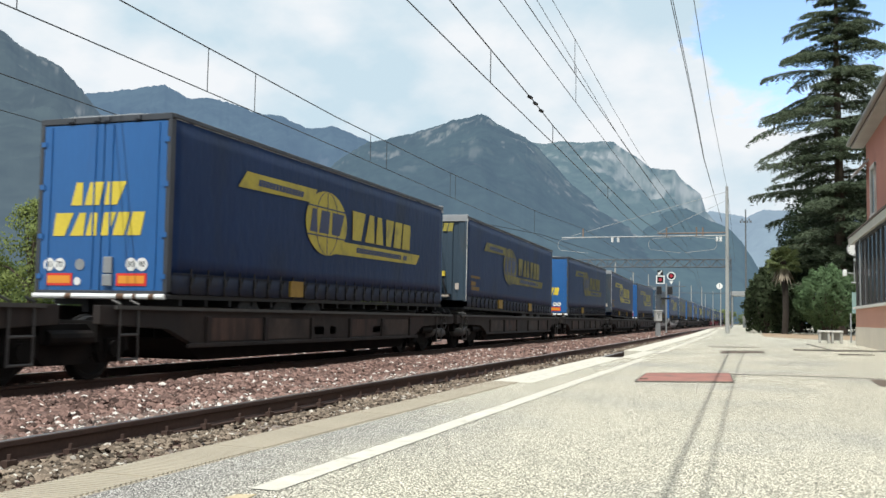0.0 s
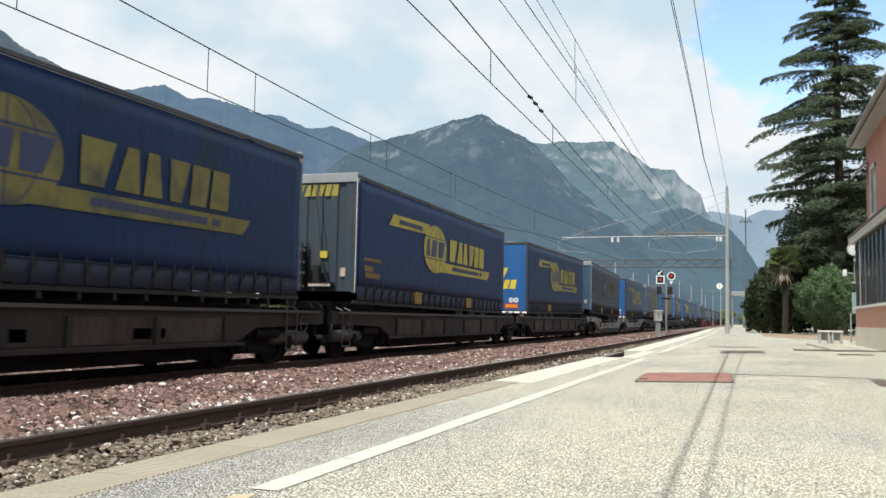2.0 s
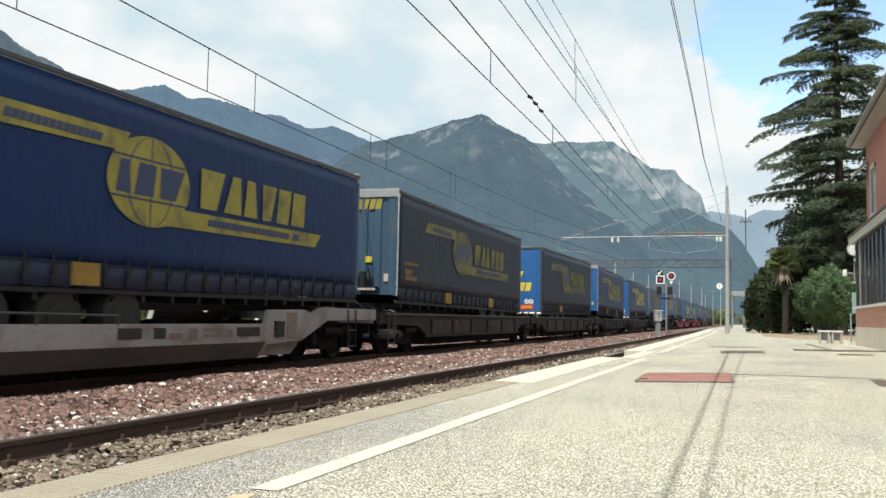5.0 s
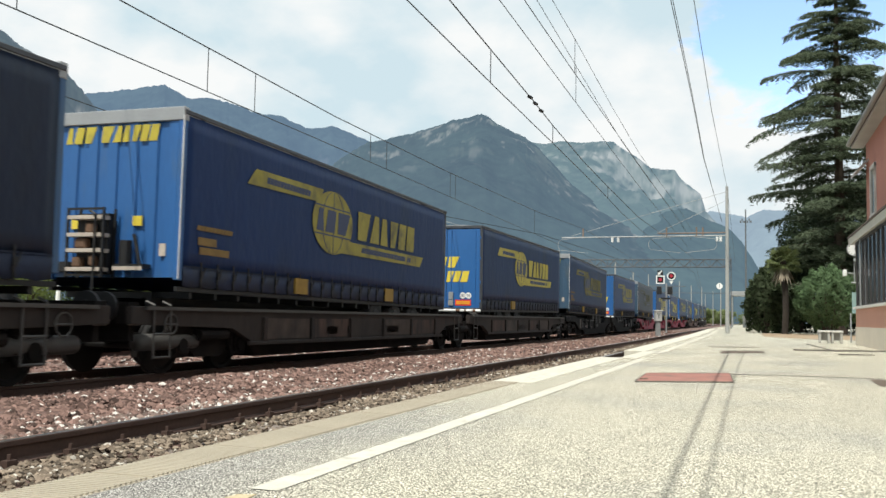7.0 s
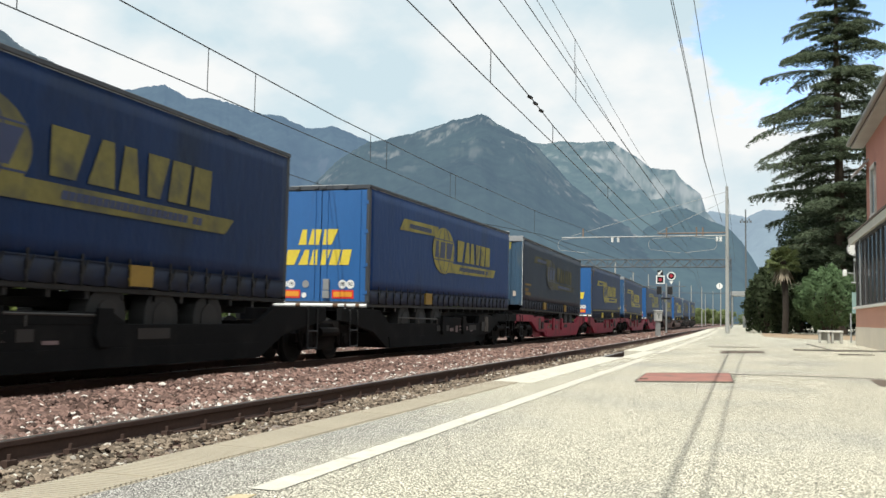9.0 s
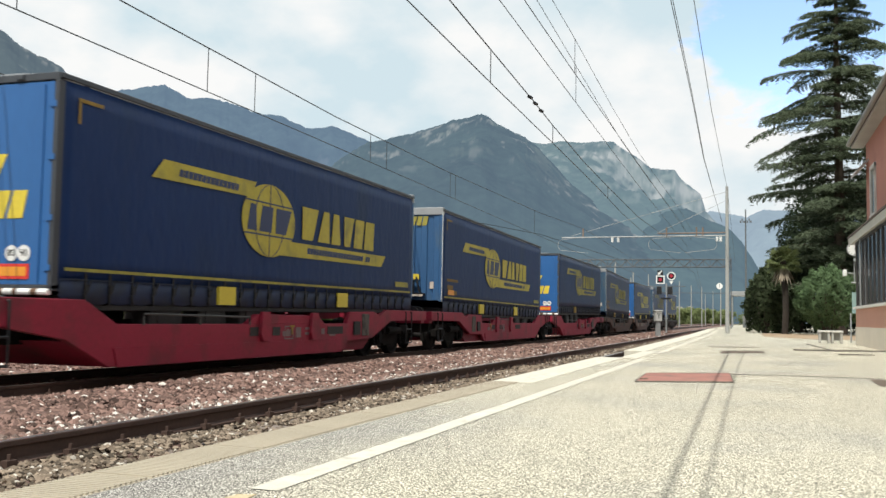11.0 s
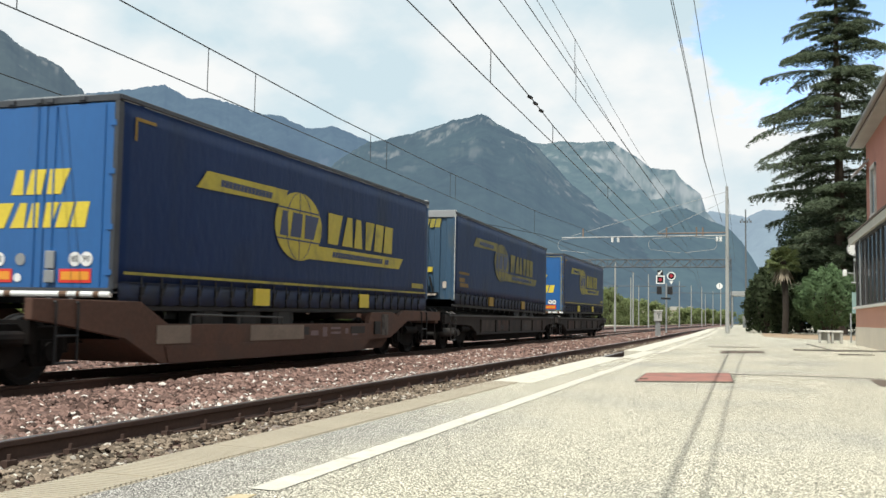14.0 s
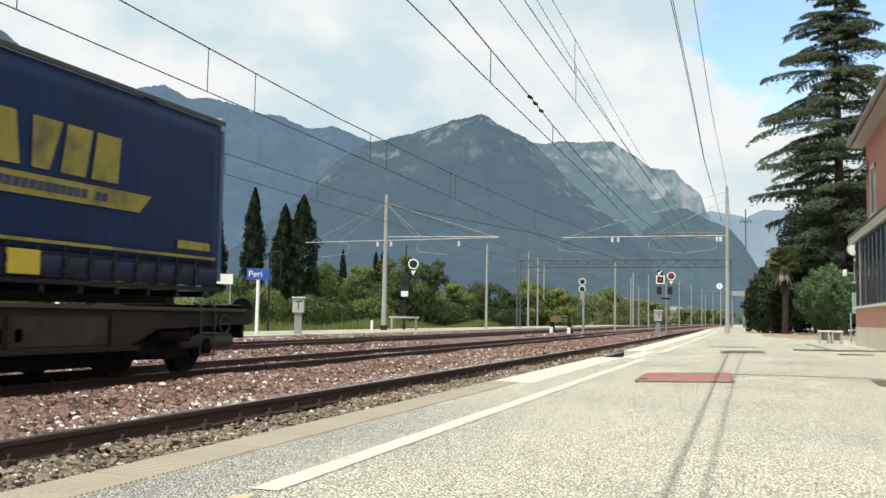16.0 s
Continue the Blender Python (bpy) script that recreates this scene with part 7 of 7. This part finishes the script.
    for k, (x0, x1, y, z) in enumerate(((-24.5, -15.0, 98, 5.9), (-25.0, -9.0, 145, 6.2), (-18.0, -3.0, 178, 6.2))):
        bm = bmesh.new()
        rod(bm, (x0, y, z), (x1, y, z), 0.06, 6)
        solid("cross_beam", bm, M["truss"], "thin grey cross beam between masts", "beam")
    # wires
    WIRES = (
        ("contact", ((-9.8, -35, 5.25), (-9.8, 0, 5.22), (-9.8, 20, 5.18), (-9.8, 56, 5.0), (-9.9, 84, 5.3), (-13.0, 150, 5.3), (-18, 260, 5.3)), 0.011),
        ("messenger", ((-9.8, -35, 7.4), (-9.8, 0, 6.45), (-9.8, 12.7, 6.08), (-9.8, 21, 5.93), (-9.8, 30, 5.95), (-9.8, 45, 6.2), (-9.4, 56, 6.42), (-9.9, 84, 6.5), (-13.0, 150, 6.4), (-18, 260, 6.4)), 0.013),
        ("contact", ((-4.29, -35, 5.3), (-4.29, 11.4, 5.17), (-4.29, 15.6, 5.1), (-4.29, 21, 5.04), (-4.29, 25.5, 4.98), (-4.29, 29.3, 4.90), (-4.35, 34, 4.84), (-4.45, 56, 4.85), (-4.5, 84, 5.2), (-7.0, 150, 5.2), (-12.5, 260, 5.3)), 0.010),
        ("messenger", ((-4.29, -35, 7.0), (-4.29, 13.2, 5.78), (-4.29, 19.1, 5.55), (-4.29, 21.1, 5.45), (-4.29, 25.6, 5.30), (-4.29, 30.6, 5.25), (-4.29, 38.8, 5.21), (-4.4, 56, 5.75), (-4.5, 84, 6.4), (-7.0, 150, 6.4), (-12.5, 260, 6.4)), 0.012),
        ("contact", ((-4.6, -51.9, 8.1), (-4.6, 17.3, 7.18), (-4.6, 25.9, 7.07), (-4.6, 40.5, 6.93), (-4.6, 54.6, 6.90), (-4.6, 84.0, 6.9)), 0.010),
        ("messenger", ((-4.6, -51.9, 8.35), (-4.6, 19.4, 7.88), (-4.6, 25.9, 7.85), (-4.6, 37.5, 7.86), (-4.6, 60.8, 7.93), (-4.7, 84.0, 8.0)), 0.012),
        ("contact", ((-4.6, -51.9, 10.6), (-4.6, 20.6, 8.30), (-4.6, 28.0, 8.04), (-4.6, 35.8, 7.83), (-4.6, 42.7, 7.82), (-4.6, 65.9, 8.06), (-4.7, 84.0, 8.1)), 0.009),
        ("messenger", ((-4.6, -51.9, 10.2), (-4.6, 22.4, 8.88), (-4.6, 25.5, 8.83), (-4.6, 33.0, 8.56), (-4.6, 41.8, 8.40), (-4.6, 65.9, 8.80), (-4.7, 84.0, 8.9)), 0.009),
        ("feeder", ((-1.75, -35, 11.55), (-1.72, 22.2, 8.56), (-1.72, 30.7, 8.235), (-1.72, 39.0, 7.62), (-1.45, 56, 6.75)), 0.011),
        # unseen near runs of both feeders are led to put their shadows on the platform
        ("feeder", ((-1.765, -35, 11.8), (-1.745, 5, 9.60), (-1.72, 22.9, 8.77), (-1.72, 31.3, 8.37), (-1.72, 39.5, 7.68), (-1.45, 56, 6.72)), 0.010),
        ("feeder", ((-1.47, -35, 9.4), (-1.47, 6, 9.05), (-1.45, 12, 8.99), (-1.38, 18, 8.94), (-1.25, 23, 8.89), (-1.25, 35, 8.62), (-1.14, 56, 8.6), (-1.6, 120, 8.3)), 0.010),
        ("messenger", ((-16.5, -20, 7.2), (-16.5, 17, 6.44), (-16.5, 27, 6.27), (-17.0, 38, 6.40), (-20.6, 52, 7.7), (-18, 84, 6.5), (-20, 150, 6.4)), 0.014),
        ("contact", ((-16.5, -20, 5.7), (-16.5, 17, 5.59), (-16.5, 27, 5.58), (-16.5, 40, 5.5), (-16.3, 52, 5.3), (-16.3, 84, 5.3), (-20, 150, 5.3)), 0.012),
        ("messenger", ((-20.6, 52, 7.6), (-12.5, 58, 6.3), (-11.0, 84, 6.4)), 0.02),
    )
    for kind, pts, r in WIRES:
        cu = bpy.data.curves.new("wire", "CURVE")
        cu.dimensions, cu.bevel_depth, cu.bevel_resolution = "3D", r * 0.95, 1
        sp = cu.splines.new("POLY")
        sp.points.add(len(pts) - 1)
        for q, w in zip(sp.points, pts):
            q.co = (*w, 1)
        ob = bpy.data.objects.new("wire", cu)
        me = bpy.data.meshes.new_from_object(ob)
        bpy.data.objects.remove(ob)
        me.materials.clear()
        me.materials.append(M["wire"])
        tagged(new("%s_wire" % kind, me), "thin dark %s wire of the overhead line" % kind, "wire", "overhead wires")
    def height(w, y):
        p = WIRES[w][1]
        return float(np.interp(y, [q[1] for q in p], [q[2] for q in p]))
    for x, lo, hi, ys in ((-9.8, 0, 1, (10.4, 15.3, 17.1, 23.4, 24.6, 30.6, 31.2, 44)), (-4.29, 2, 3, (15.6, 21.1, 30)), (-4.6, 4, 6, (25.8,)), (-4.6, 5, 7, (25.6,)), (-16.5, 12, 11, (17, 23, 27, 34))):
        for y in ys:
            bm = bmesh.new()
            rod(bm, (x, y, height(lo, y)), (x, y, height(hi, y)), 0.009, 5)
            solid("dropper_wire", bm, M["wire"], "short vertical dropper between overhead wires", "wire", group="droppers")
    bm = bmesh.new()
    for y in (18.6, 19.1, 19.7):
        rod(bm, (-4.29, y, height(3, y) - 0.02), (-4.29, y + 0.25, height(3, y + 0.25) + 0.02), 0.035, 6)
    solid("wire_clamp", bm, M["steel_dark"], "dark clamps on the messenger wire", "clamp")


def number_disc():
    bm = bmesh.new()
    rod(bm, (0, 0, 0), (0, -0.03, 0), 0.17, 20)
    return mesh_of(bm, "number_disc", M["white"])


M["truss"] = mat("weathered_steel_truss", (0.12, 0.13, 0.14), 0.7, 0.2, vary=0.2)
M["wire"] = mat("dark_copper_wire", (0.05, 0.055, 0.06), 0.6, 0.5, vary=0.15)
M["rusty"] = mat("rusty_tube", (0.20, 0.155, 0.13), 0.8, 0.2, vary=0.25)
overhead()


# ---- signals and far things ----
def ring_signal(t, x, z, lens, square=False, r=0.26):
    bm = bmesh.new()
    if square:
        box(bm, x - r, x + r, -0.06, -0.03, z - r, z + r)
    else:
        rod(bm, (x, -0.06, z), (x, -0.03, z), r, 24)
    p = part("signal_target", bm, M["white"], t, "white-edged signal target")
    bm = bmesh.new()
    if square:
        box(bm, x - r * 0.72, x + r * 0.72, -0.075, -0.062, z - r * 0.72, z + r * 0.72)
    else:
        rod(bm, (x, -0.075, z), (x, -0.062, z), r * 0.74, 24)
    part("dark_face", bm, M["lens_dark"], p)
    if lens:
        bm = bmesh.new()
        rod(bm, (x, -0.09, z), (x, -0.077, z), r * 0.42, 16)
        part("lens", bm, M["lens_red"], p, "lit red lens")


def signals():
    s = thing("signal", "dark signal mast with one round white-ringed target", "railway signal", "signals", at=(-21.0, 56.4, 0.14))
    s.rotation_euler = (0, 0, radians(18))
    bm = bmesh.new()
    rod(bm, (0, 0, -0.2), (0, 0, 3.5), 0.09, 8)
    rod(bm, (0, 0, 3.3), (0.05, 0, 5.4), 0.04, 6)
    part("mast", bm, M["steel_dark"], s, "dark mast")
    ring_signal(s, 0.52, 4.20, False, r=0.34)
    bm = bmesh.new()
    prism(bm, [(0.36, 3.78), (0.68, 3.78), (0.52, 3.45)], 1, -0.06, -0.03)
    part("triangle", bm, M["white"], s, "white triangle below")
    for z0, z1, mk in ((3.0, 3.45, "steel_dark"), (2.5, 2.95, "steel_dark"), (2.1, 2.45, "white")):
        bm = bmesh.new()
        box(bm, -0.22, 0.22, -0.2, 0.1, z0, z1)
        part("lamp_box", bm, M[mk], s, "", 0.01)
    s = thing("signal", "slim grey mast with two round white-ringed targets", "railway signal", "signals", at=(-13.45, 80.0, -0.2))
    s.rotation_euler = (0, 0, radians(9))
    bm = bmesh.new()
    rod(bm, (0, 0, 0), (0, 0, 3.6), 0.10, 8)
    rod(bm, (0.04, 0, 3.5), (0.04, 0, 4.7), 0.05, 6)
    box(bm, -0.32, 0.12, -0.02, 0.22, 2.95, 3.40)
    part("mast", bm, M["grey_steel"], s)
    ring_signal(s, -0.12, 4.42, False, r=0.30)
    ring_signal(s, -0.12, 3.78, False, r=0.30)
    s = thing("signal", "mast with red lit round and square signal targets", "railway signal", "signals", at=(-6.7, 82.0, -0.2))
    bm = bmesh.new()
    rod(bm, (0, 0, 0), (0, 0, 4.4), 0.07, 8)
    part("mast", bm, M["grey_steel"], s, "slim grey mast")
    bm = bmesh.new()
    for x in (-0.6, 0.3):
        box(bm, x - 0.2, x + 0.2, -0.1, 0.3, 3.45, 4.1)
    box(bm, -0.45, 0.35, -0.1, 0.3, 3.02, 3.18)
    part("lamp_box", bm, M["steel_dark"], s, "dark signal housings", 0.02)
    ring_signal(s, -0.50, 4.70, True, True, 0.36)
    ring_signal(s, 0.42, 5.02, True, False, 0.36)
    bm = bmesh.new()
    prism(bm, [(0.26, 4.60), (0.58, 4.60), (0.42, 4.28)], 1, -0.06, -0.03)
    part("triangle", bm, M["white"], s, "white triangle below")
    bm = bmesh.new()
    box(bm, -0.75, -0.28, -0.08, 0.0, 5.08, 5.5)
    ar = part("arrow_box", bm, M["steel_dark"], s)
    bm = bmesh.new()
    prism(bm, [(-0.72, 5.12), (-0.46, 5.15), (-0.53, 5.22), (-0.33, 5.42), (-0.40, 5.49), (-0.60, 5.29), (-0.68, 5.36)], 1, -0.10, -0.085)
    part("arrow", bm, M["white"], ar, "white arrow")
    # floodlight mast
    f = thing("floodlight_mast", "tall dark floodlight mast behind the platform", "light mast", at=(-0.40, 146.8, -0.3))
    bm = bmesh.new()
    rod(bm, (0, 0, 0), (0, 0, 18.2), 0.16, 8, 0.09)
    part("shaft", bm, M["truss"], f)
    for k in range(7):
        bm = bmesh.new()
        x = -0.75 + 0.25 * k
        box(bm, x - 0.09, x + 0.09, -0.3, 0.1, 16.2 + 0.3 * (k % 2), 16.5 + 0.3 * (k % 2))
        part("floodlight", bm, M["truss"], f)
    bm = bmesh.new()
    rod(bm, (-0.85, 0, 16.3), (0.85, 0, 16.3), 0.05, 6)
    part("crossarm", bm, M["truss"], f)
    # platform shelter far along
    h = thing("platform_shelter", "small grey roofed shelter at the platform end", "shelter", at=(-0.7, 112, 0.388))
    bm = bmesh.new()
    box(bm, -1.3, 1.4, -1.0, 3.0, 3.6, 4.1)
    part("roof", bm, M["grey_steel"], h, "flat grey roof", 0.02)
    for x in (-1.1, 1.2):
        for y in (-0.8, 2.8):
            bm = bmesh.new()
            rod(bm, (x, y, 0), (x, y, 3.6), 0.07, 6)
            part("post", bm, M["grey_steel"], h)
    bm = bmesh.new()
    box(bm, 0.0, 1.2, 2.5, 2.9, 0.0, 1.4)
    part("bench_wall", bm, M["cab"], h)
    bm = bmesh.new()
    box(bm, 0.3, 1.35, 1.6, 2.6, 2.3, 3.5)
    part("dark_sign", bm, M["steel_dark"], h)
    # far houses
    for k, (x, y, w, hh) in enumerate(((-29, 610, 8, 7.0), (-43, 600, 11, 8.2), (-14, 620, 8, 6.5), (-62, 610, 10, 8.5), (-37, 640, 7, 9))):
        b = thing("far_house", "small pale house far down the valley", "house", "far houses", at=(x, y, -0.42))
        bm = bmesh.new()
        box(bm, -w / 2, w / 2, -4, 4, 0, hh)
        part("wall", bm, M["beige"], b, "pale plastered wall")
        bm = bmesh.new()
        prism(bm, [(-w / 2 - 0.4, hh), (w / 2 + 0.4, hh), (w / 2 - 2.5, hh + 2.2), (-w / 2 + 2.5, hh + 2.2)], 1, -4.4, 4.4)
        part("roof", bm, M["soffit"], b, "dull tiled roof")
        for j in range(int(w / 3.5)):
            bm = bmesh.new()
            x0 = -w / 2 + 1.2 + 3.3 * j
            box(bm, x0, x0 + 1.1, -4.06, -4.0, hh - 3.2, hh - 1.4)
            part("window", bm, M["glass"], b)


signals()


# ---- what moves ----
def motions():
    for ob, lead, length, back, lift in RUN:
        rows = []
        for k in range(33):
            t = k * 0.5
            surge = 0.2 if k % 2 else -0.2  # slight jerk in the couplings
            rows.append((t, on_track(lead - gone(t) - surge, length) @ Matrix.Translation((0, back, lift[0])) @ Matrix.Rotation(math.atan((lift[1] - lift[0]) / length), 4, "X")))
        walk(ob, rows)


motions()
